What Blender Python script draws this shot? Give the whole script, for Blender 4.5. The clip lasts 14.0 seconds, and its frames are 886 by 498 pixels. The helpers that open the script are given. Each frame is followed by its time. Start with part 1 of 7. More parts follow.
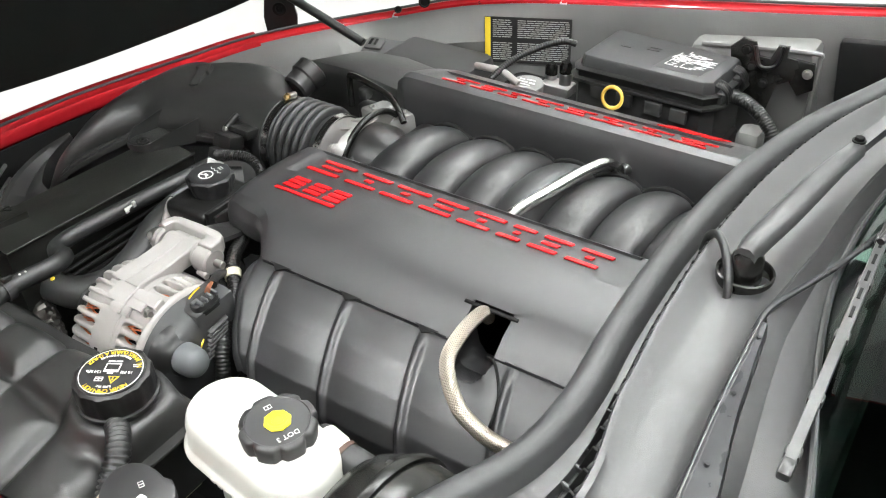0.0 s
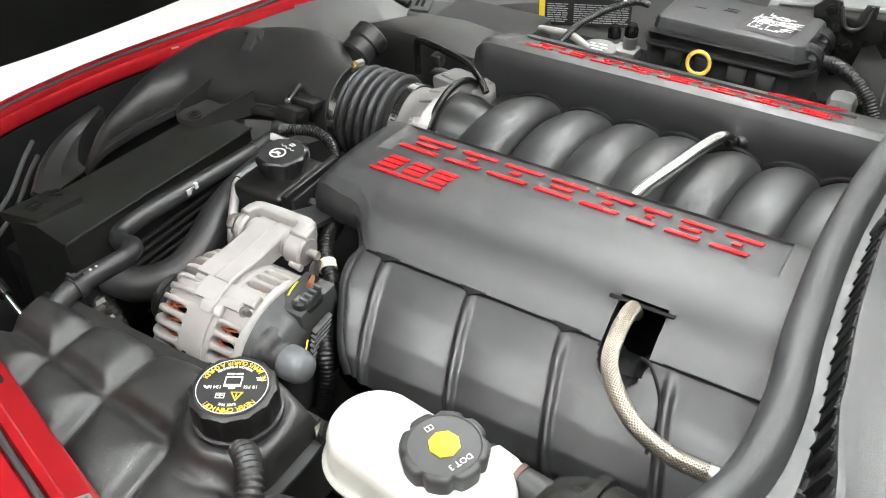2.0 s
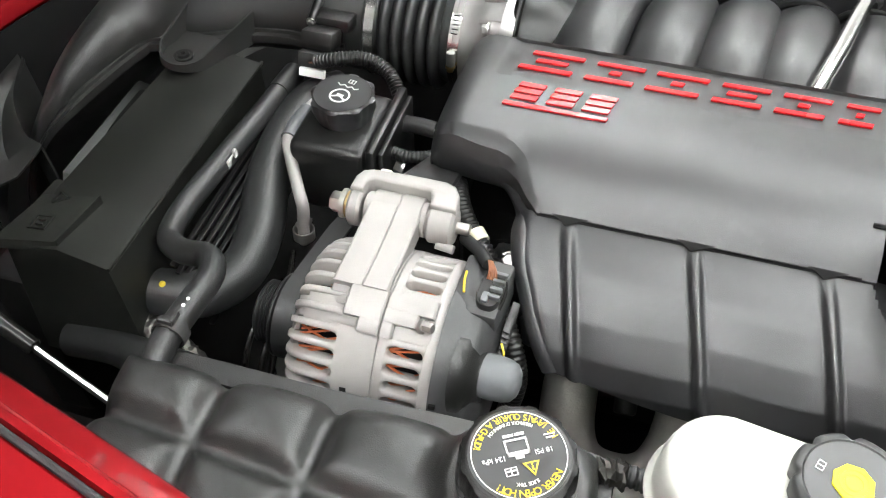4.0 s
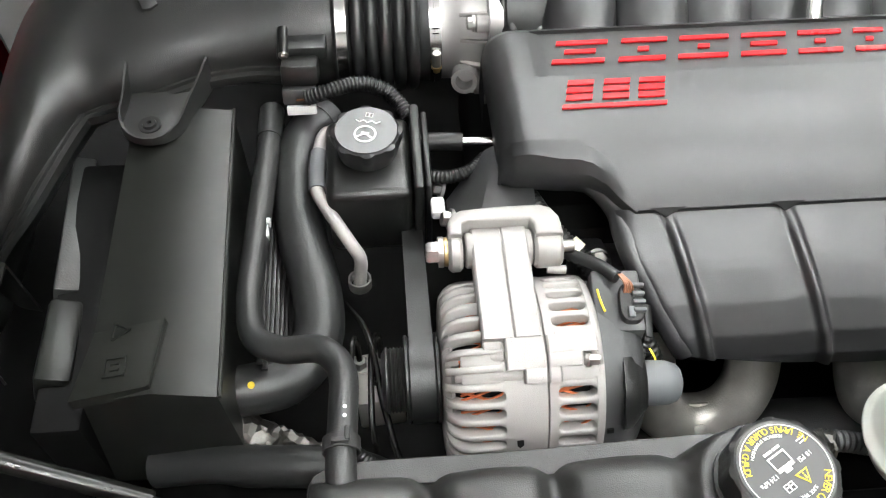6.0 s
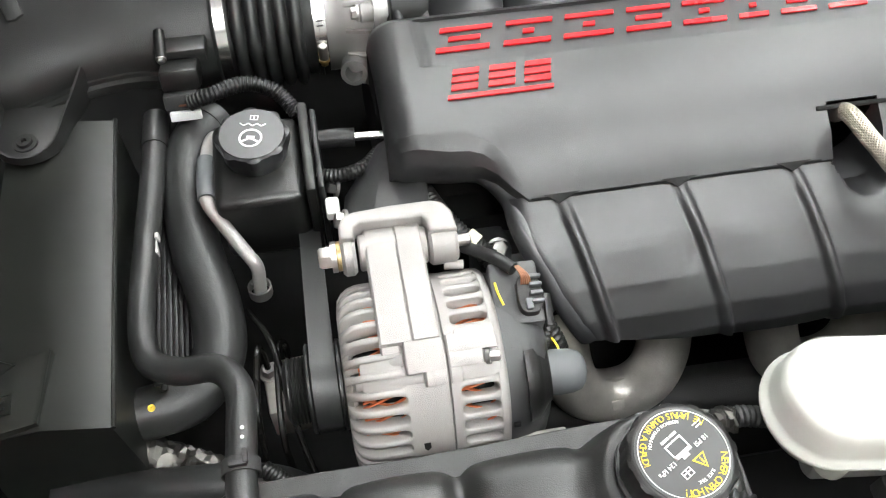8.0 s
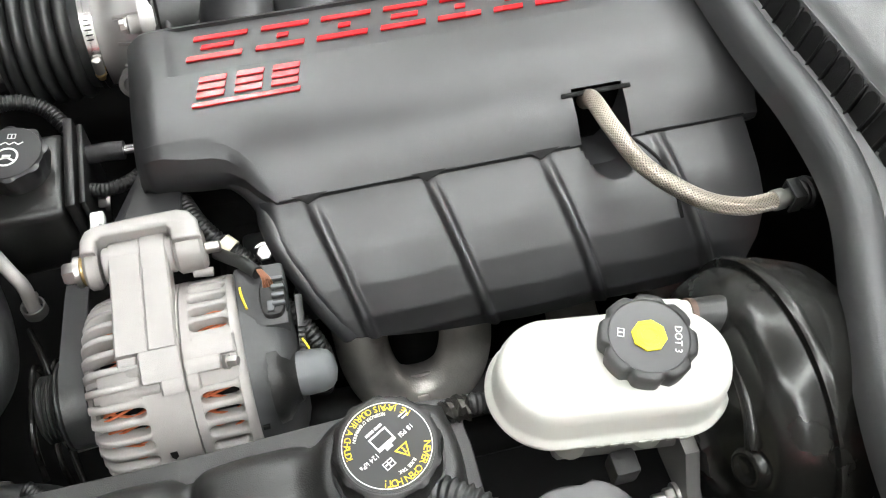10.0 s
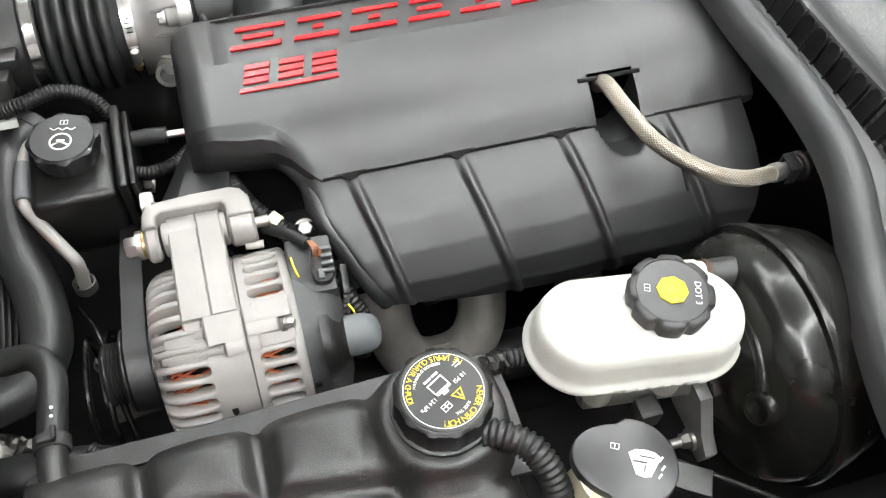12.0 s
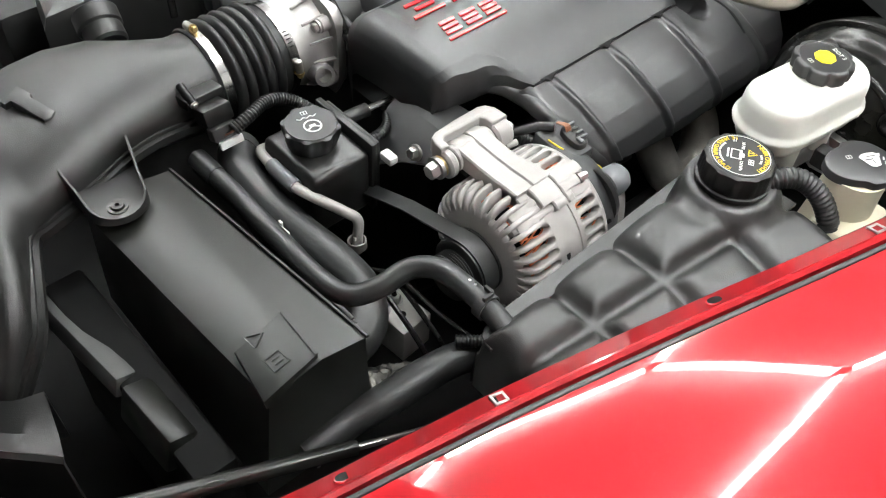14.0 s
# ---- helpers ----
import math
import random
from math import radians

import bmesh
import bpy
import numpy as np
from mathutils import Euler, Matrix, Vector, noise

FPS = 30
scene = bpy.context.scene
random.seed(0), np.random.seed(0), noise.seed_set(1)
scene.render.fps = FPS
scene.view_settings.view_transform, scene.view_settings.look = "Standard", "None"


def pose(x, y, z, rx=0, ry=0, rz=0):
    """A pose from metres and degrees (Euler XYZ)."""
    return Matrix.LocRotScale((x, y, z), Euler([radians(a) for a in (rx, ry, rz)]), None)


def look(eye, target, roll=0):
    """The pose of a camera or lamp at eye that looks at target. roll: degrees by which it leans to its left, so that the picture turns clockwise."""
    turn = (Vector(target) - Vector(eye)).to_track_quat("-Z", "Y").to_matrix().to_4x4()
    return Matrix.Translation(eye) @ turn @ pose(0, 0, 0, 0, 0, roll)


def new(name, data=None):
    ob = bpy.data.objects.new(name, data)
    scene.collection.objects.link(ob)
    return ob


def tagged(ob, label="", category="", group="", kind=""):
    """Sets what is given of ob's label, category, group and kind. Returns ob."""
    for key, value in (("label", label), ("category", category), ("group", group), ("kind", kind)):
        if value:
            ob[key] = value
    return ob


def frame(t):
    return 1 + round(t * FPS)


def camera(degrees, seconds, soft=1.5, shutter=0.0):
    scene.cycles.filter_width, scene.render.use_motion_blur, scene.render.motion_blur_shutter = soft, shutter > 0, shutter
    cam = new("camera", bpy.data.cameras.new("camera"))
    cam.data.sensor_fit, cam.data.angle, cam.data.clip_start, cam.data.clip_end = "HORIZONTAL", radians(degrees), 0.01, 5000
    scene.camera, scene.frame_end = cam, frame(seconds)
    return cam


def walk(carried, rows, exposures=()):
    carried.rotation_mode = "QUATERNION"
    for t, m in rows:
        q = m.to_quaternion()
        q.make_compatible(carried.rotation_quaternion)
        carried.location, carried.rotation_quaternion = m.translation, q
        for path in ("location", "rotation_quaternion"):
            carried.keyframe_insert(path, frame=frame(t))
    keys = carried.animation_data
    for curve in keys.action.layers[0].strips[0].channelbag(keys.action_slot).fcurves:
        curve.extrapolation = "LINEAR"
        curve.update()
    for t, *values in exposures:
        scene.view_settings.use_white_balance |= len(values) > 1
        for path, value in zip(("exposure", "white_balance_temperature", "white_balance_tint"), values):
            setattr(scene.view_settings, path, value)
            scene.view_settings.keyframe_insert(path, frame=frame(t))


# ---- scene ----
cam = camera(52.8, 14.0, soft=1.15)
PATH = [
    (0, (0.531, -0.953, 1.51), (-0.38, 0.369, 0.318), -1.9),
    (0.5, (0.494, -0.935, 1.511), (-0.411, 0.395, 0.322), -1.8),
    (1, (0.458, -0.939, 1.496), (-0.442, 0.395, 0.308), -1.8),
    (1.5, (0.414, -0.946, 1.481), (-0.466, 0.379, 0.269), -1.7),
    (2, (0.322, -0.962, 1.471), (-0.501, 0.355, 0.211), -1.1),
    (2.5, (0.217, -0.964, 1.454), (-0.523, 0.335, 0.126), -1.4),
    (3, (0.133, -0.92, 1.406), (-0.501, 0.372, 0.017), -1.1),
    (3.5, (0.024, -0.891, 1.4), (-0.483, 0.396, -0.045), -1.0),
    (4, (-0.091, -0.894, 1.408), (-0.482, 0.377, -0.085), -0.6),
    (4.2, (-0.125, -0.899, 1.416), (-0.46, 0.351, -0.109), -0.6),
    (6.3, (-0.415, -0.806, 1.469), (-0.27, 0.335, -0.168), 1.3),
    (6.5, (-0.425, -0.8, 1.465), (-0.259, 0.328, -0.178), 1.6),
    (7, (-0.443, -0.782, 1.472), (-0.246, 0.318, -0.186), 1.9),
    (7.5, (-0.408, -0.778, 1.469), (-0.195, 0.305, -0.199), 2.0),
    (8, (-0.344, -0.79, 1.47), (-0.125, 0.291, -0.198), 1.6),
    (8.5, (-0.275, -0.805, 1.479), (-0.059, 0.28, -0.187), 0.5),
    (9, (-0.22, -0.828, 1.48), (0.003, 0.254, -0.186), -0.6),
    (9.2, (-0.21, -0.839, 1.482), (0.028, 0.24, -0.185), -0.3),
    (11.3, (-0.104, -0.825, 1.468), (0.272, 0.223, -0.194), 4.3),
    (11.5, (-0.124, -0.83, 1.472), (0.255, 0.215, -0.19), 4.4),
    (12, (-0.243, -0.878, 1.52), (0.144, 0.167, -0.141), 4.6),
    (12.5, (-0.365, -0.897, 1.538), (0.089, 0.211, -0.064), 5.8),
    (13, (-0.495, -0.842, 1.494), (0.104, 0.244, -0.076), 5.3),
    (13.5, (-0.636, -0.813, 1.477), (0.133, 0.21, -0.059), 4.8),
    (14, (-0.888, -0.887, 1.525), (0.064, 0.028, 0.024), 4.7),
]
EXPOSURES = [(0, 0.66), (4, 0.61), (6.5, 0.67), (8, 0.59), (9, 0.50), (11.5, 0.43), (12.5, 0.47), (14, 0.54)]
walk(cam, [(t, look(eye, at, roll)) for t, eye, at, roll in PATH], EXPOSURES)

# ---- light, room exposure ----
world = bpy.data.worlds.new("showroom_world")
scene.world = world
world.use_nodes = True
world.node_tree.nodes["Background"].inputs["Color"].default_value = (0.9, 0.95, 1.0, 1)
world.node_tree.nodes["Background"].inputs["Strength"].default_value = 0.015


# ---- materials ----
def mat(name, color, rough=0.5, metal=0.0, bump=0.0, scale=400.0, vary=0.15, blotch=9.0, spec=0.5, coat=0.0, rough_vary=0.1):
    m = bpy.data.materials.new(name)
    m.use_nodes = True
    nt = m.node_tree
    b = nt.nodes["Principled BSDF"]
    b.inputs["Roughness"].default_value = rough
    b.inputs["Metallic"].default_value = metal
    b.inputs["Specular IOR Level"].default_value = spec
    b.inputs["Coat Weight"].default_value = coat
    b.inputs["Coat Roughness"].default_value = 0.03
    tc = nt.nodes.new("ShaderNodeTexCoord")
    n1 = nt.nodes.new("ShaderNodeTexNoise")
    n1.inputs["Scale"].default_value = blotch
    n1.inputs["Detail"].default_value = 6
    n2 = nt.nodes.new("ShaderNodeTexNoise")
    n2.inputs["Scale"].default_value = scale
    n2.inputs["Detail"].default_value = 3
    nt.links.new(tc.outputs["Object"], n1.inputs["Vector"])
    nt.links.new(tc.outputs["Object"], n2.inputs["Vector"])
    mix = nt.nodes.new("ShaderNodeMix")
    mix.data_type = "RGBA"
    mix.inputs[6].default_value = (*[c * (1 - vary) for c in color], 1)
    mix.inputs[7].default_value = (*[min(1, c * (1 + vary)) for c in color], 1)
    nt.links.new(n1.outputs["Fac"], mix.inputs[0])
    nt.links.new(mix.outputs[2], b.inputs["Base Color"])
    mr = nt.nodes.new("ShaderNodeMapRange")
    mr.inputs["To Min"].default_value = max(0.02, rough - rough_vary)
    mr.inputs["To Max"].default_value = min(1, rough + rough_vary)
    nt.links.new(n1.outputs["Fac"], mr.inputs["Value"])
    nt.links.new(mr.outputs["Result"], b.inputs["Roughness"])
    if bump:
        bp = nt.nodes.new("ShaderNodeBump")
        bp.inputs["Strength"].default_value = bump
        bp.inputs["Distance"].default_value = 0.0006
        nt.links.new(n2.outputs["Fac"], bp.inputs["Height"])
        nt.links.new(bp.outputs["Normal"], b.inputs["Normal"])
    return m


def emit(name, color, strength):
    m = bpy.data.materials.new(name)
    m.use_nodes = True
    b = m.node_tree.nodes["Principled BSDF"]
    b.inputs["Base Color"].default_value = (0.8, 0.8, 0.8, 1)
    b.inputs["Emission Color"].default_value = (*color, 1)
    b.inputs["Emission Strength"].default_value = strength
    return m


COVER = mat("satin_black_plastic", (0.020, 0.020, 0.021), 0.40, bump=0.25, scale=1500, vary=0.10, spec=0.70, rough_vary=0.04)
PLASTIC = mat("black_plastic", (0.0105, 0.0105, 0.0102), 0.33, bump=0.4, scale=900, vary=0.25, spec=0.45)
MATT = mat("matt_black_plastic", (0.02, 0.02, 0.02), 0.6, bump=0.5, scale=600, vary=0.25)
DUCT = mat("grained_duct_plastic", (0.015, 0.015, 0.0145), 0.41, bump=0.5, scale=1000, vary=0.2, spec=0.65)
RUBBER = mat("black_rubber", (0.017, 0.0175, 0.0175), 0.44, bump=0.3, scale=700, vary=0.2, spec=0.55)
GLOSSBLACK = mat("gloss_black_paint", (0.010, 0.010, 0.009), 0.24, vary=0.2, blotch=14, spec=0.35)
VANEM = mat("black_vane_plastic", (0.006, 0.006, 0.006), 0.5, bump=0.5, scale=500, vary=0.3, spec=0.3)
# near-black that paints in the shade of depths and holes; also small black parts
DARK = mat("shade_and_black_parts", (0.004, 0.004, 0.004), 0.75, vary=0.3, spec=0.25)
ALU = mat("cast_aluminium", (0.33, 0.314, 0.302), 0.50, 0.30, bump=0.6, scale=1300, vary=0.12, blotch=28)
CASTDULL = mat("grey_cast_housing", (0.20, 0.20, 0.195), 0.55, 0.25, bump=0.5, scale=1100, vary=0.15, blotch=30)
ALUDULL = mat("dull_aluminium", (0.42, 0.41, 0.40), 0.48, 0.85, bump=0.4, scale=1300, vary=0.2, blotch=30)
STEEL = mat("bright_steel", (0.72, 0.71, 0.69), 0.2, 1.0, vary=0.08, blotch=50)
ZINC = mat("zinc_plated_steel", (0.44, 0.43, 0.41), 0.36, 0.92, bump=0.3, vary=0.2, blotch=60)
CASTIRON = mat("heat_stained_iron", (0.58, 0.555, 0.52), 0.42, 0.60, bump=0.8, scale=400, vary=0.45, blotch=24)
COPPER = mat("lacquered_copper_wire", (0.55, 0.16, 0.07), 0.32, 0.7, vary=0.3, blotch=120)
RED = mat("red_body_paint", (0.36, 0.010, 0.015), 0.56, 0.65, vary=0.04, coat=1.0, spec=0.1)
LETTER = mat("red_badge_paint", (0.62, 0.012, 0.016), 0.25, vary=0.05)
WHITEPL = mat("milky_white_plastic", (0.60, 0.60, 0.555), 0.36, vary=0.04, blotch=12)
IVORY = mat("translucent_ivory_plastic", (0.62, 0.58, 0.44), 0.45, vary=0.06)
WHITEINK = mat("white_print", (0.78, 0.78, 0.76), 0.5, vary=0.05)
YELLOWINK = mat("yellow_print", (0.80, 0.58, 0.03), 0.5, vary=0.05)
YELLOW = mat("yellow_plastic", (0.85, 0.72, 0.02), 0.4, vary=0.05)
CAPFACE = mat("cap_face_plastic", (0.023, 0.023, 0.024), 0.36, vary=0.15, spec=0.6)
CAPRIM = mat("dusty_cap_plastic", (0.036, 0.036, 0.036), 0.45, bump=0.3, vary=0.3, blotch=40)
SEALM = mat("seal_rubber", (0.032, 0.033, 0.034), 0.48, bump=0.3, scale=800, vary=0.18, spec=0.6)
COWL = mat("grey_cowl_plastic", (0.036, 0.036, 0.037), 0.38, bump=0.4, scale=1100, vary=0.3, blotch=25, spec=0.78)
WALLM = mat("dark_grey_inner_wall", (0.138, 0.137, 0.133), 0.46, bump=0.6, scale=350, vary=0.15, spec=0.6)
# metal with its dark reflection put into the base colour
STRIPM = mat("darkened_metal", (0.020, 0.021, 0.023), 0.30, 0.0, vary=0.3, blotch=30, spec=0.35)
# yellow darkened to stand for the shade in grooves
DARKYEL = mat("groove_shade_yellow", (0.42, 0.30, 0.015), 0.45, vary=0.1)
SHROUDM = mat("shroud_plastic", (0.0120, 0.0125, 0.0110), 0.34, bump=0.25, scale=1400, vary=0.35, blotch=16, spec=0.38, rough_vary=0.12)
BLADEM = mat("worn_blade_metal", (0.060, 0.061, 0.060), 0.34, 0.5, vary=0.3, blotch=60)
PALEM = mat("pale_machined_metal", (0.66, 0.64, 0.60), 0.42, 0.35, bump=0.3, vary=0.1, blotch=60)
DUSTY = mat("dusty_grey_plastic", (0.055, 0.056, 0.055), 0.55, bump=0.4, vary=0.3, blotch=30)
GREYRUB = mat("grey_rubber_boot", (0.105, 0.110, 0.115), 0.5, vary=0.12)
BRAID = mat("stainless_braid", (0.36, 0.325, 0.275), 0.3, 1.0, vary=0.1, blotch=300, rough_vary=0.04)
# darker copy of the braid colour, as shade between the strands
BRAIDGAP = mat("braid_valley_shade", (0.10, 0.088, 0.075), 0.45, 0.9, vary=0.15, blotch=200)
LABELBLK = mat("label_black_film", (0.015, 0.015, 0.015), 0.4, vary=0.1)
FOIL = mat("foil_wrap", (0.075, 0.072, 0.066), 0.36, 0.85, bump=1.2, scale=110, vary=0.4, blotch=60)
FLOORM = mat("white_epoxy_floor", (0.72, 0.72, 0.71), 0.16, vary=0.05, blotch=1.5)
WALLP = mat("white_painted_wall", (0.82, 0.82, 0.81), 0.7, vary=0.03, blotch=1.2)
HOODM = mat("black_hood_liner", (0.006, 0.007, 0.006), 0.9, bump=0.6, scale=300, vary=0.25, spec=0.12)
LAMP = emit("led_tube", (0.97, 0.99, 0.975), 29.5)
CEILM = mat("pale_ceiling", (0.56, 0.56, 0.56), 0.7, vary=0.1, blotch=1.5)
# tone for an added, unseen wall that darkens reflections
WALLD = mat("dark_reflection_wall", (0.10, 0.10, 0.105), 0.7, vary=0.08, blotch=1.2)
WALLG = mat("pale_wall", (0.40, 0.40, 0.40), 0.7, vary=0.05, blotch=1.2)
BROWN = mat("brown_rubber_ring", (0.07, 0.035, 0.022), 0.5, vary=0.2, blotch=60)
DIAL = mat("silver_print", (0.5, 0.5, 0.48), 0.45, vary=0.2, blotch=70)
ORANGE = mat("copper_wire", (0.22, 0.085, 0.04), 0.45, vary=0.3, blotch=200)

gm = bpy.data.materials.new("tinted_glass")
gm.use_nodes = True
gb = gm.node_tree.nodes["Principled BSDF"]
gb.inputs["Base Color"].default_value = (0.22, 0.37, 0.30, 1)
gb.inputs["Transmission Weight"].default_value = 1.0
gb.inputs["Roughness"].default_value = 0.02
gb.inputs["IOR"].default_value = 1.5
GLASS = gm

# fine mesh: small dark holes in grey plastic
MESHM = mat("mesh_plastic", (0.05, 0.05, 0.05), 0.55, spec=0.25)
nt = MESHM.node_tree
mv = nt.nodes.new("ShaderNodeTexVoronoi")
mv.inputs["Scale"].default_value = 480
mv.inputs["Randomness"].default_value = 0.0
mrp = nt.nodes.new("ShaderNodeMapRange")
mrp.inputs["From Min"].default_value = 0.3
mrp.inputs["From Max"].default_value = 0.5
mrp.inputs["To Min"].default_value = 0.002
mrp.inputs["To Max"].default_value = 0.085
mtc = [n for n in nt.nodes if n.type == "TEX_COORD"][0]
nt.links.new(mtc.outputs["Object"], mv.inputs["Vector"])
nt.links.new(mv.outputs["Distance"], mrp.inputs["Value"])
nt.links.new(mrp.outputs["Result"], nt.nodes["Principled BSDF"].inputs["Base Color"])

# ---- mesh helpers ----
BASES = {}
OFF = Vector((0, 0, 0))  # offset of the group of things that is being built


def thing(name, base, label, category, group="", kind=""):
    e = new(name)
    e.empty_display_size = 0.02
    e.location = Vector(base) + OFF
    BASES[e.name] = Matrix.Translation(base)
    return tagged(e, label, category, group, kind)


def link(name, me, material, parent=None, label="", sharp=38):
    if material is not None:
        me.materials.append(material)
    me.shade_smooth()
    me.set_sharp_from_angle(angle=radians(sharp))
    ob = new(name, me)
    if parent is not None:
        ob.parent = parent
        ob.matrix_parent_inverse = BASES.get(parent.name, Matrix()).inverted()
        BASES[ob.name] = BASES.get(parent.name, Matrix())
    if label:
        ob["label"] = label
    return ob


def part(name, bm, material, parent=None, label="", sharp=38):
    bmesh.ops.recalc_face_normals(bm, faces=bm.faces)
    me = bpy.data.meshes.new(name)
    bm.to_mesh(me)
    bm.free()
    ob = link(name, me, material, parent, label, sharp)
    if parent is not None and parent.type == "MESH":
        ob.matrix_parent_inverse = Matrix()
    return ob


def solo(name, bm, material, label, category, group="", kind="", sharp=38):
    ob = part(name, bm, material, None, "", sharp)
    ob.location = OFF
    return tagged(ob, label, category, group, kind)


def B():
    return bmesh.new()


def box(bm, c, size, bevel=0.0, rot=None, seg=2, taper=1.0):
    r = bmesh.ops.create_cube(bm, size=1.0)
    vs = r["verts"]
    for v in vs:
        k = taper if v.co.z > 0 else 1.0
        v.co = Vector((v.co.x * size[0] * k, v.co.y * size[1] * k, v.co.z * size[2]))
    if bevel:
        es = list({e for v in vs for e in v.link_edges})
        g = bmesh.ops.bevel(bm, geom=es, offset=bevel, segments=seg, profile=0.5, affect="EDGES")
        vs = list({v for f in g["faces"] for v in f.verts} | {v for v in vs if v.is_valid})
    m = Matrix.Translation(c) @ (rot.to_4x4() if rot else Matrix())
    for v in vs:
        v.co = m @ v.co
    return vs


def frame_of(d):
    d = Vector(d).normalized()
    a = Vector((0, 0, 1)) if abs(d.z) < 0.9 else Vector((1, 0, 0))
    x = d.cross(a).normalized()
    return x, d.cross(x).normalized(), d


def loft(bm, rings, close=True, caps=True):
    vr = [[bm.verts.new(p) for p in r] for r in rings]
    n = len(vr[0])
    for a, b in zip(vr, vr[1:]):
        for i in range(n if close else n - 1):
            j = (i + 1) % n
            bm.faces.new((a[i], a[j], b[j], b[i]))
    if caps and close:
        bm.faces.new(list(reversed(vr[0])))
        bm.faces.new(vr[-1])
    return vr


def lathe(bm, c, axis, profile, seg=32, wave=None, hollow=False):
    """profile: (distance along the axis, radius) pairs; wave(angle, k) scales the radius."""
    x, y, d = frame_of(axis)
    c = Vector(c)
    rings = []
    for k, (h, r) in enumerate(profile):
        ring = []
        for i in range(seg):
            a = 2 * math.pi * i / seg
            rr = r * (wave(a, k) if wave else 1)
            ring.append(c + d * h + (x * math.cos(a) + y * math.sin(a)) * rr)
        rings.append(ring)
    if hollow:
        vr = loft(bm, rings, caps=False)
        a, b = vr[-1], vr[0]
        for i in range(seg):
            j = (i + 1) % seg
            bm.faces.new((a[i], a[j], b[j], b[i]))
    else:
        loft(bm, rings)


def cyl(bm, p0, p1, r, seg=20, bevel=0.0):
    p0, p1 = Vector(p0), Vector(p1)
    L = (p1 - p0).length
    b = bevel
    prof = [(0, r - b), (b, r), (L - b, r), (L, r - b)] if b else [(0, r), (L, r)]
    lathe(bm, p0, p1 - p0, prof, seg)


def curve_points(pts, step=6):
    P = [Vector(p) for p in pts]
    P = [P[0] * 2 - P[1]] + P + [P[-1] * 2 - P[-2]]
    out = []
    for i in range(1, len(P) - 2):
        a, b, c, d = P[i - 1:i + 3]
        for k in range(step):
            t = k / step
            out.append(0.5 * (2 * b + (c - a) * t + (2 * a - 5 * b + 4 * c - d) * t * t + (3 * b - a - 3 * c + d) * t ** 3))
    out.append(P[-2])
    return out


def tube(bm, pts, r, seg=14, step=6, rib=0.0, pitch=0.005, flat=None, scale=None):
    """A tube along a smooth curve; rib: the height of rings every pitch metres."""
    path = curve_points(pts, step)
    if rib:
        L = [0.0]
        for a, b in zip(path, path[1:]):
            L.append(L[-1] + (b - a).length)
        n = int(L[-1] / pitch * 4)
        dense, k = [], 0
        for i in range(n + 1):
            s = L[-1] * i / n
            while k < len(L) - 2 and L[k + 1] < s:
                k += 1
            dense.append(path[k].lerp(path[k + 1], (s - L[k]) / max(1e-9, L[k + 1] - L[k])))
        path = dense
    n = len(path)
    rings, up = [], None
    for i, p in enumerate(path):
        d = (path[min(i + 1, n - 1)] - path[max(i - 1, 0)]).normalized()
        if up is None:
            up = frame_of(d)[0]
        up = (up - d * up.dot(d)).normalized()
        side = d.cross(up)
        rr = r + (rib if rib and i % 4 in (1, 2) else 0)
        if scale:
            rr *= scale(i / (n - 1))
        rings.append([p + (up * math.cos(2 * math.pi * j / seg) + side * math.sin(2 * math.pi * j / seg)) * rr for j in range(seg)])
    loft(bm, rings)


def ring_pts(c, ax, ay, a, b, n=2.0, seg=36):
    out = []
    for i in range(seg):
        t = 2 * math.pi * i / seg
        ct, st = math.cos(t), math.sin(t)
        out.append(Vector(c) + Vector(ax) * a * math.copysign(abs(ct) ** (2 / n), ct) + Vector(ay) * b * math.copysign(abs(st) ** (2 / n), st))
    return out


def prism(bm, outline, lo, hi, m=None, bevel=0.0):
    """An outline of (x, y) pairs between two heights."""
    m = m or Matrix()
    vs = [bm.verts.new((x, y, lo)) for x, y in outline]
    f = bm.faces.new(vs)
    g = bmesh.ops.extrude_face_region(bm, geom=[f])
    top = [v for v in g["geom"] if isinstance(v, bmesh.types.BMVert)]
    for v in top:
        v.co.z = hi
    allv = vs + top
    if bevel:
        es = list({e for v in top for e in v.link_edges if e.other_vert(v) in top})
        gb2 = bmesh.ops.bevel(bm, geom=es, offset=bevel, segments=2, profile=0.5, affect="EDGES")
        allv = list({v for v in allv if v.is_valid} | {v for fc in gb2["faces"] for v in fc.verts})
    for v in allv:
        v.co = m @ v.co


def oval(a, b, n=2.0, seg=40):
    return [(p.x, p.y) for p in ring_pts((0, 0, 0), (1, 0, 0), (0, 1, 0), a, b, n, seg)]


def strip_sheet(bm, rows):
    vr = [[bm.verts.new(p) for p in r] for r in rows]
    for a, b in zip(vr, vr[1:]):
        for i in range(len(a) - 1):
            bm.faces.new((a[i], a[i + 1], b[i + 1], b[i]))
    return vr


def thicken(bm, t):
    bmesh.ops.recalc_face_normals(bm, faces=bm.faces)
    bmesh.ops.solidify(bm, geom=list(bm.faces), thickness=t)


def hexbolt(bm, p, d, r, h):
    x, y, d = frame_of(d)
    p = Vector(p)
    cyl(bm, p, p + d * h * 0.3, r * 1.35, 18)
    rings = [[p + d * k + (x * math.cos(i * math.pi / 3) + y * math.sin(i * math.pi / 3)) * rr for i in range(6)] for k, rr in ((h * 0.3, r), (h * 0.85, r), (h, r * 0.82))]
    loft(bm, rings)


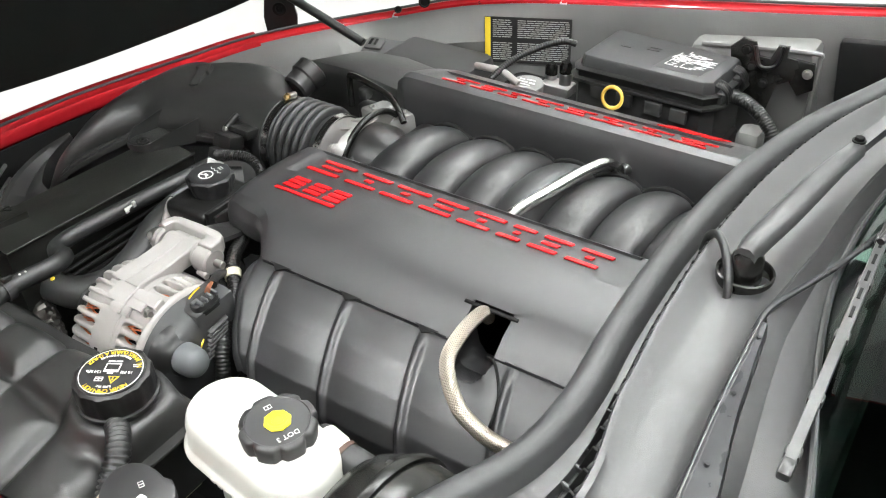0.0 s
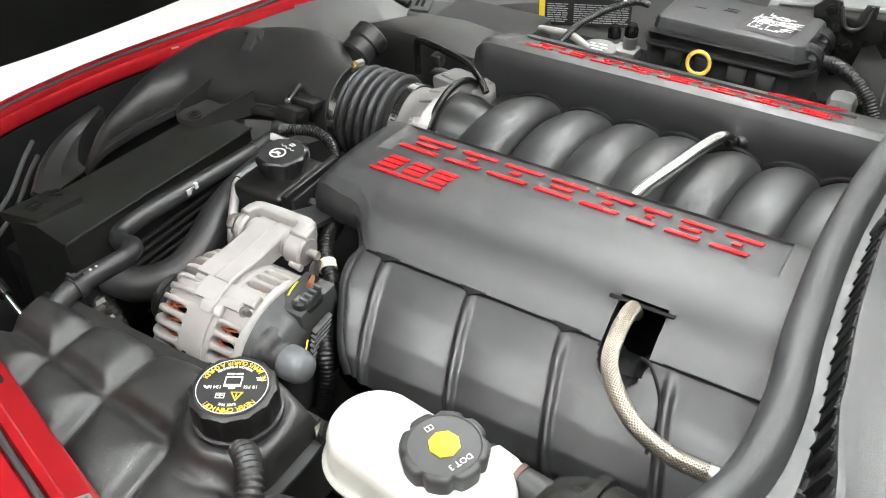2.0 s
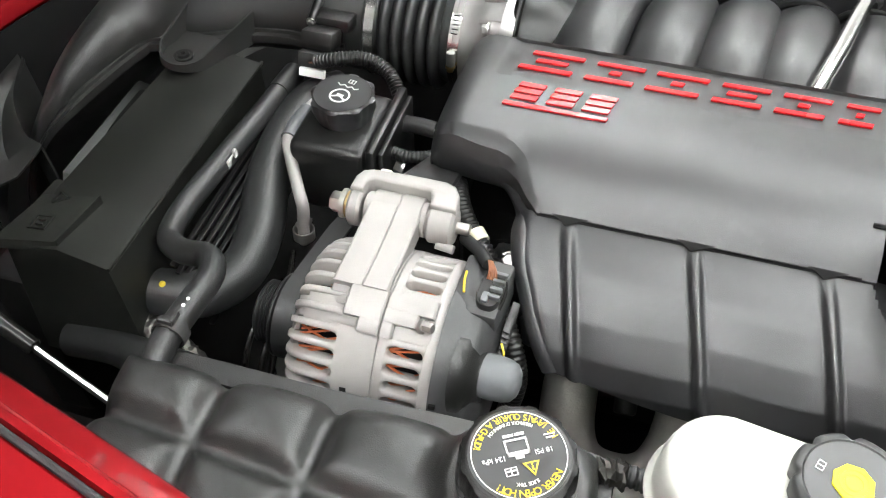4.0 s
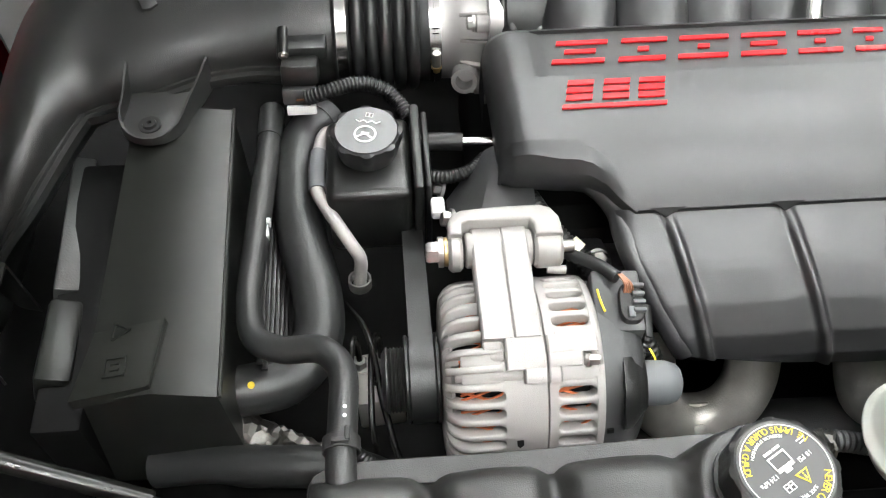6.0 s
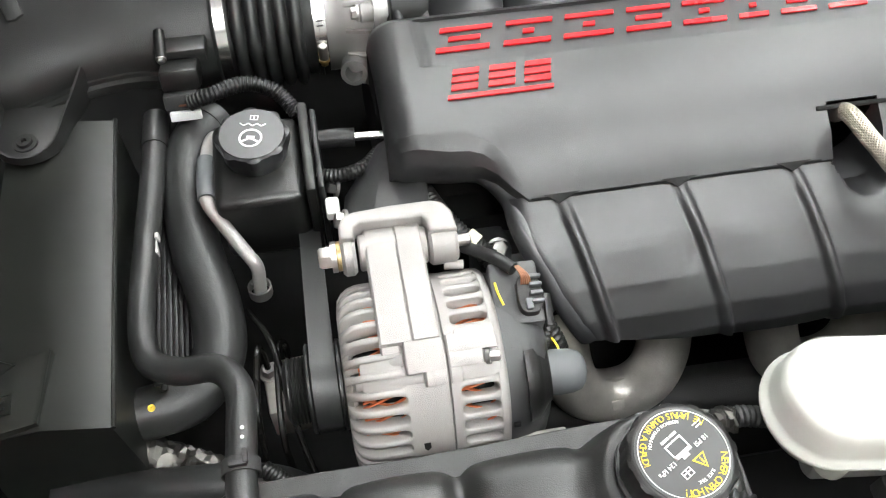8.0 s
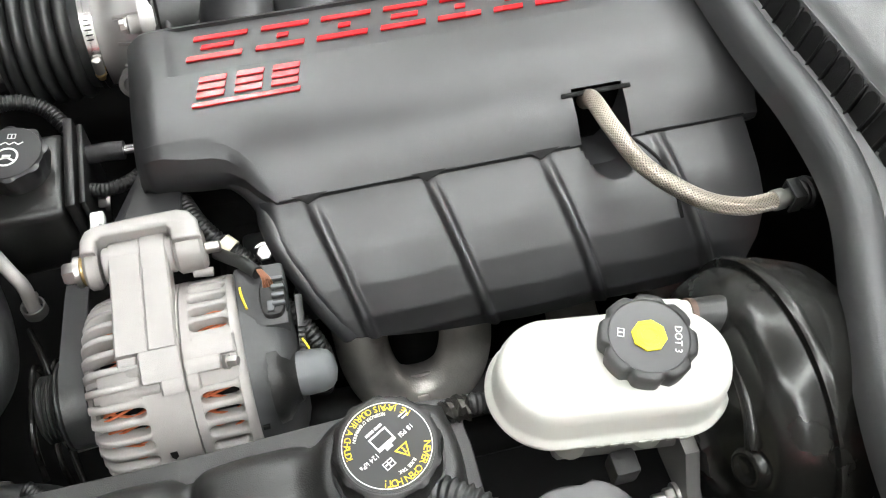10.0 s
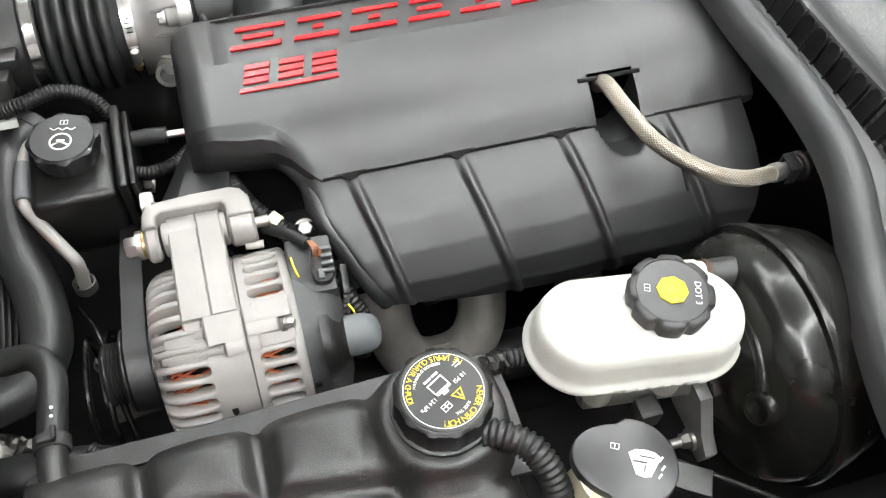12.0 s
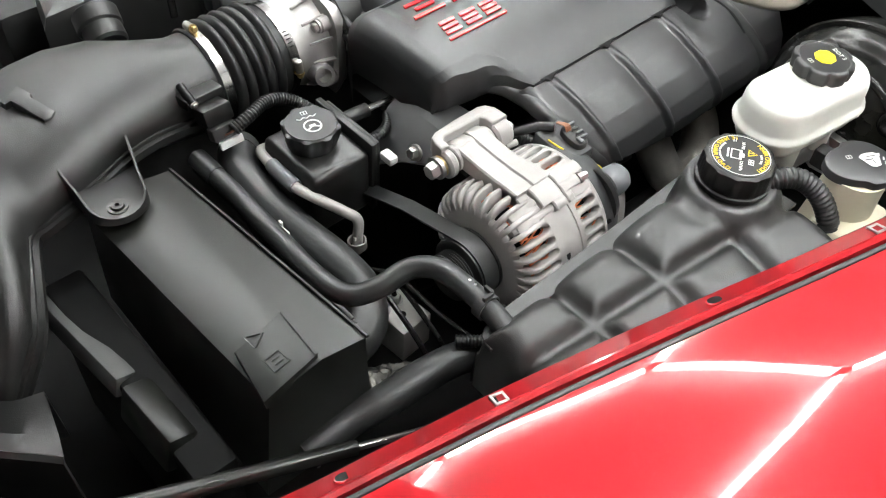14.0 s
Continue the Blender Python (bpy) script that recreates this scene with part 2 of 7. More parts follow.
def text_mesh(name, body, size, m, material, parent, extrude=0.0004):
    cu = bpy.data.curves.new(name, "FONT")
    cu.body, cu.size, cu.extrude, cu.align_x, cu.align_y = body, size, extrude, "CENTER", "CENTER"
    cu.resolution_u = 3
    ob = bpy.data.objects.new(name + "_text", cu)
    scene.collection.objects.link(ob)
    me = bpy.data.meshes.new_from_object(ob.evaluated_get(bpy.context.evaluated_depsgraph_get()))
    bpy.data.objects.remove(ob)
    me.transform(m)
    me.name = name
    return link(name, me, material, parent) if parent is None or parent.type != "MESH" else part_me(name, me, material, parent)


def part_me(name, me, material, parent):
    ob = link(name, me, material, parent)
    ob.matrix_parent_inverse = Matrix()
    return ob


def on_disc(c, up, x, y, turn=0.0):
    """A pose on a flat cap at c whose writing has its top towards up."""
    u = Vector((up[0], up[1], 0)).normalized()
    r = Vector((u.y, -u.x, 0))
    base = Matrix(((r.x, u.x, 0, c[0]), (r.y, u.y, 0, c[1]), (0, 0, 1, c[2]), (0, 0, 0, 1)))
    return base @ pose(x, y, 0, 0, 0, turn)


def arc_text(name, body, size, c, up, r, start, step, heads_out, material, parent):
    cu_all = B()
    for k, ch in enumerate(body):
        if ch == " ":
            continue
        a = start + k * step
        m = on_disc(c, up, r * math.cos(radians(a)), r * math.sin(radians(a)), a - 90 if heads_out else a + 90)
        ob = text_mesh(name, ch, size, m, None, None)
        me = ob.data
        bpy.data.objects.remove(ob)
        cu_all.from_mesh(me)
        bpy.data.meshes.remove(me)
    return part(name, cu_all, material, parent)


def bars(bm, m, cells, h=0.0004):
    for x0, y0, x1, y1 in cells:
        box(bm, m @ Vector(((x0 + x1) / 2, (y0 + y1) / 2, h / 2)), (abs(x1 - x0), abs(y1 - y0), h), rot=m.to_3x3())


def interp(tab, x):
    if x <= tab[0][0]:
        return tab[0][1]
    for (a, fa), (b, fb) in zip(tab, tab[1:]):
        if x <= b:
            t = (x - a) / (b - a)
            return fa + (fb - fa) * t
    return tab[-1][1]

# ---- showroom ----
def slab(name, lo, hi, material, label, category):
    bm = B()
    box(bm, [(a + b) / 2 for a, b in zip(lo, hi)], [b - a for a, b in zip(lo, hi)])
    return solo(name, bm, material, label, category, kind="structure")


RX0, RX1, RY0, RY1, RZ = -3.6, 4.4, -3.4, 3.6, 2.9
slab("floor", (RX0, RY0, -0.1), (RX1, RY1, 0), FLOORM, "glossy white epoxy showroom floor under the car", "floor")
slab("ceiling", (RX0, RY0, RZ), (RX1, RY1, RZ + 0.1), CEILM, "pale grey showroom ceiling with lamp tubes", "ceiling")
# north, south and east walls are unseen; their tones steer the reflections
slab("wall_north", (RX0, RY1, 0), (RX1, RY1 + 0.1, RZ), WALLP, "plain white showroom wall", "wall")
slab("wall_south", (RX0, RY0 - 0.1, 0), (RX1, RY0, RZ), WALLG, "unseen grey wall, tone set for reflections", "wall")
slab("wall_west", (RX0 - 0.1, RY0, 0), (RX0, RY1, RZ), WALLP, "plain white showroom wall", "wall")
# added dark wall out of view, keeps the cowl's reflections down
slab("wall_east", (RX1, RY0, 0), (RX1 + 0.1, RY1, RZ), WALLD, "unseen wall added in dark grey to dim cowl reflections", "wall")


def led_tube(p, q):
    t = thing("lamp_tube", p, "glowing white ceiling lamp tube in a honeycomb grid", "lamp", "ceiling lamp tubes")
    bm = B()
    p, q = Vector(p), Vector(q)
    cyl(bm, p.lerp(q, 0.03), p.lerp(q, 0.97), 0.034, 10)
    part("tube", bm, LAMP, t)
    for k0, k1 in ((0.0, 0.03), (0.97, 1.0)):
        bm = B()
        cyl(bm, p.lerp(q, k0), p.lerp(q, k1), 0.038, 10)
        part("end_cap", bm, WHITEPL, t)


HEX = 1.3
done = set()
for i in range(-2, 3):
    for j in range(-2, 3):
        cx = -0.326 + (i + 0.5 * (j % 2)) * HEX * math.sqrt(3)
        cy = -0.025 + j * HEX * 1.5
        for k in range(6):
            a, b = [(round(cx + HEX * math.cos(radians(30 + 60 * k2)), 2), round(cy + HEX * math.sin(radians(30 + 60 * k2)), 2)) for k2 in (k, k + 1)]
            key = tuple(sorted((a, b)))
            if key in done or max(abs(a[1]), abs(b[1])) > 2.7 or min(a[0], b[0]) < -1.6 or max(a[0], b[0]) > 2.6:
                continue
            done.add(key)
            led_tube((*a, RZ - 0.1), (*b, RZ - 0.1))

# ---- car body ----
# edge of the opening: driver side, nose, passenger side
LIP = [(0.62, -0.89, 0.95), (0.35, -0.86, 0.935), (0.1, -0.822, 0.92), (-0.07, -0.786, 0.909), (-0.2, -0.749, 0.897), (-0.35, -0.702, 0.882), (-0.52, -0.649, 0.86), (-0.62, -0.618, 0.84),
       (-0.75, -0.572, 0.805), (-0.9, -0.49, 0.752), (-1.02, -0.37, 0.70), (-1.085, -0.20, 0.672), (-1.080, -0.04, 0.668), (-1.040, 0.08, 0.677), (-0.970, 0.24, 0.689), (-0.915, 0.42, 0.69),
       (-0.82, 0.58, 0.69), (-0.72, 0.66, 0.705), (-0.55, 0.69, 0.755), (-0.4, 0.70, 0.79), (-0.25, 0.72, 0.81), (0.0, 0.765, 0.832), (0.3, 0.81, 0.862), (0.62, 0.86, 0.90)]
lip = curve_points(LIP, 6)
n_lip = len(lip)


def lip_frame(i):
    d = (lip[min(i + 1, n_lip - 1)] - lip[max(i - 1, 0)])
    d.z = 0
    d.normalize()
    return Vector((d.y, -d.x, 0))


def lip_sheet(i0, i1, prof):
    rows = []
    for i in range(i0, i1):
        out = lip_frame(i)
        rows.append([lip[i] + out * o + Vector((0, 0, z)) for o, z in prof])
    return rows


# which way is out: away from the middle of the bay
test = lip_frame(10)
SGN = 1 if (test.y < 0) else -1
OUTER = [(0.002, -0.007), (0.009, -0.004), (0.011, -0.012), (0.019, -0.012), (0.021, 0.0), (0.08, 0.011), (0.18, 0.006), (0.26, -0.03), (0.33, -0.10), (0.37, -0.22), (0.38, -0.45), (0.36, -0.7)]
FLANGE = [(0.002, -0.007), (0.0, -0.010), (-0.016, -0.016), (-0.020, -0.022), (-0.022, -0.040)]
FLANGE2 = [(0.004, -0.004), (0.0, -0.007), (-0.010, -0.009), (-0.013, -0.014), (-0.014, -0.034)]
OUTER2 = [(0.004, -0.004), (0.010, 0.001), (0.020, 0.004), (0.030, 0.000), (0.042, -0.03), (0.06, -0.12), (0.07, -0.3), (0.07, -0.55)]
OUTER3 = [(0.004, -0.004), (0.012, -0.003), (0.024, -0.005), (0.04, -0.014), (0.06, -0.04), (0.09, -0.14), (0.10, -0.3), (0.10, -0.55)]
cut1 = 10 * 6
cut2 = 15 * 6
for nm, i0, i1, outp, lab in (("fender", 0, cut1 + 1, OUTER, "glossy red front fender with bolted flange on driver side"),
                              ("front_fascia", cut1, cut2 + 1, OUTER2, "red nose panel in front of the engine bay"),
                              ("fender", cut2, n_lip, OUTER3, "glossy red front fender on passenger side")):
    t = thing(nm, lip[(i0 + i1) // 2], lab, "fender" if nm == "fender" else "bumper")
    bm = B()
    strip_sheet(bm, lip_sheet(i0, i1, [(SGN * o, z) for o, z in outp]))
    thicken(bm, 0.002)
    part("panel", bm, RED, t, "glossy red paint", 60)
    bm = B()
    strip_sheet(bm, lip_sheet(i0, i1, [(SGN * o, z - 0.0005) for o, z in (FLANGE if i0 == 0 else FLANGE2)]))
    thicken(bm, 0.002)
    part("flange", bm, RED, t)
    bm = B()
    rows = []
    for i in range(i0, i1):
        out = lip_frame(i) * SGN
        c = lip[i] + out * (0.015 if outp is OUTER else 0.005) + Vector((0, 0, -0.007 if outp is OUTER else 0.001))
        rows.append([c + out * 0.0032 * math.cos(a) + Vector((0, 0, 0.0032 * math.sin(a))) for a in [k * math.pi / 4 for k in range(8)]])
    loft(bm, rows)
    part("weatherstrip", bm, SEALM, t, "thin grey rubber strip")
    for i in range(i0 + 5, i1 - 3, 8):
        out = lip_frame(i) * SGN
        p = lip[i] - out * 0.008 + Vector((0, 0, -0.0125))
        along = Vector((out.y, -out.x, 0))
        rot = Matrix((along, out, Vector((0, 0, 1)))).transposed() @ Euler((radians(20), 0, 0)).to_matrix()
        if (i // 8) % 2:
            bm = B()
            prism(bm, oval(0.0095, 0.0062, 2.2, 20), -0.0012, 0.0016, Matrix.Translation(p) @ rot.to_4x4(), 0.0006)
            hole = part("hole_rim", bm, RED, t)
            bm = B()
            prism(bm, oval(0.0078, 0.0047, 2.2, 20), 0.0016, 0.0019, Matrix.Translation(p) @ rot.to_4x4())
            part("hole", bm, DARK, hole)
            continue
        bm = B()
        for cx, cy, sx, sy in ((-0.006, 0, 0.003, 0.014), (0.006, 0, 0.003, 0.014), (0, -0.006, 0.015, 0.003), (0, 0.006, 0.015, 0.003)):
            box(bm, p + rot @ Vector((cx, cy, 0.001)), (sx, sy, 0.003), 0.0006, rot, 1)
        clip = part("flange_clip", bm, ZINC, t, "small metal spring clip")
        bm = B()
        prism(bm, oval(0.0046, 0.0052, 2.5, 16), -0.001, 0.0008, Matrix.Translation(p) @ rot.to_4x4())
        part("clip_hole", bm, DARK, clip)

# inner walls under the edge, all round the bay
WPROF = [(-0.016, -0.038), (-0.018, -0.08), (-0.02, -0.16), (-0.035, -0.3), (-0.05, -0.5)]
for nm, i0, i1, m_, lab in (("inner_fender", 0, cut1 + 1, MATT, "black inner fender wall on driver side"),
                            ("radiator_support", cut1, cut2 - 6, DARK, "dark front wall of the engine bay"),
                            ("inner_fender", cut2 - 6, n_lip, WALLM, "dark grey plastic inner fender wall with holes and label")):
    bm = B()
    rows = lip_sheet(i0, i1, [(SGN * o, z) for o, z in (([(-0.010, -0.015)] + WPROF) if m_ is WALLM else WPROF)])
    if m_ is WALLM:
        # the wall swells inwards towards the nose
        for i, row in zip(range(i0, i1), rows):
            k = max(0.0, min(1.0, (-0.22 - lip[i].x) / 0.24)) * max(0.0, min(1.0, (lip[i].x + 0.95) / 0.15))
            for q in row[2:]:
                q -= lip_frame(i) * SGN * 0.055 * k * k * (3 - 2 * k)
    strip_sheet(bm, rows)
    thicken(bm, 0.004)
    wall = solo(nm, bm, m_, lab, "car panel", sharp=50)
    if m_ is WALLM:
        for c_, r_ in (((-0.585, 0.625, 0.765), 0.013), ((-0.645, 0.605, 0.742), 0.008)):
            bm = B()
            lathe(bm, c_, (0.35, -1, 0.1), [(-0.004, r_), (0.002, r_), (0.002, r_ * 0.8), (-0.002, r_ * 0.75)], 18)
            part("grommet", bm, DARK, wall, "black rubber grommet")
# undertray, block, heads and rail: depth shade is put into their near-black colour
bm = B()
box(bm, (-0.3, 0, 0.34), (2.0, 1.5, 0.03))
solo("undertray", bm, DARK, "undertray below the engine, coloured near-black as depth shade", "car panel")
eb = thing("engine", (0, 0, 0.36), "engine block below the covers, coloured near-black as depth shade", "engine")
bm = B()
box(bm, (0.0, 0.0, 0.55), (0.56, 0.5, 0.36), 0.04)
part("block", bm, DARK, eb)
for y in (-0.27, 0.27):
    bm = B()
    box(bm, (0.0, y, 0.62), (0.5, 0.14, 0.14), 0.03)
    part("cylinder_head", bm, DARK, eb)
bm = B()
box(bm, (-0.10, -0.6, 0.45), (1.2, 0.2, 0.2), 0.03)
solo("frame_rail", bm, DARK, "chassis rail deep in the engine bay, near-black as depth shade", "car frame")

# hood: open, hinged at the nose
hood = thing("hood", (-1.12, 0, 0.75), "open red hood with black insulated underside", "hood")
HB = [(-1.02, 0.74, 0.750), (-1.09, 0.60, 0.697), (-1.165, 0.3, 0.674), (-1.19, 0.0, 0.687), (-1.175, -0.3, 0.732), (-1.105, -0.56, 0.798), (-1.035, -0.68, 0.848)]
hb = curve_points(HB, 6)
rows_i, rows_o = [], []
for p in hb:
    e = abs(p.y) / 0.74
    top = Vector((-0.622 + 0.03 * e * e, p.y * 0.92, 1.88))
    row = [p.lerp(top, k / 10) + Vector((-0.07 * math.sin(math.pi * k / 10) * (1 - 0.7 * e ** 3), 0, 0.0)) for k in range(11)]
    rows_i.append([Vector((q.x, q.y * 0.955, q.z)) for q in row])
    rows_o.append([Vector((q.x - 0.032, q.y * 1.015, q.z + 0.018)) for q in row])
bm = B()
strip_sheet(bm, rows_i)
thicken(bm, 0.012)
part("liner", bm, HOODM, hood, "black insulation liner")
bm = B()
strip_sheet(bm, rows_o)
thicken(bm, 0.003)
part("skin", bm, RED, hood, "glossy red paint")
for i, k in ((20, 2), (28, 3), (12, 3), (24, 5), (14, 6)):
    bm = B()
    q = rows_i[i][k]
    lathe(bm, q + Vector((0.0, 0, 0)), (1, 0, 0.25), [(0, 0.02), (0.014, 0.02), (0.018, 0.014)], 20)
    part("liner_clip", bm, MATT, hood)
hinge = thing("hinge", (-0.93, 0.55, 0.62), "black steel hood hinge arm with round holes", "hinge")
bm = B()
prism(bm, [(-0.03, -0.1), (0.03, -0.1), (0.04, 0.0), (0.022, 0.1), (0.03, 0.2), (-0.03, 0.2), (-0.024, 0.1), (-0.04, 0.0)], -0.006, 0.006, Matrix.Translation((-0.93, 0.52, 0.70)) @ pose(0, 0, 0, 90, 0, 35), 0.002)
part("arm", bm, PLASTIC, hinge)
for k in (0.02, 0.09):
    bm = B()
    m_ = Matrix.Translation((-0.93, 0.52, 0.70)) @ pose(0, 0, 0, 90, 0, 35)
    a = m_ @ Vector((0, k, 0.005))
    lathe(bm, a, m_.to_3x3() @ Vector((0, 0, 1)), [(0, 0.016), (0.004, 0.016), (0.004, 0.01), (0.001, 0.009)], 18)
    part("bushing", bm, DARK, hinge)
strut = thing("gas_strut", (-0.60, 0.50, 0.73), "black gas strut holding the hood open", "strut")
bm = B()
cyl(bm, (-0.640, 0.468, 0.715), (-0.84, 0.45, 0.795), 0.010, 14, 0.002)
part("cylinder", bm, PLASTIC, strut)
bm = B()
cyl(bm, (-0.83, 0.451, 0.791), (-1.06, 0.43, 0.885), 0.005, 10)
part("rod", bm, STEEL, strut)
rot = Euler((radians(12), 0, radians(14))).to_matrix()
bm = B()
box(bm, (-0.592, 0.490, 0.704), (0.108, 0.055, 0.012), 0.004, rot)
box(bm, (-0.620, 0.483, 0.712), (0.040, 0.040, 0.008), 0.003, rot)
bracket = part("end_bracket", bm, DUSTY, strut, "dusty grey bracket plate with slots")
for cx in (-0.030, -0.018):
    bm = B()
    box(bm, Vector((-0.604, 0.487, 0.7165)) + rot @ Vector((cx + 0.004, 0.0, 0)), (0.006, 0.020, 0.0012), 0, rot)
    part("slot", bm, DARK, bracket)

# label, holes and latch bracket on the far inner wall
def wall_pose(c, yaw, lean):
    """x along the wall, y up, z out towards the engine."""
    return Matrix.Translation(c) @ pose(0, 0, 0, 0, 0, yaw) @ pose(0, 0, 0, 90 - lean)


lm = wall_pose((-0.335, 0.652, 0.716), 21, 3) @ pose(0, 0, 0, 0, 0, 1)
lab = thing("warning_label", (-0.335, 0.652, 0.716), "black warning label with yellow edge and white print", "label")
bm = B()
box(bm, lm @ Vector((0, 0, 0)), (0.188, 0.103, 0.001), rot=lm.to_3x3())
part("film", bm, LABELBLK, lab)
bm = B()
bars(bm, lm @ Matrix.Translation((0, 0, 0.0008)), [(-0.093, -0.050, -0.081, 0.050)], 0.0006)
part("yellow_band", bm, YELLOWINK, lab)
bm = B()
rr = random.Random(3)
cells = []
for col0, col1 in ((-0.076, -0.034), (-0.022, 0.089)):
    for k in range(20):
        y = 0.0445 - k * 0.0046
        if k in (9, 10):
            continue
        x = col0
        while x < col1 - 0.004:
            w = rr.uniform(0.006, 0.02)
            cells.append((x, y - 0.0008, min(x + w, col1), y + 0.0006))
            x += w + 0.002
bars(bm, lm @ Matrix.Translation((0, 0, 0.0008)), cells, 0.0005)
part("print", bm, DIAL, lab, "lines of tiny pale print")
hs = thing("latch_housing", (0.2, 0.72, 0.74), "dark grey moulded housing on the inner fender wall", "car panel")
rot = Euler((0, radians(-6.5), radians(2))).to_matrix()
bm = B()
box(bm, (0.132, 0.752, 0.689), (0.236, 0.105, 0.19), 0.014, rot)
part("shell", bm, WALLM, hs)
bm = B()
tube(bm, [(0.248, 0.702, 0.60), (0.252, 0.701, 0.74), (0.252, 0.703, 0.786), (0.244, 0.703, 0.797), (0.14, 0.701, 0.787), (0.03, 0.698, 0.775)], 0.005, 8)
part("edge_bead", bm, WALLM, hs)
# solid near-black box in place of a shaded recess
bm = B()
box(bm, (0.352, 0.765, 0.750), (0.15, 0.03, 0.14), 0.008, rot)
part("opening", bm, DARK, hs, "near-black box standing in for a shaded recess")
bk = thing("hood_latch", (0.18, 0.68, 0.75), "black steel hood latch bracket with bolts", "latch")
lm2 = wall_pose((0.17, 0.675, 0.765), 8, 6)
bm = B()
prism(bm, [(-0.075, 0.03), (-0.055, 0.05), (-0.03, 0.045), (-0.02, 0.02), (0.0, 0.018), (0.01, 0.045), (0.03, 0.045), (0.03, 0.025), (0.08, 0.02), (0.085, -0.03), (0.06, -0.045), (0.04, -0.02), (0.02, -0.03), (0.01, -0.08), (-0.02, -0.09), (-0.05, -0.06), (-0.05, -0.01), (-0.07, 0.0)], 0, 0.008, lm2, 0.002)
part("plate", bm, GLOSSBLACK, bk)
for x, y in ((0.07, 0.0), (-0.03, 0.0), (-0.005, -0.03), (-0.045, 0.03)):
    bm = B()
    hexbolt(bm, lm2 @ Vector((x, y, 0.008)), lm2.to_3x3() @ Vector((0, 0, 1)), 0.007, 0.008)
    part("bolt", bm, ZINC if x > 0.05 else DARK, bk)
bm = B()
tube(bm, [lm2 @ Vector(p) for p in ((-0.03, 0.04, 0.012), (-0.015, 0.005, 0.018), (0.012, 0.01, 0.018), (0.02, 0.045, 0.012))], 0.0036, 10)
part("striker", bm, PLASTIC, bk)

# ---- cowl, seal, windscreen ----
SEAL = [(0.56, 0.78, 0.905), (0.47, 0.58, 0.905), (0.405, 0.40, 0.903), (0.342, 0.23, 0.903), (0.305, 0.06, 0.903), (0.289, -0.12, 0.903), (0.291, -0.28, 0.903), (0.300, -0.40, 0.903), (0.292, -0.49, 0.903), (0.258, -0.575, 0.905), (0.225, -0.655, 0.908), (0.205, -0.73, 0.91), (0.195, -0.82, 0.915)]
sp = curve_points(SEAL, 6)


def seal_normal(i, P):
    d = P[min(i + 1, len(P) - 1)] - P[max(i - 1, 0)]
    d.z = 0
    d.normalize()
    return Vector((-d.y, d.x, 0))


bm = B()
rows = []
for i, p in enumerate(sp):
    nrm = seal_normal(i, sp)
    ring = []
    for u, z in ((-0.017, -0.03), (-0.018, -0.008), (-0.013, 0.004), (-0.004, 0.009), (0.006, 0.008), (0.013, 0.002), (0.016, -0.007), (0.019, -0.011), (0.019, -0.03)):
        ring.append(p + nrm * u + Vector((0, 0, z)))
    rows.append(ring)
loft(bm, rows)
seal = thing("cowl_seal", sp[36], "thick grey-black rubber hood seal along the cowl", "seal")
part("bulb", bm, SEALM, seal, "", 60)
bm = B()
rows = []
for i, p in enumerate(sp):
    nrm = seal_normal(i, sp)
    rows.append([p + nrm * u + Vector((0, 0, z)) for u, z in ((0.0195, -0.012), (0.0255, -0.014), (0.0265, -0.017), (0.0195, -0.022))])
loft(bm, rows)
part("base_strip", bm, RUBBER, seal)
# profile of the cowl from the seal to the glass, along rows that follow the seal
sgn = 1 if seal_normal(30, sp).x > 0 else -1
cowl = thing("cowl", (0.36, 0, 0.88), "grey plastic cowl panel with louvred grille", "cowl")
GL = [(0.72, 0.78), (0.63, 0.58), (0.57, 0.40), (0.52, 0.23), (0.485, 0.06), (0.472, -0.12), (0.490, -0.28), (0.518, -0.40), (0.533, -0.49), (0.545, -0.575), (0.555, -0.655), (0.575, -0.73), (0.6, -0.82)]
gl = curve_points([(x - 0.012, y, 0.935) for x, y in GL], 6)
# length along the seal, and the width of the grille beyond it
arc = [0.0]
for a, b in zip(sp, sp[1:]):
    arc.append(arc[-1] + (b - a).length)


def along_seal(d):
    """Point and outward direction at a length along the seal."""
    k = max(0, min(len(sp) - 2, next((i for i in range(len(arc) - 1) if arc[i + 1] >= d), len(sp) - 2)))
    f = (d - arc[k]) / (arc[k + 1] - arc[k])
    n_ = (seal_normal(k, sp).lerp(seal_normal(k + 1, sp), f) * sgn).normalized()
    return sp[k].lerp(sp[k + 1], f), n_


def grille_width(y):
    return 0.056 * max(0.0, min(1.0, (-y - 0.40) / 0.20)) ** 1.2


def flange_width(y):
    return 0.014 + 0.015 * max(0.0, min(1.0, (-y - 0.44) / 0.12))


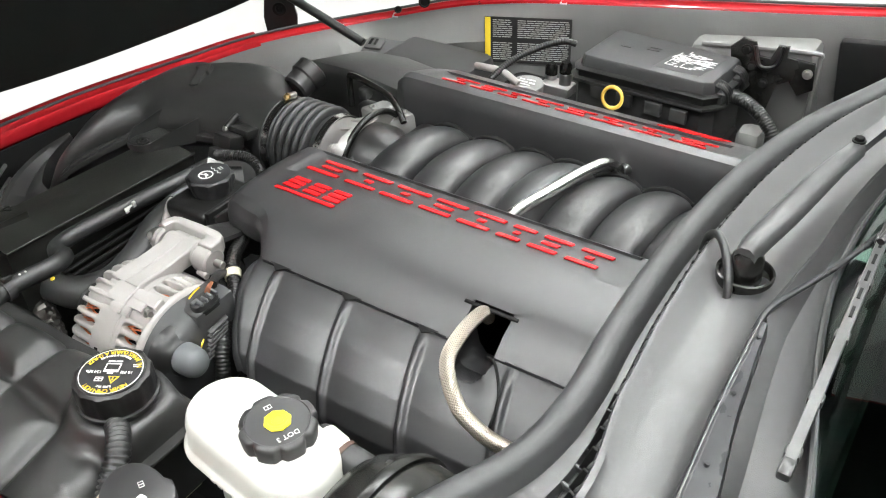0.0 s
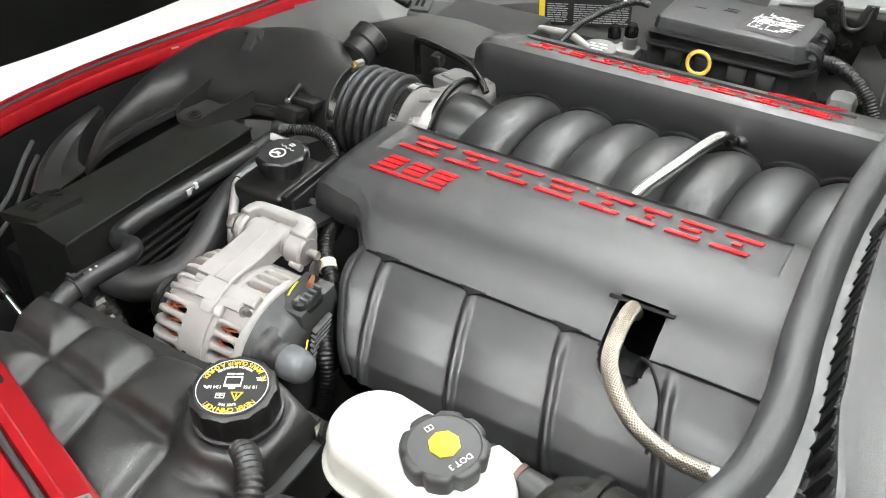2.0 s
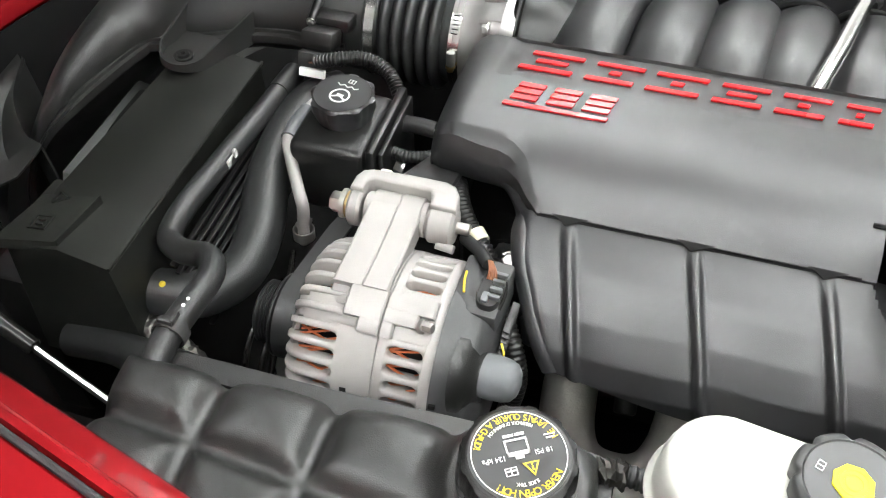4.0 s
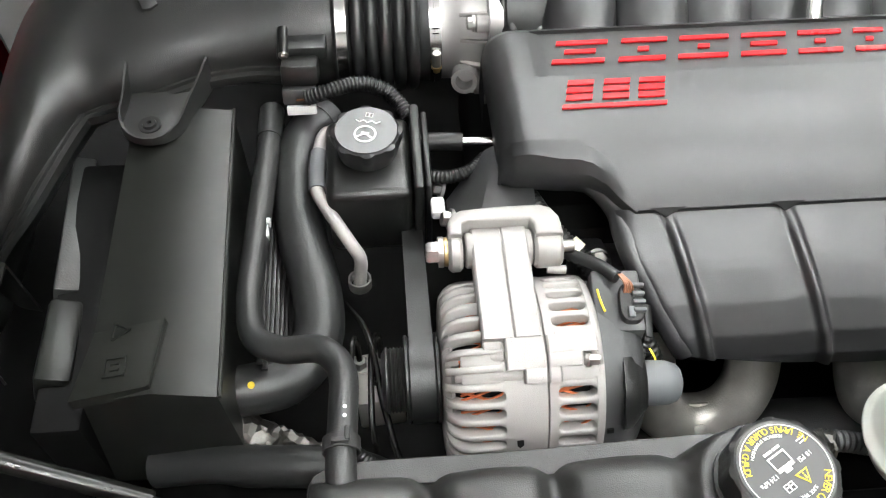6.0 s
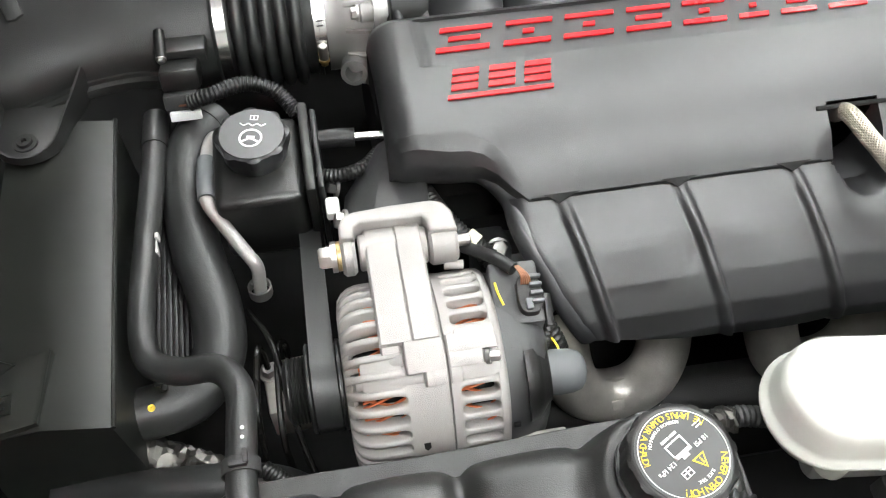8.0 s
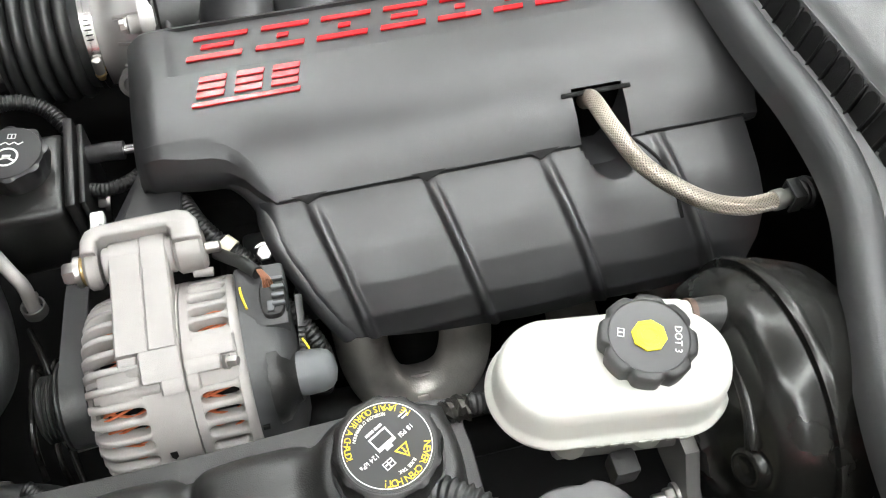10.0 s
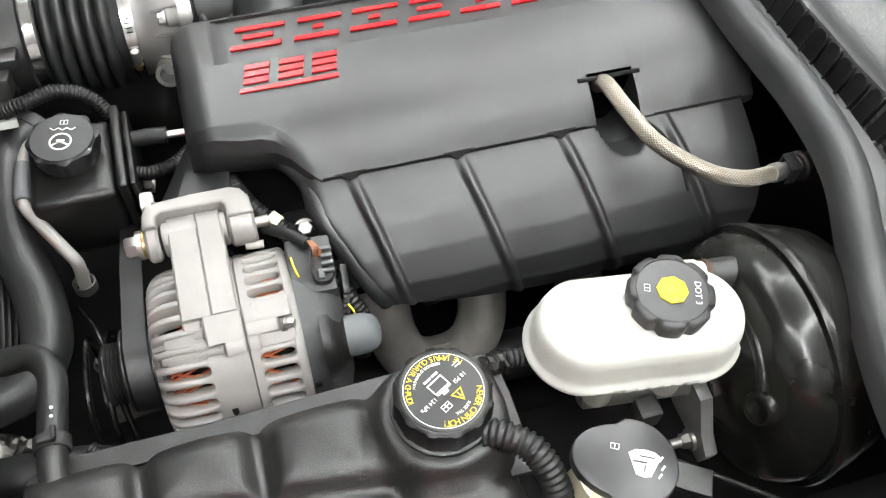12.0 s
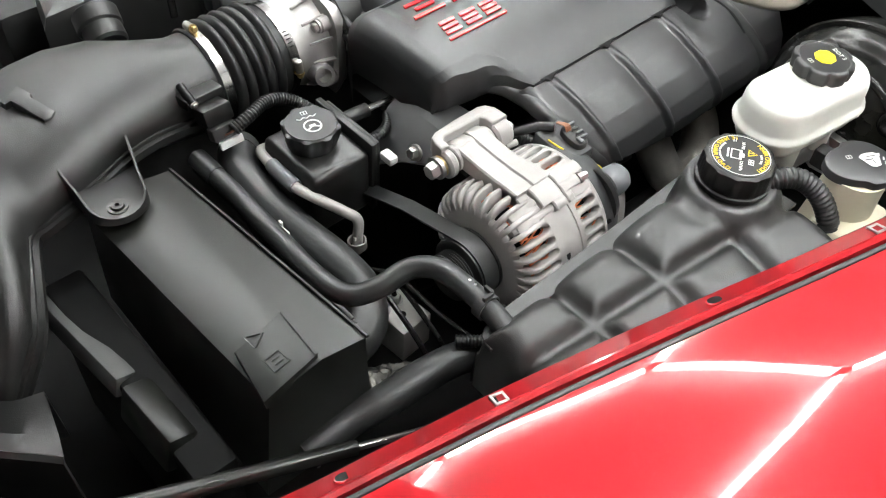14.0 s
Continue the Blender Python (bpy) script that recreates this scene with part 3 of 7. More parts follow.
LIFT = 0.021
GEND = -0.695
rows, floor_rows, main_rows, closed = [], [], [], []
for i, p in enumerate(sp):
    nrm = seal_normal(i, sp) * sgn
    g = gl[i]
    fw = 0.0195 + flange_width(p.y)
    a = p + nrm * (fw + 0.006 + grille_width(p.y)) + Vector((0, 0, LIFT))
    rows.append([p + nrm * 0.0185 + Vector((0, 0, -0.03)), p + nrm * 0.0195 + Vector((0, 0, -0.012)), p + nrm * (fw - 0.002) + Vector((0, 0, -0.010)), p + nrm * fw + Vector((0, 0, -0.014)), p + nrm * fw + Vector((0, 0, -0.026))])
    strip_x = interp([(-0.65, 0.442), (-0.48, 0.425), (-0.38, 0.418), (-0.24, 0.415), (0.1, 0.46), (0.6, 0.62)], p.y)
    fe = max(0.3, min(0.8, (strip_x - a.x) / (g.x - a.x)))
    e = a.lerp(g, fe)
    main_rows.append([a + Vector((-0.001, 0, -0.030)), a + Vector((0.0, 0, -0.002)), a + Vector((0.0012, 0, 0.0)), a + Vector((0.0045, 0, -0.0002)), a.lerp(g, fe * 0.16) + Vector((0, 0, -0.007)), a.lerp(g, fe * 0.45) + Vector((0, 0, -0.012)), a.lerp(g, fe * 0.8) + Vector((0, 0, -0.009)), a.lerp(g, fe * 0.95) + Vector((0, 0, -0.005)), e + Vector((0, 0, -0.001))])
    if p.y > GEND - 0.02:
        floor_rows.append([p + nrm * (fw - 0.001) + Vector((0, 0, -0.020)), p + nrm * (fw + grille_width(p.y) * 0.75) + Vector((0, 0, -0.016)), a + Vector((-0.001, 0, -0.010))])
    if p.y < GEND + 0.02:
        closed.append([p + nrm * (fw - 0.004) + Vector((0, 0, -0.010)), p + nrm * (fw + grille_width(p.y) * 0.75) + Vector((0, 0, -0.004)), a + Vector((-0.001, 0, -0.001))])
for nm, rr_, lb_ in (("front_flange", rows, ""), ("main_panel", main_rows, "smooth grey panel"), ("end_panel", closed, "")):
    bm = B()
    strip_sheet(bm, rr_)
    thicken(bm, 0.003)
    part(nm, bm, COWL, cowl, lb_)
bm = B()
strip_sheet(bm, floor_rows)
part("grille_mesh", bm, MESHM, cowl, "fine black mesh floor")
# arched vanes along the panel edge, and a louvre bar below each one where the grille is wide
d0 = next(arc[i] for i, p in enumerate(sp) if p.y < 0.42)
d1 = next(arc[i] for i, p in enumerate(sp) if p.y < GEND)
nv = int((d1 - d0) / 0.0200)
for k in range(nv + 1):
    p, nrm = along_seal(d0 + (d1 - d0) * k / nv)
    fw = 0.0195 + flange_width(p.y)
    gw = grille_width(p.y)
    tan = Vector((nrm.y, -nrm.x, 0))
    top = p + nrm * (fw + 0.0058 + gw) + Vector((0, 0, LIFT + 0.0008))
    foot = p + nrm * (fw + gw * 0.72 - 0.002) + Vector((0, 0, -0.016))
    up = (top - foot)
    L_ = up.length
    up.normalize()
    out_ = tan.cross(up)
    if out_.dot(nrm) > 0:
        out_ = -out_
    m_ = Matrix((tan, up, out_)).transposed().to_4x4()
    m_.translation = foot.lerp(top, 0.5)
    w_ = 0.0082
    tab = [(-w_, -L_ / 2), (w_, -L_ / 2), (w_, L_ / 2 - 0.007), (w_ - 0.0015, L_ / 2 - 0.0025), (w_ - 0.005, L_ / 2), (-w_ + 0.005, L_ / 2), (-w_ + 0.0015, L_ / 2 - 0.0025), (-w_, L_ / 2 - 0.007)]
    bm = B()
    prism(bm, tab, 0.0005, 0.0032, m_)
    part("vane", bm, VANEM, cowl, "black arched vane")
    bm = B()
    q0, q1 = foot + tan * 0.0100 + out_ * 0.002, top + tan * 0.0098 + out_ * 0.001
    box(bm, (q0 + q1) / 2, ((q1 - q0).length, 0.0026, 0.007), 0.0008, Matrix(((q1 - q0).normalized(), tan, (q1 - q0).normalized().cross(tan))).transposed(), 1)
    part("vane_rib", bm, VANEM, cowl)
    if gw > 0.004:
        bm = B()
        a = p + tan * 0.0100 + nrm * (fw - 0.002) + Vector((0, 0, -0.0145))
        d = (q0 + Vector((0, 0, 0.001))) - a
        box(bm, a + d / 2, (d.length + 0.004, 0.0042, 0.0075), 0.0012, d.to_track_quat("X", "Z").to_matrix(), 1)
        part("louvre", bm, COWL, cowl)
# metal channel strip between cowl and glass
chan = thing("cowl_channel", (0.44, 0, 0.93), "dark metal channel strip with screws below the windscreen", "trim")
rows, tray = [], []
for i, p in enumerate(sp):
    e, g = main_rows[i][-1], gl[i]
    sw = interp([(-0.8, 0.042), (-0.55, 0.038), (-0.40, 0.020), (-0.26, 0.008), (0.8, 0.008)], p.y)
    rows.append([e + Vector((-0.002, 0, 0.0)), e + Vector((-0.001, 0, 0.006)), e + Vector((0.002, 0, 0.0085)), e + Vector((0.005, 0, 0.0070)), e + Vector((sw, 0, 0.0050 + 0.30 * sw)), e + Vector((sw + 0.002, 0, -0.006))])
    tray.append([e + (Vector((sw + 0.0025, 0, -0.007)) if p.y < -0.24 else Vector((0.0, 0, -0.001))), e.lerp(g, 0.45) + Vector((0, 0, -0.020)), e.lerp(g, 0.80) + Vector((0, 0, -0.014)), e.lerp(g, 0.92) + Vector((0, 0, -0.006)), e.lerp(g, 0.97) + Vector((0, 0, -0.004))])
# strip coloured dark in place of the dark reflection on the metal
bm = B()
strip_sheet(bm, [r for r in rows if r[0].y < -0.235])
thicken(bm, 0.002)
part("strip", bm, STRIPM, chan, "metal coloured dark for its dark reflection", 30)
# lighter bead adds the lit line of the strip's raised edge
bm = B()
tube(bm, [r[2] for r in rows if r[0].y < -0.25][::4], 0.0016, 6, 3)
part("strip_edge", bm, BLADEM, chan, "lighter bead for the bright line along the edge")
bm = B()
strip_sheet(bm, tray)
thicken(bm, 0.003)
part("tray", bm, COWL, chan, "smooth grey gutter")
for y in (-0.275, -0.36, -0.45, -0.56, -0.68):
    i = min(range(len(sp)), key=lambda j: abs(rows[j][3].y - y))
    bm = B()
    hexbolt(bm, rows[i][3].lerp(rows[i][4], 0.35), (0.15, 0, 1), 0.0024, 0.002)
    part("screw", bm, STRIPM, chan)
# windscreen
ws = thing("windscreen", (0.9, 0, 1.1), "dark green-tinted curved windscreen glass", "windshield")
rows = []
for i, g in enumerate(gl):
    top = Vector((1.45, g.y * 0.8, 1.42))
    rows.append([(g + Vector((0.002, 0, 0.001))).lerp(top, k / 8) + Vector((0, 0, 0.05 * math.sin(math.pi * k / 8))) for k in range(9)])
bm = B()
strip_sheet(bm, rows)
thicken(bm, 0.005)
part("pane", bm, GLASS, ws)
bm = B()
tube(bm, [g + Vector((-0.001, 0, 0.002)) for g in gl[::4]], 0.004, 8, 4)
part("edge_bead", bm, RUBBER, ws, "black rubber edge bead")
bm = B()
box(bm, (1.05, 0, 0.78), (0.9, 1.5, 0.1), 0.03)
box(bm, (1.25, 0, 0.92), (0.4, 1.4, 0.2), 0.05)
solo("dashboard", bm, DARK, "black dashboard seen through the windscreen", "dashboard")
bm = B()
box(bm, (1.55, 0, 0.9), (0.06, 1.6, 1.0), 0.02)
solo("bulkhead", bm, DARK, "dark cabin interior behind the glass", "car interior")
# firewall coloured near-black for the shade behind the engine
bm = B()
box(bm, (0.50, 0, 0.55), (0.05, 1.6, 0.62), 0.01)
solo("firewall", bm, DARK, "firewall behind the engine, coloured near-black as depth shade", "car panel")

# wipers
def wiper(base, elbow, tipa, tipb, label):
    w = thing("wiper", base, label, "wiper")
    base, elbow, tipa, tipb = map(Vector, (base, elbow, tipa, tipb))
    bm = B()
    lathe(bm, base + Vector((0, 0, -0.020)), (0, 0, 1), [(0, 0.028), (0.012, 0.0300), (0.0155, 0.0300), (0.016, 0.0275), (0.008, 0.0255), (0.006, 0.0175), (0.034, 0.0160), (0.040, 0.012)], 36)
    part("pivot_boot", bm, GLOSSBLACK, w)
    bm = B()
    pts = curve_points([base.lerp(elbow, -0.04) + Vector((0, 0, 0.024)), base.lerp(elbow, 0.06) + Vector((0, 0, 0.028)), base.lerp(elbow, 0.3) + Vector((0.002, 0, 0.026)), base.lerp(elbow, 0.7) + Vector((0, 0, 0.014)), elbow], 8)
    rows = []
    n = len(pts)
    for i, p in enumerate(pts):
        d = (pts[min(i + 1, n - 1)] - pts[max(i - 1, 0)]).normalized()
        s = d.cross(Vector((0, 0, 1))).normalized()
        k = 0.0115 + 0.0035 * math.sin(math.pi * i / (n - 1)) - 0.001 * i / n
        rows.append([p + s * k * u + Vector((0, 0, z)) for u, z in ((-1, -0.009), (-0.95, -0.001), (-0.55, 0.005), (0.3, 0.0065), (0.85, 0.002), (1, -0.009))])
    loft(bm, rows)
    part("arm", bm, COWL, w, "", 50)
    bm = B()
    far = elbow + (elbow - base).normalized() * 0.22 + Vector((0.035, 0, 0.012))
    rows = []
    for k in range(7):
        p = elbow.lerp(far, k / 6)
        rows.append([p + Vector((0.0085 * u, 0, z)) for u, z in ((-1, -0.008), (-0.9, 0.003), (0.9, 0.003), (1, -0.008))])
    loft(bm, rows)
    part("outer_arm", bm, COWL, w, "", 50)
    bm = B()
    hexbolt(bm, elbow + Vector((0, 0, 0.006)), (0, 0, 1), 0.006, 0.006)
    part("arm_pin", bm, DARK, w)
    bm = B()
    mid_ = tipa.lerp(tipb, 0.45) + Vector((0, 0, 0.028))
    tube(bm, [far, far.lerp(mid_, 0.5) + Vector((0.03, 0, 0.012)), mid_], 0.004, 8)
    part("rod", bm, PLASTIC, w)
    along = (tipb - tipa).normalized()
    side = along.cross(Vector((0, 0, 1))).normalized()
    qb = Matrix((along, -side, along.cross(-side))).transposed()

    def spine(k):
        return tipa.lerp(tipb, k) + Vector((0, 0, 0.012 * math.sin(math.pi * k)))
    bm = B()
    loft(bm, [[spine(k / 20) + side * u + Vector((0, 0, z)) for u, z in ((-0.0052, -0.003), (-0.0045, 0.002), (0.0045, 0.002), (0.0052, -0.003))] for k in range(21)])
    frame_ = part("blade_frame", bm, BLADEM, w, "worn pale metal blade spine")
    for k in range(9):
        bm = B()
        box(bm, spine(0.30 + 0.045 * k) + Vector((0, 0, 0.002)), (0.016, 0.0030, 0.0012), 0, qb)
        part("slot", bm, DARK, frame_)
    bm = B()
    a, b = tipa + Vector((0, 0, -0.009)), tipb + Vector((0, 0, -0.009))
    loft(bm, [[p + side * u + Vector((0, 0, z)) for u, z in ((-0.0042, 0.004), (0.0042, 0.004), (0.0016, -0.006), (-0.0016, -0.006))] for p in (a.lerp(b, k / 6) for k in range(7))])
    part("blade_rubber", bm, RUBBER, w, "black rubber lip")
    for k in (0.02, 0.12, 0.25, 0.38, 0.5, 0.62, 0.75, 0.88, 0.98):
        bm = B()
        box(bm, spine(k) + Vector((0, 0, -0.003)), (0.013, 0.0135, 0.009), 0.002, qb)
        part("claw", bm, BLADEM, w)
    bm = B()
    box(bm, spine(0.0) - along * 0.006 + Vector((0, 0, -0.002)), (0.020, 0.012, 0.010), 0.003, qb)
    part("end_clip", bm, BLADEM, w)


wiper((0.378, -0.179, 0.936), (0.4225, 0.069, 0.970), (0.490, -0.42, 0.945), (0.487, 0.20, 0.975), "grey wiper arm with metal blade resting on the windscreen")
wiper((0.50, 0.45, 0.905), (0.63, 0.66, 0.97), (0.63, 0.2, 1.02), (0.80, 0.72, 1.08), "grey wiper arm with metal blade on passenger side")
bm = B()
tube(bm, [(0.414, -0.262, 0.928), (0.416, -0.235, 0.932), (0.424, -0.212, 0.935), (0.455, -0.15, 0.945), (0.488, -0.075, 0.962)], 0.0035, 8)
solo("wiper_link", bm, STRIPM, "thin grey metal rod from the cowl strip to the wiper blade", "rod")
bm = B()
tube(bm, [(0.318, -0.130, 0.905), (0.324, -0.136, 0.930), (0.338, -0.152, 0.945), (0.353, -0.176, 0.946), (0.368, -0.204, 0.935), (0.374, -0.218, 0.908)], 0.0048, 10)
solo("washer_tube", bm, RUBBER, "thin black washer tube beside the wiper pivot", "tube")

# ---- engine: covers ----
CROWN = [(0.095, 0.800), (0.100, 0.830), (0.108, 0.849), (0.122, 0.859), (0.16, 0.864), (0.20, 0.867), (0.25, 0.866), (0.285, 0.860), (0.31, 0.847), (0.335, 0.828), (0.36, 0.806)]
XF = -0.293


def crown(x, u, s=-1):
    z = interp(CROWN, u)
    if s > 0:
        z += 0.068 - 0.44 * u - (0.04 if u < 0.096 else 0)
    if x < -0.262:
        d = min(1.0, (-0.262 - x) / 0.031)
        z -= 0.032 * (1 - math.sqrt(max(0, 1 - d * d)))
    return z


def edge_u(x):
    return interp([(-0.293, 0.276), (-0.28, 0.288), (-0.24, 0.296), (-0.215, 0.298), (-0.20, 0.308), (-0.185, 0.325), (-0.175, 0.335), (0.4, 0.335)], x)


RIBX = [-0.149, -0.038, 0.073, 0.188]
LOWER = [(0.0, 0.331, 0.8265), (0.06, 0.346, 0.8205), (0.2, 0.374, 0.806), (0.4, 0.408, 0.782), (0.55, 0.430, 0.760), (0.68, 0.441, 0.738), (0.8, 0.440, 0.714), (0.9, 0.428, 0.692), (1.0, 0.405, 0.668)]


def lower_at(x, w):
    u = interp([(a, b) for a, b, c in LOWER], w)
    z = interp([(a, c) for a, b, c in LOWER], w)
    h = 0.0
    xs = x - 0.05 * w
    edges = [-0.26] + RIBX + [0.31]
    for a, b in zip(edges, edges[1:]):
        if a <= xs < b:
            f = (xs - a) / (b - a)
            h += 0.007 * math.sin(math.pi * f) ** 0.7 * min(1, w * 4)
    for r in RIBX:
        h += 0.0075 * math.exp(-((xs - r - 0.004) / 0.0052) ** 4) * min(1, w * 9)
    return u + 0.75 * h, z + 0.6 * h


GLYPHS = [(566, 655), (664, 745), (752, 838), (846, 925), (932, 1010), (1018, 1075), (1083, 1150), (1158, 1230)]
SLOT = (0.117, 0.168)


def patch(bm, s, cells, zoff, flip):
    """Thin raised bars that follow the crown; cells: corners (x, u) of a slanted bar."""
    for x0, x1, u0, u1, sl in cells:
        n = 4
        rings = []
        for k in range(n + 1):
            u = u0 + (u1 - u0) * k / n
            sh = sl * (u - u0)
            xa, xb = x0 + sh, x1 + sh
            if flip:
                xa, xb = -xb, -xa
            zz = crown(0, u, s) + zoff
            rings.append([(xa, s * u, zz), (xb, s * u, zz), (xb, s * u, zz + 0.0022), (xa, s * u, zz + 0.0022)])
        loft(bm, rings)


def surf(x, u):
    """Height of the driver-side cover's outside at (x, u)."""
    if u <= 0.332:
        return crown(x, u)
    a, b = 0.0, 0.72
    for k in range(24):
        m = (a + b) / 2
        if lower_at(x, m)[0] < u:
            a = m
        else:
            b = m
    return lower_at(x, a)[1]


def trough(x, u):
    """Depth of the hose trough below the slot."""
    w = (u - 0.290) / 0.082
    if w <= 0 or w >= 1:
        return 0.0
    hw = 0.0258 * math.sqrt(max(0.0, 1 - max(0.0, (w - 0.5) / 0.5) ** 2))
    c = abs(x - 0.1425 - 0.007 * max(0.0, w - 0.5)) / max(hw, 1e-5)
    if c >= 1:
        return 0.0
    return 0.075 * (1 - w) ** 1.05 * math.sqrt(1 - c ** 4)


def front_x(w):
    """Front edge of the lower shell, which sweeps back towards the bottom."""
    return interp([(0, -0.190), (0.15, -0.188), (0.5, -0.156), (0.8, -0.12), (1.0, -0.095)], w)


def hem(x):
    """How far down the lower shell reaches along its length."""
    return interp([(-0.2, 0.62), (-0.1, 0.68), (0.0, 0.79), (0.12, 0.93), (0.285, 1.0)], x)


PDROP = 0.0795  # how far the passenger cover's outer edge hangs below the driver's


def engine_cover(s, label):
    zs = 0.8282 - (PDROP if s > 0 else 0)
    t = thing("engine_cover", (0, s * 0.2, 0.7), label, "engine cover", "engine covers")
    flip = s > 0
    xs = sorted(set([XF + 0.0031 * i for i in range(11)] + [-0.246 + 0.012 * i for i in range(46)] + [-0.252, -0.2505, -0.238, 0.247, 0.2485, *SLOT, 0.30]))
    us = [0.095, 0.0975, 0.100, 0.104, 0.108, 0.115, 0.1215, 0.1225, 0.14, 0.16, 0.18, 0.1945, 0.1957, 0.21, 0.23, 0.25, 0.27]
    bm = B()
    grid = []
    for x in xs:
        eu = edge_u(x)
        row = []
        for u in us:
            u2 = min(u, eu - 0.012)
            z = crown(x, u2, s)
            if -0.2505 <= x <= 0.247 and 0.1225 <= u <= 0.1945:
                k = min(1, max(0, (x + 0.2505) / 0.0125))
                z -= 0.004 * k
            if x < -0.265:
                u2 = max(u2, 0.095 + (-0.265 - x) * 0.6)
            row.append(Vector((x, s * u2, z)))
        f = min(1, max(0, (eu - 0.29) / 0.045))
        row.append(Vector((x, s * (eu - 0.045 + 0.0), crown(x, eu - 0.045, s))) if eu - 0.045 > 0.27 else row[-1].copy() + Vector((0, s * 0.0004, 0)))
        zt = crown(x, eu - 0.02, s)
        row.append(Vector((x, s * (eu - 0.018), zt)))
        row.append(Vector((x, s * (eu - 0.006), crown(x, eu - 0.006, s) - 0.003 * (1 - f))))
        row.append(Vector((x, s * eu, crown(x, eu, s) - 0.014 * (1 - f))))
        row.append(Vector((x, s * (eu + 0.0005), crown(x, eu, s) - 0.03 + 0.022 * f)))
        row.append(Vector((x, s * (eu - 0.006), crown(x, eu, s) - 0.05 + 0.03 * f)))
        grid.append(row)
    vr = [[bm.verts.new(p) for p in r] for r in grid]
    for i in range(len(vr) - 1):
        for j in range(len(vr[0]) - 1):
            cx = (xs[i] + xs[i + 1]) / 2
            cu = abs(grid[i][j].y + grid[i][j + 1].y) / 2
            if s < 0 and SLOT[0] < cx < SLOT[1] and j >= len(us):
                continue
            bm.faces.new((vr[i][j], vr[i][j + 1], vr[i + 1][j + 1], vr[i + 1][j]))
    # front face, closed downwards
    base = [v.co + Vector((0.006, 0, -0.055)) for v in vr[0]]
    bv = [bm.verts.new(p) for p in base]
    for j in range(len(bv) - 1):
        bm.faces.new((vr[0][j], bv[j], bv[j + 1], vr[0][j + 1]))
    bmesh.ops.remove_doubles(bm, verts=bm.verts, dist=0.0002)
    part("top_shell", bm, COVER, t, "satin black plastic shell", 24)
    # scalloped lower shell
    bm = B()
    nw = 60
    xs2 = [-0.2 + 0.0026 * i for i in range(188)]
    g2 = []
    for k in range(nw + 1):
        w = k / nw
        xf = front_x(0.68 * w)
        row = []
        for x in xs2:
            xx = xf + (x + 0.2) * (interp([(0, 0.285), (0.4, 0.285), (0.7, 0.262), (1, 0.235)], w) - xf) / 0.486
            wx = w * hem(xx)
            u, z = lower_at(xx, wx)
            if s > 0:
                u = 0.331 + (u - 0.331) * 0.35
                z -= PDROP
            fr = max(0, 1 - (xx - xf) / 0.016)
            if s < 0:
                z -= trough(xx, u)
            row.append(Vector((xx, s * (u - 0.006 * fr ** 2.2), z - 0.007 * fr ** 2.2)))
        g2.append(row)
    vr = [[bm.verts.new(p) for p in r] for r in g2]
    for a in range(nw):
        for b in range(len(xs2) - 1):
            c = (g2[a][b] + g2[a + 1][b + 1]) / 2
            bm.faces.new((vr[a][b], vr[a][b + 1], vr[a + 1][b + 1], vr[a + 1][b]))
    part("lower_shell", bm, COVER, t, "scalloped satin black lower shell", 60)
    # rolled front edge
    bm = B()
    roll = [(-0.262, 0.258, 0.815), (-0.240, 0.270, 0.816), (-0.216, 0.282, 0.818), (-0.197, 0.299, 0.816), (-0.184, 0.320, 0.809)]
    for w in (0.15, 0.32, 0.5, 0.68, 0.84, 0.97):
        xf = front_x(0.68 * w)
        u, z = lower_at(xf, w * hem(xf))
        roll.append((xf + 0.006, u - 0.0100, z - 0.0105))
    tube(bm, [(x, s * (u if s < 0 or u < 0.33 else 0.33 + (u - 0.33) * 0.35), z - (PDROP if s > 0 else 0)) for x, u, z in roll], 0.0118, 16)
    part("front_roll", bm, COVER, t, "", 60)
    # dark notches where the ribs meet the seam
    for r in RIBX[:3]:
        bm = B()
        prism(bm, [(-0.012, 0.0), (0.022, 0.0), (0.008, -0.006), (0.002, -0.009), (-0.003, -0.005)], 0, 0.0012, Matrix.Translation((r, s * 0.333, zs + 0.0013)) @ pose(0, 0, 0, 32 * (1 if s < 0 else -1)))
        part("seam_notch", bm, DARK, t)
    bm = B()
    tube(bm, [(-0.172, s * 0.3345, zs), (-0.05, s * 0.3345, zs), (0.105, s * 0.3345, zs)], 0.001, 6)
    part("seam_gap", bm, DARK, t)
    bm = B()
    tube(bm, [(0.182, s * 0.3345, zs), (0.24, s * 0.3345, zs), (0.285, s * 0.3345, zs)], 0.001, 6)
    part("seam_gap", bm, DARK, t)
    # red badge: plain slanted shapes, not lettered
    for k_, (a, b) in enumerate(GLYPHS):
        x0 = -0.232 + (a - 566) * 0.450 / 664
        x1 = -0.232 + (b - 566) * 0.450 / 664 - 0.008
        u0, u1, th, sl = 0.175, 0.139, 0.0060, -0.30
        for ub in (u0, u1 + th):
            bm = B()
            patch(bm, s, [(x0 + sl * (ub - u0), x1 + sl * (ub - u0), ub, ub - th, sl)], -0.0038, flip)
            part("badge_bar", bm, LETTER, t, "red slanted badge bar")
        bm = B()
        xm, w_ = (x0 + x1) / 2, (x1 - x0) * (0.12 if k_ % 3 else 0.30)
        ub = (u0 + u1 + th) / 2
        patch(bm, s, [(xm - w_ + sl * (ub - u0), xm + w_ + sl * (ub - u0), ub, ub - th, sl)], -0.0038, flip)
        part("badge_dash", bm, LETTER, t)
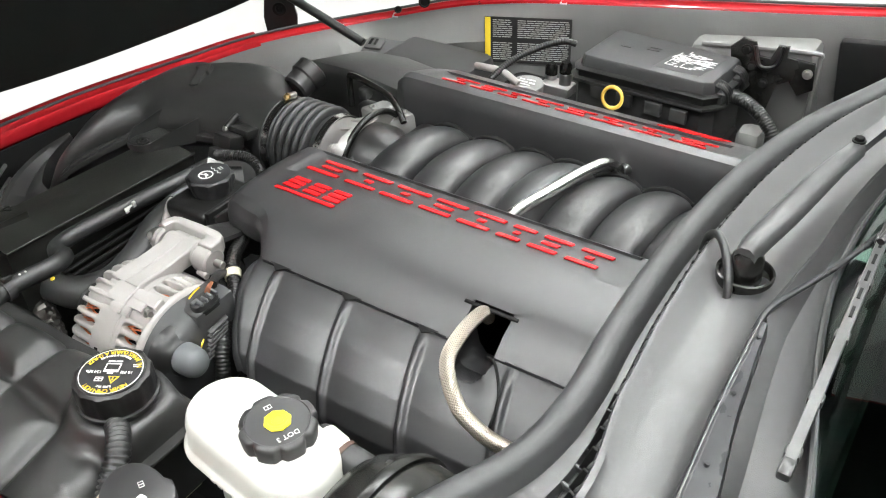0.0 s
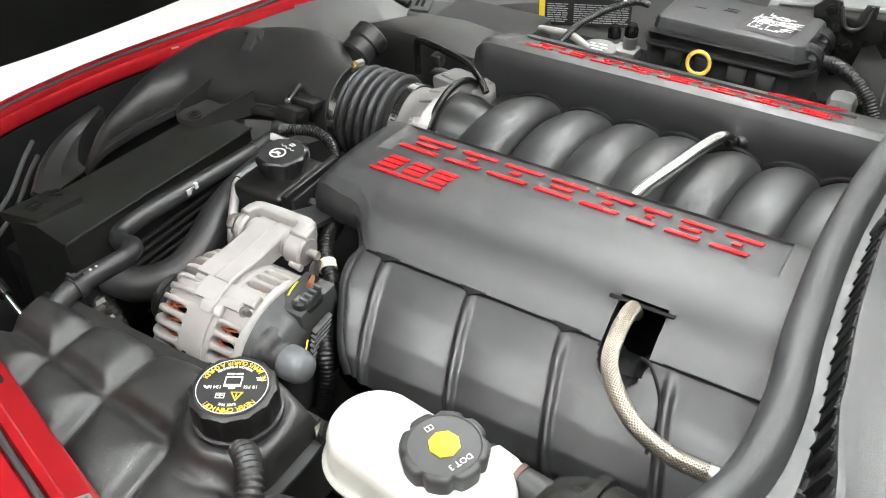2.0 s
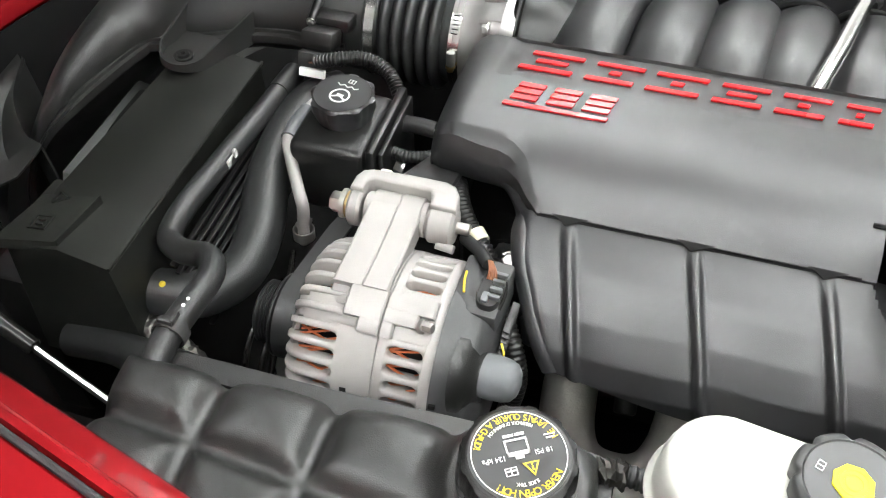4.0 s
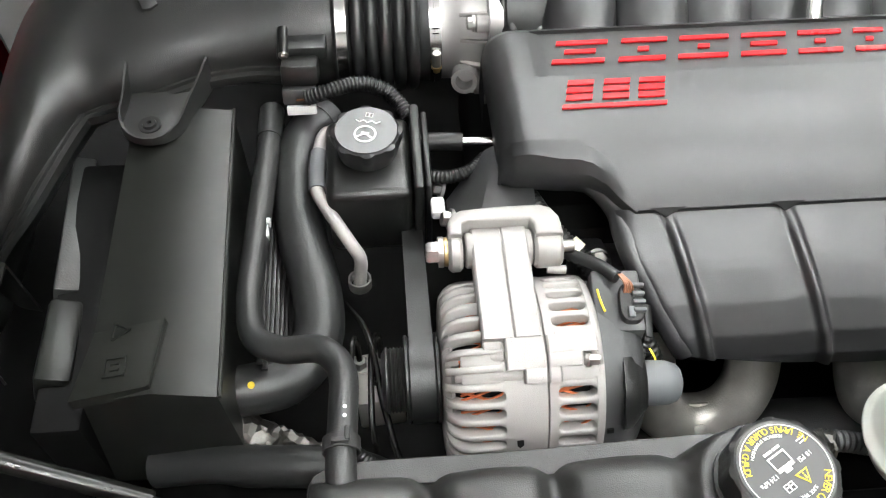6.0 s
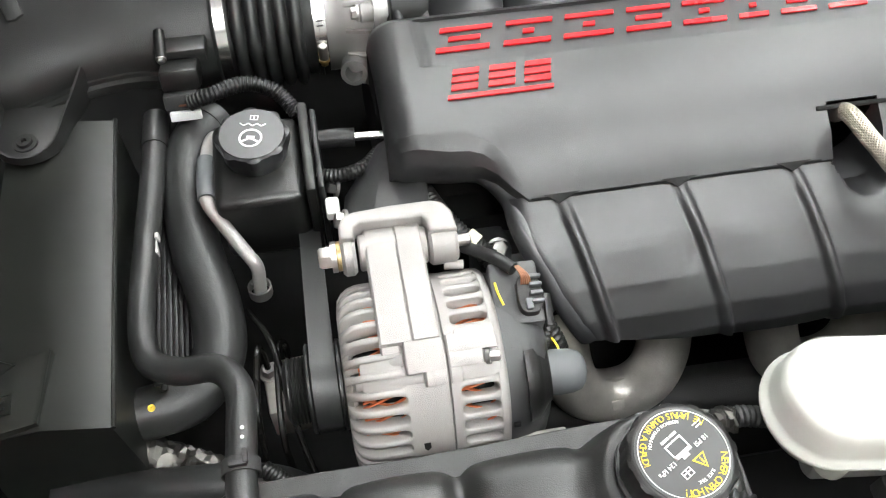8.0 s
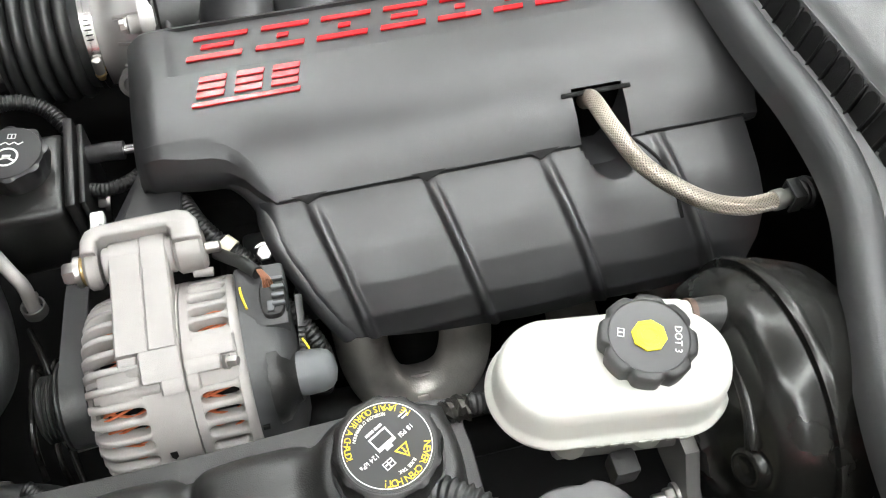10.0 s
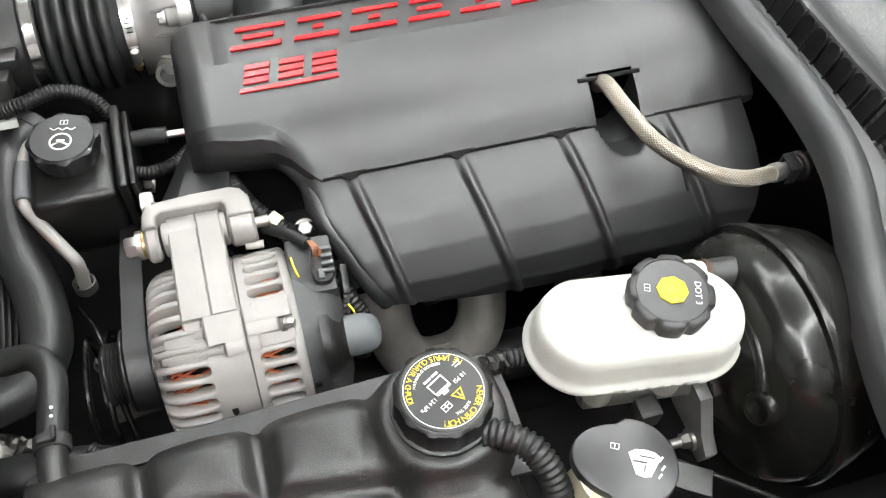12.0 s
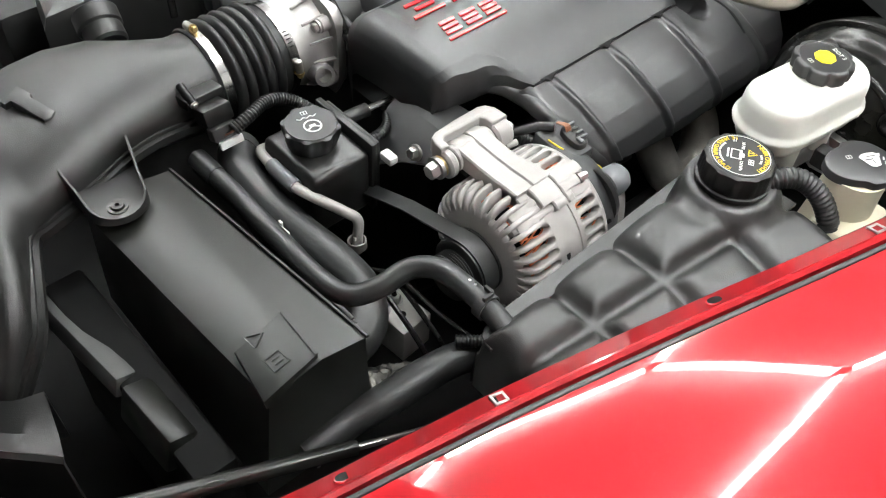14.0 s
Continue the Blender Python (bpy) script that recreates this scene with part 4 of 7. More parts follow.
    for a, b in ((-0.227, -0.196), (-0.192, -0.161), (-0.158, -0.127)):
        bm = B()
        patch(bm, s, [(a, b - 0.006, 0.230, 0.224, -0.3), (a + 0.002, b - 0.004, 0.2205, 0.2145, -0.3), (a + 0.0045, b - 0.0015, 0.211, 0.205, -0.3)], 0.0002, flip)
        part("badge_block", bm, LETTER, t, "small red badge block")
    bm = B()
    patch(bm, s, [(-0.232, -0.133, 0.2405, 0.236, -0.3)], 0.0002, flip)
    part("badge_underline", bm, LETTER, t)
    if s < 0:
        bm = B()
        box(bm, (0.141, -0.2955, 0.8556), (0.070, 0.0045, 0.0025), 0.001, Euler((radians(27), 0, 0)).to_matrix())
        part("slot_flange", bm, DARK, t)
        # trough below the slot, tapering into the lower shell
        bm = B()
        rows = []
        for k in range(13):
            u = 0.2902 + 0.0455 * k / 12
            row = []
            for c in (-1, -0.985, -0.95, -0.88, -0.75, -0.4, 0, 0.4, 0.75, 0.88, 0.95, 0.985, 1):
                x = 0.1425 + 0.0258 * c
                row.append(Vector((x, -u, crown(x, u) - 0.0008 - trough(x, u))))
            rows.append(row)
        strip_sheet(bm, rows)
        part("slot_trough", bm, COVER, t, "", 60)
        bm = B()
        tube(bm, [(x, -u, surf(x, u) - 0.0002) for x, u in ((0.160, 0.3345), (0.170, 0.3375), (0.182, 0.350), (0.193, 0.366), (0.199, 0.385), (0.2, 0.41))], 0.0020, 6)
        part("split_line", bm, DARK, t)
    return t


engine_cover(-1, "satin black engine cover with red badge shapes on driver side")
OFF = Vector((0, 0.012, 0))
engine_cover(1, "satin black engine cover with red badge shapes on passenger side")

# intake manifold with eight runners
OFF = Vector((0, 0, 0))
im = thing("intake_manifold", (0, 0, 0.7), "black plastic intake manifold with arched runners", "intake manifold")
for x in (-0.172, -0.092, -0.020, 0.044, 0.117, 0.192, 0.265):
    bm = B()
    path = curve_points([(x + 0.012, 0.15, 0.745), (x + 0.010, 0.115, 0.797), (x + 0.006, 0.065, 0.834), (x, 0.0, 0.846), (x - 0.006, -0.065, 0.834), (x - 0.010, -0.115, 0.795), (x - 0.012, -0.14, 0.755)], 6)
    rings = []
    for k, p in enumerate(path):
        d = (path[min(k + 1, len(path) - 1)] - path[max(k - 1, 0)]).normalized()
        sx = Vector((1, 0, 0))
        up = d.cross(sx).normalized()
        if up.z < 0:
            up = -up
        ct_, st_ = math.cos(0.30), math.sin(0.30)
        rings.append(ring_pts(p - up * 0.030, sx * ct_ + up * st_, up * ct_ - sx * st_, 0.0420, 0.0285, 2.0, 28))
    loft(bm, rings)
    part("runner", bm, COVER, im, "", 60)
for x in (-0.172, -0.092, -0.020, 0.044, 0.117, 0.192, 0.265):
    bm = B()
    arc = [(x + 0.008 + 0.041 * math.sin(radians(a)), 0.0905, 0.788 + 0.0335 * math.cos(radians(a))) for a in range(-72, 73, 12)]
    tube(bm, arc, 0.0048, 8, 2)
    part("runner_gasket", bm, DARK, im, "black foam edge")
bm = B()
box(bm, (0.02, 0, 0.755), (0.52, 0.24, 0.10), 0.02)
part("plenum", bm, PLASTIC, im)
bm = B()
lathe(bm, (-0.262, 0, 0.772), (1, 0, 0), [(0, 0.066), (0.03, 0.066), (0.06, 0.055)], 32)
part("inlet_flange", bm, PLASTIC, im)
bm = B()
tube(bm, [(0.118, 0.112, 0.815), (0.110, 0.075, 0.846), (0.098, 0.03, 0.853), (0.080, -0.04, 0.853), (0.062, -0.10, 0.848), (0.05, -0.14, 0.83)], 0.0088, 16)
solo("fuel_crossover_pipe", bm, STEEL, "bright steel crossover pipe over the intake runners", "pipe")
bm = B()
tube(bm, [(0.122, 0.108, 0.822), (0.128, 0.115, 0.822), (0.135, 0.13, 0.80)], 0.010, 12)
solo("pipe_grommet", bm, RUBBER, "black rubber grommet at the crossover pipe", "grommet")

# throttle body, bellows, clamps
OFF = Vector((0.003, 0.012, -0.013))
TC = Vector((0, 0.0, 0.772))
tb = thing("throttle_valve", (-0.29, 0, 0.7), "cast aluminium throttle body with flange bolts", "throttle body")
bm = B()
lathe(bm, (-0.340, 0, 0.772), (1, 0, 0), [(0, 0.058), (0, 0.063), (0.022, 0.063), (0.026, 0.066), (0.040, 0.067), (0.062, 0.073), (0.072, 0.075)], 48)
part("bore", bm, ALUDULL, tb, "", 45)
bm = B()
m_ = Matrix.Translation((-0.274, 0, 0.772)) @ pose(0, 0, 0, 0, 90, 0)
prism(bm, oval(0.079, 0.082, 4.2, 44), -0.007, 0.009, m_, 0.003)
part("flange", bm, ALUDULL, tb)
rot = Euler((0, radians(-9), radians(-23))).to_matrix()
bm = B()
box(bm, (-0.299, 0.086, 0.806), (0.105, 0.050, 0.036), 0.007, rot)
part("actuator_housing", bm, CASTDULL, tb, "dull grey cast housing")
bm = B()
box(bm, Vector((-0.299, 0.086, 0.806)) + rot @ Vector((0.004, 0.002, 0.0185)), (0.080, 0.036, 0.003), 0.001, rot)
part("housing_cover", bm, CASTDULL, tb)
for cx, cy in ((-0.034, -0.012), (0.034, 0.012)):
    bm = B()
    hexbolt(bm, Vector((-0.299, 0.086, 0.806)) + rot @ Vector((cx + 0.004, cy + 0.002, 0.020)), rot @ Vector((0, 0, 1)), 0.0034, 0.003)
    part("cover_screw", bm, ZINC, tb)
for k in range(9):
    a = radians(60 + 24 * k)
    bm = B()
    m_ = Matrix.Translation(TC) @ pose(0, 0, 0, math.degrees(a) - 90)
    prism(bm, [(-0.312, 0.064), (-0.278, 0.0735), (-0.278, 0.0805), (-0.300, 0.0735), (-0.312, 0.068)], -0.0019, 0.0019, m_ @ Matrix(((1, 0, 0, 0), (0, 0, -1, 0), (0, 1, 0, 0), (0, 0, 0, 1))), 0.0006)
    part("rib", bm, ALU, tb)
for a in (140, 205):
    bm = B()
    q = TC + Vector((-0.296, 0.078 * math.cos(radians(a)), 0.078 * math.sin(radians(a))))
    cyl(bm, q, q + Vector((0.020, 0, 0)), 0.0105, 18, 0.002)
    part("bolt_boss", bm, ALU, tb)
    bm = B()
    hexbolt(bm, q, (-1, 0, 0), 0.0068, 0.009)
    part("bolt", bm, ZINC, tb)
bm = B()
lathe(bm, (-0.303, -0.060, 0.752), (-0.2, -1, 0.35), [(0, 0.0165), (0.022, 0.0155), (0.030, 0.0150), (0.030, 0.0100), (0.010, 0.009)], 24)
part("port", bm, ALUDULL, tb)
bm = B()
tube(bm, [TC + Vector((-0.266, 0.0895 * math.cos(radians(a)), 0.0895 * math.sin(radians(a)))) for a in range(44, 200, 12)], 0.0052, 10, 3)
solo("bypass_hose", bm, GLOSSBLACK, "thin black hose curving round the throttle flange", "hose")
bl = thing("intake_bellows", (-0.39, 0, 0.7), "black rubber bellows between air duct and throttle body", "bellows")
bm = B()
prof = [(0, 0.068), (0.014, 0.068)]
for k in range(5):
    h = 0.018 + k * 0.0155
    prof += [(h, 0.0625), (h + 0.0015, 0.0690), (h + 0.004, 0.0732), (h + 0.0077, 0.0748), (h + 0.0115, 0.0732), (h + 0.014, 0.0690), (h + 0.0152, 0.0625)]
prof += [(0.1, 0.064), (0.118, 0.064)]
lathe(bm, (-0.452, 0, 0.772), (1, 0, 0), prof, 48)
part("sleeve", bm, RUBBER, bl, "", 70)
for x0_, r0_ in ((-0.4545, 0.0688), (-0.343, 0.0648)):
    bm = B()
    lathe(bm, (x0_, 0, 0.772), (1, 0, 0), [(0, r0_ - 0.004), (0, r0_ + 0.0004), (0.003, r0_ + 0.0022), (0.005, r0_ + 0.0004), (0.005, r0_ - 0.004)], 48, hollow=True)
    part("cuff_rim", bm, RUBBER, bl)


def hose_clamp(x, r, ang, label):
    c = thing("hose_clamp", (x, 0, 0.772 - r), label, "hose clamp", "duct clamps")
    bm = B()
    lathe(bm, (x - 0.0065, 0, 0.772), (1, 0, 0), [(0, r), (0.0, r + 0.0014), (0.013, r + 0.0014), (0.013, r)], 48, hollow=True)
    part("band", bm, STEEL, c)
    a = radians(ang)
    q = TC + Vector((x, math.cos(a) * (r + 0.006), math.sin(a) * (r + 0.006)))
    tan = Vector((0, -math.sin(a), math.cos(a)))
    bm = B()
    cyl(bm, q - tan * 0.009, q + tan * 0.009, 0.0055, 14, 0.001)
    part("screw_housing", bm, ZINC, c)
    bm = B()
    hexbolt(bm, q + tan * 0.009, tan, 0.0045, 0.008)
    part("screw", bm, mat_brass, c)
    for k in range(5):
        b = a - radians(24 + k * 4.5)
        bm = B()
        p = TC + Vector((x, math.cos(b) * (r + 0.0016), math.sin(b) * (r + 0.0016)))
        box(bm, p, (0.007, 0.0012, 0.0006), 0, Euler((b + math.pi / 2, 0, 0)).to_matrix())
        part("band_slot", bm, DARK, c)


mat_brass = mat("brass_screw", (0.45, 0.33, 0.16), 0.35, 0.9, vary=0.2)
hose_clamp(-0.445, 0.0685, 78, "bright steel worm-drive clamp on the air duct end")
hose_clamp(-0.339, 0.0655, 172, "bright steel worm-drive clamp at the throttle body")

# air duct: from the round outlet to the wide filter housing at the front
ad = thing("air_duct", (-0.62, 0.03, 0.62), "grained black air intake duct and filter housing", "air duct")
bm = B()
rings = []
SECT = [(-0.448, 0.0, 0.772, 0.066, 0.066, 2.0), (-0.475, 0.0, 0.772, 0.067, 0.067, 2.0), (-0.51, 0.012, 0.774, 0.077, 0.066, 2.1), (-0.55, 0.032, 0.775, 0.095, 0.063, 2.2), (-0.60, 0.041, 0.772, 0.109, 0.061, 2.3),
        (-0.645, 0.038, 0.766, 0.118, 0.062, 2.3), (-0.69, 0.033, 0.757, 0.121, 0.064, 2.3), (-0.72, 0.029, 0.750, 0.119, 0.066, 2.2), (-0.745, 0.025, 0.743, 0.119, 0.070, 2.2), (-0.77, 0.008, 0.733, 0.152, 0.075, 2.2), (-0.80, -0.012, 0.712, 0.186, 0.08, 2.2), (-0.84, -0.012, 0.665, 0.206, 0.085, 2.2), (-0.88, -0.012, 0.60, 0.215, 0.08, 2.3), (-0.91, -0.012, 0.5, 0.215, 0.05, 2.3)]


def duct_top(x, y):
    """Height of the duct's upper side at (x, y)."""
    tab = sorted(SECT)
    yc, zc, a, b, n = (interp([(q[0], q[k]) for q in tab], x) for k in range(1, 6))
    return zc + b * max(0.0, 1 - abs((y - yc) / a) ** n) ** (1 / n)


for x, y, z, a, b, n in SECT:
    rings.append(ring_pts((x, y, z), (0, 1, 0), (0, 0, 1), a, b, n, 56))
loft(bm, rings)
part("duct_body", bm, DUCT, ad, "", 80)
# flange seam along the near edge
edge = [Vector((x, y - a * 1.0, z - b * 0.06)) for x, y, z, a, b, n in SECT[1:]]
bm = B()
pe = curve_points(edge, 4)
rows = []
for i, p in enumerate(pe):
    d = pe[min(i + 1, len(pe) - 1)] - pe[max(i - 1, 0)]
    d.z = 0
    d.normalize()
    o = Vector((d.y, -d.x, 0))
    if o.y > 0:
        o = -o
    rows.append([p - o * 0.012 + Vector((0, 0, 0.008)), p + o * 0.003 + Vector((0, 0, 0.006)), p + o * 0.004 + Vector((0, 0, 0.002)), p + o * 0.011 + Vector((0, 0, 0.002)), p + o * 0.012 + Vector((0, 0, -0.002)), p + o * 0.012 + Vector((0, 0, -0.008)), p - o * 0.012 + Vector((0, 0, -0.012))])
loft(bm, rows)
part("seam_flange", bm, DUCT, ad)
# mounting tab with two webs and a bolt
bm = B()
tm = Matrix.Translation((-0.647, -0.124, 0.768)) @ pose(0, 0, 0, -8, 0, -10)
U_ = [(-0.047, 0.060), (-0.043, 0.030), (-0.038, 0.005)] + [(0.036 * math.cos(radians(a)), -0.012 + 0.036 * math.sin(radians(a))) for a in range(190, 351, 16)] + [(0.037, 0.005), (0.041, 0.030), (0.044, 0.060)]
prism(bm, U_, -0.003, 0.002, tm, 0.0008)
part("mount_tab", bm, DUCT, ad)
bm = B()
rows = []
for k, (x, y) in enumerate(U_):
    f_ = abs(2 * k / (len(U_) - 1) - 1)
    h_ = 0.006 + 0.034 * f_ ** 2.2
    rows.append([tm @ Vector((x, y, 0)), tm @ Vector((x, y, h_))])
strip_sheet(bm, rows)
thicken(bm, 0.0026)
part("web", bm, DUCT, ad)
bm = B()
lathe(bm, tm @ Vector((-0.002, -0.022, 0.002)), (0, 0, 1), [(0, 0.012), (0.003, 0.012), (0.003, 0.008), (0.006, 0.007), (0.006, 0.003), (0.003, 0.002)], 20)
part("tab_bolt", bm, PLASTIC, ad)
# raised clip boss on top
bm = B()
cm = Matrix.Translation((-0.664, 0.010, duct_top(-0.664, 0.010) + 0.002)) @ pose(0, 0, 0, 12, -6, 20)
prism(bm, [(-0.008, -0.024), (0.0, -0.027), (0.010, -0.024), (0.010, 0.012), (0.014, 0.014), (0.014, 0.034), (-0.016, 0.034), (-0.016, 0.026), (-0.008, 0.024)], -0.006, 0.005, cm, 0.0015)
part("clip_boss", bm, DUCT, ad)
bm = B()
cyl(bm, (-0.52, 0.10, 0.80), (-0.515, 0.135, 0.815), 0.027, 24, 0.004)
cyl(bm, (-0.517, 0.125, 0.81), (-0.512, 0.15, 0.822), 0.031, 24, 0.003)
part("side_port", bm, DUCT, ad)
# curved scoop panel between the duct and the nose
sc = thing("radiator_scoop", (-0.88, -0.22, 0.60), "curved black plastic scoop panel before the radiator", "panel")
outer_ = curve_points([(-0.965, -0.088, 0.668), (-0.953, -0.175, 0.668), (-0.910, -0.262, 0.668), (-0.845, -0.337, 0.668)], 8)
inner_ = curve_points([(-0.955, -0.092, 0.672), (-0.914, -0.172, 0.672), (-0.858, -0.230, 0.672), (-0.822, -0.245, 0.672)], 8)
rows = [[o + Vector((0, 0, -0.10)), o + Vector((-0.002, 0, 0.004)), o + (n_ - o) * 0.06 + Vector((0, 0, 0.008)), o.lerp(n_, 0.12), o.lerp(n_, 0.5) + Vector((0, 0, -0.010)), o.lerp(n_, 0.9), n_ + Vector((0, 0, 0.004)), n_ + Vector((0.004, 0.004, -0.10))] for o, n_ in zip(outer_, inner_)]
bm = B()
strip_sheet(bm, rows)
thicken(bm, 0.003)
part("rim", bm, DUCT, sc, "", 40)
for z in (0.655, 0.625):
    bm = B()
    tube(bm, [(-1.00, -0.215, z), (-0.965, -0.262, z), (-0.90, -0.34, z), (-0.86, -0.41, z)], 0.004, 8, 4)
    part("bar", bm, DUSTY, sc, "dusty grey bar")
# passenger-side duct part behind
bx = thing("resonator_box", (-0.44, 0.27, 0.70), "black plastic box with sloped top beside the passenger cover", "air box")
bm = B()
prism(bm, [(-0.15, -0.075), (-0.11, 0.06), (-0.02, 0.085), (0.16, 0.055), (0.17, -0.02), (0.08, -0.085), (-0.05, -0.06)], 0.66, 0.802, Matrix.Translation((-0.42, 0.262, 0)) @ Matrix(((1, 0, 0, 0), (0, 1, 0, 0), (-0.03, -0.15, 1, 0), (0, 0, 0, 1))), 0.022)
part("shell", bm, DUCT, bx)

# airflow sensor with plug and conduit
ms = thing("airflow_sensor", (-0.495, -0.09, 0.78), "black airflow sensor plugged into the air duct", "sensor")
bm = B()
box(bm, (-0.490, -0.098, 0.800), (0.040, 0.034, 0.024), 0.004, Euler((-0.35, 0, 0)).to_matrix())
box(bm, (-0.488, -0.068, 0.806), (0.054, 0.03, 0.016), 0.003, Euler((-0.2, 0, 0)).to_matrix())
part("body", bm, PLASTIC, ms)
bm = B()
box(bm, (-0.492, -0.120, 0.786), (0.036, 0.018, 0.018), 0.003, Euler((-0.35, 0, 0)).to_matrix())
part("plug", bm, MATT, ms)
bm = B()
box(bm, (-0.490, -0.134, 0.776), (0.032, 0.006, 0.010), 0.001, Euler((-0.35, 0, 0)).to_matrix())
part("lock_tab", bm, WHITEINK, ms, "pale grey locking tab")
bm = B()
for k in range(3):
    tube(bm, [(-0.496 + k * 0.005, -0.128, 0.785), (-0.488 + k * 0.003, -0.133, 0.79), (-0.478, -0.132, 0.792)], 0.0012, 6)
part("wires", bm, ORANGE, ms)
bm = B()
cyl(bm, (-0.507, -0.085, 0.812), (-0.507, -0.055, 0.824), 0.0058, 14, 0.001)
part("screw_post", bm, PLASTIC, ms)
bm = B()
hexbolt(bm, (-0.507, -0.085, 0.812), (0, -1, -0.2), 0.0042, 0.005)
part("fixing_screw", bm, ZINC, ms)
bm = B()
tube(bm, [(-0.484, -0.133, 0.792), (-0.46, -0.132, 0.800), (-0.425, -0.122, 0.800), (-0.395, -0.128, 0.79), (-0.375, -0.150, 0.775)], 0.0075, 12, rib=0.0012, pitch=0.0042)
solo("wiring_conduit", bm, PLASTIC, "ribbed black wiring conduit beside the bellows", "cable")

# ---- power steering reservoir ----
OFF = Vector((-0.005, 0.009, -0.014))
ps = thing("steering_fluid_reservoir", (-0.41, -0.205, 0.70), "black square power steering fluid reservoir with cap", "reservoir")
bm = B()
box(bm, (-0.412, -0.212, 0.742), (0.088, 0.108, 0.095), 0.010, seg=3)
part("tank", bm, PLASTIC, ps)
bm = B()
box(bm, (-0.362, -0.208, 0.742), (0.010, 0.116, 0.112), 0.003)
box(bm, (-0.352, -0.208, 0.742), (0.006, 0.104, 0.10), 0.002)
part("rear_flange", bm, PLASTIC, ps)
capm = B()
lathe(capm, (-0.412, -0.204, 0.790), (0, 0, 1), [(0, 0.031), (0.012, 0.032), (0.017, 0.0335), (0.026, 0.0335), (0.0275, 0.032), (0.0285, 0.0315)], 84, lambda a, k: 1 + (0.10 * max(0.0, math.cos(a * 8)) ** 0.6 if k in (1, 2, 3) else 0))
cap = part("cap", capm, CAPFACE, ps, "black fluted cap with white steering symbol")
FS = (-0.412, -0.204, 0.8188)
UPS = (0.20, 0.98)
bm = B()
m_ = on_disc(FS, UPS, 0, -0.006)
lathe(bm, m_.translation, (0, 0, 1), [(0, 0.0115), (0.0004, 0.0115), (0.0004, 0.0095), (0, 0.0095)], 30, hollow=True)
for a in (90, 210, 330):
    mm = m_ @ pose(0, 0, 0, 0, 0, a - 0)
    if a != 90:
        bars(bm, mm, [(0.0, -0.001, 0.010, 0.001)])
bars(bm, m_, [(-0.004, -0.002, 0.004, 0.0025)])
part("wheel_symbol", bm, WHITEINK, cap)
bm = B()
m_ = on_disc(FS, UPS, 0, 0.011)
for k in range(6):
    bars(bm, m_ @ pose(-0.011 + k * 0.0043, 0, 0, 0, 0, 35 if k % 2 else -35), [(-0.0026, -0.0006, 0.0026, 0.0006)])
bars(bm, on_disc(FS, UPS, 0.0, 0.02), [(-0.004, -0.003, -0.0032, 0.003), (0.0032, -0.003, 0.004, 0.003), (-0.004, 0.0024, 0.004, 0.003), (-0.004, -0.003, 0.004, -0.0024), (-0.0005, -0.003, 0.0005, 0.003)])
part("level_symbol", bm, WHITEINK, cap)

# ---- cooling hoses and pipes ----
OFF = Vector((-0.009, 0.004, -0.015))
def hose(name, pts, r, m_, label, cat="hose", **k):
    bm = B()
    tube(bm, pts, r, 18, **k)
    if m_ is FOIL:
        crumple(bm)
    return solo(name, bm, m_, label, cat, sharp=12 if m_ is FOIL else 70)


def crumple(bm):
    rc = random.Random(5)
    for v in bm.verts:
        v.co += Vector((rc.uniform(-1, 1), rc.uniform(-1, 1), rc.uniform(-1, 1))) * 0.0022


def marked_hose(name, pts, r, label, marks):
    """A hose with a body, moulded end collars and small paint marks."""
    h_ = thing(name, pts[0], label, "hose")
    bm = B()
    tube(bm, pts, r, 20)
    part("hose_body", bm, RUBBER, h_, "", 70)
    P_ = curve_points(pts, 10)
    for f0, f1 in ((0.0, 0.06), (0.94, 1.0)):
        a, b = P_[int(f0 * (len(P_) - 1))], P_[int(f1 * (len(P_) - 1))]
        bm = B()
        tube(bm, [a, a.lerp(b, 0.5), b], r + 0.0012, 20)
        part("end_collar", bm, RUBBER, h_)
    for f_, side, mm_ in marks:
        mr_ = 0.0036 if mm_ is YELLOWINK else 0.0017
        i_ = int(f_ * (len(P_) - 1))
        d_ = (P_[i_ + 1] - P_[i_ - 1]).normalized()
        up_ = (Vector(side) - d_ * d_.dot(Vector(side))).normalized()
        bm = B()
        lathe(bm, P_[i_] + up_ * (r - 0.0006), up_, [(0, mr_), (0.001, mr_ * 0.95), (0.0012, mr_ * 0.5), (0.0008, mr_ * 0.4)], 14)
        part("paint_dot", bm, mm_, h_, "small paint dot")
    return h_


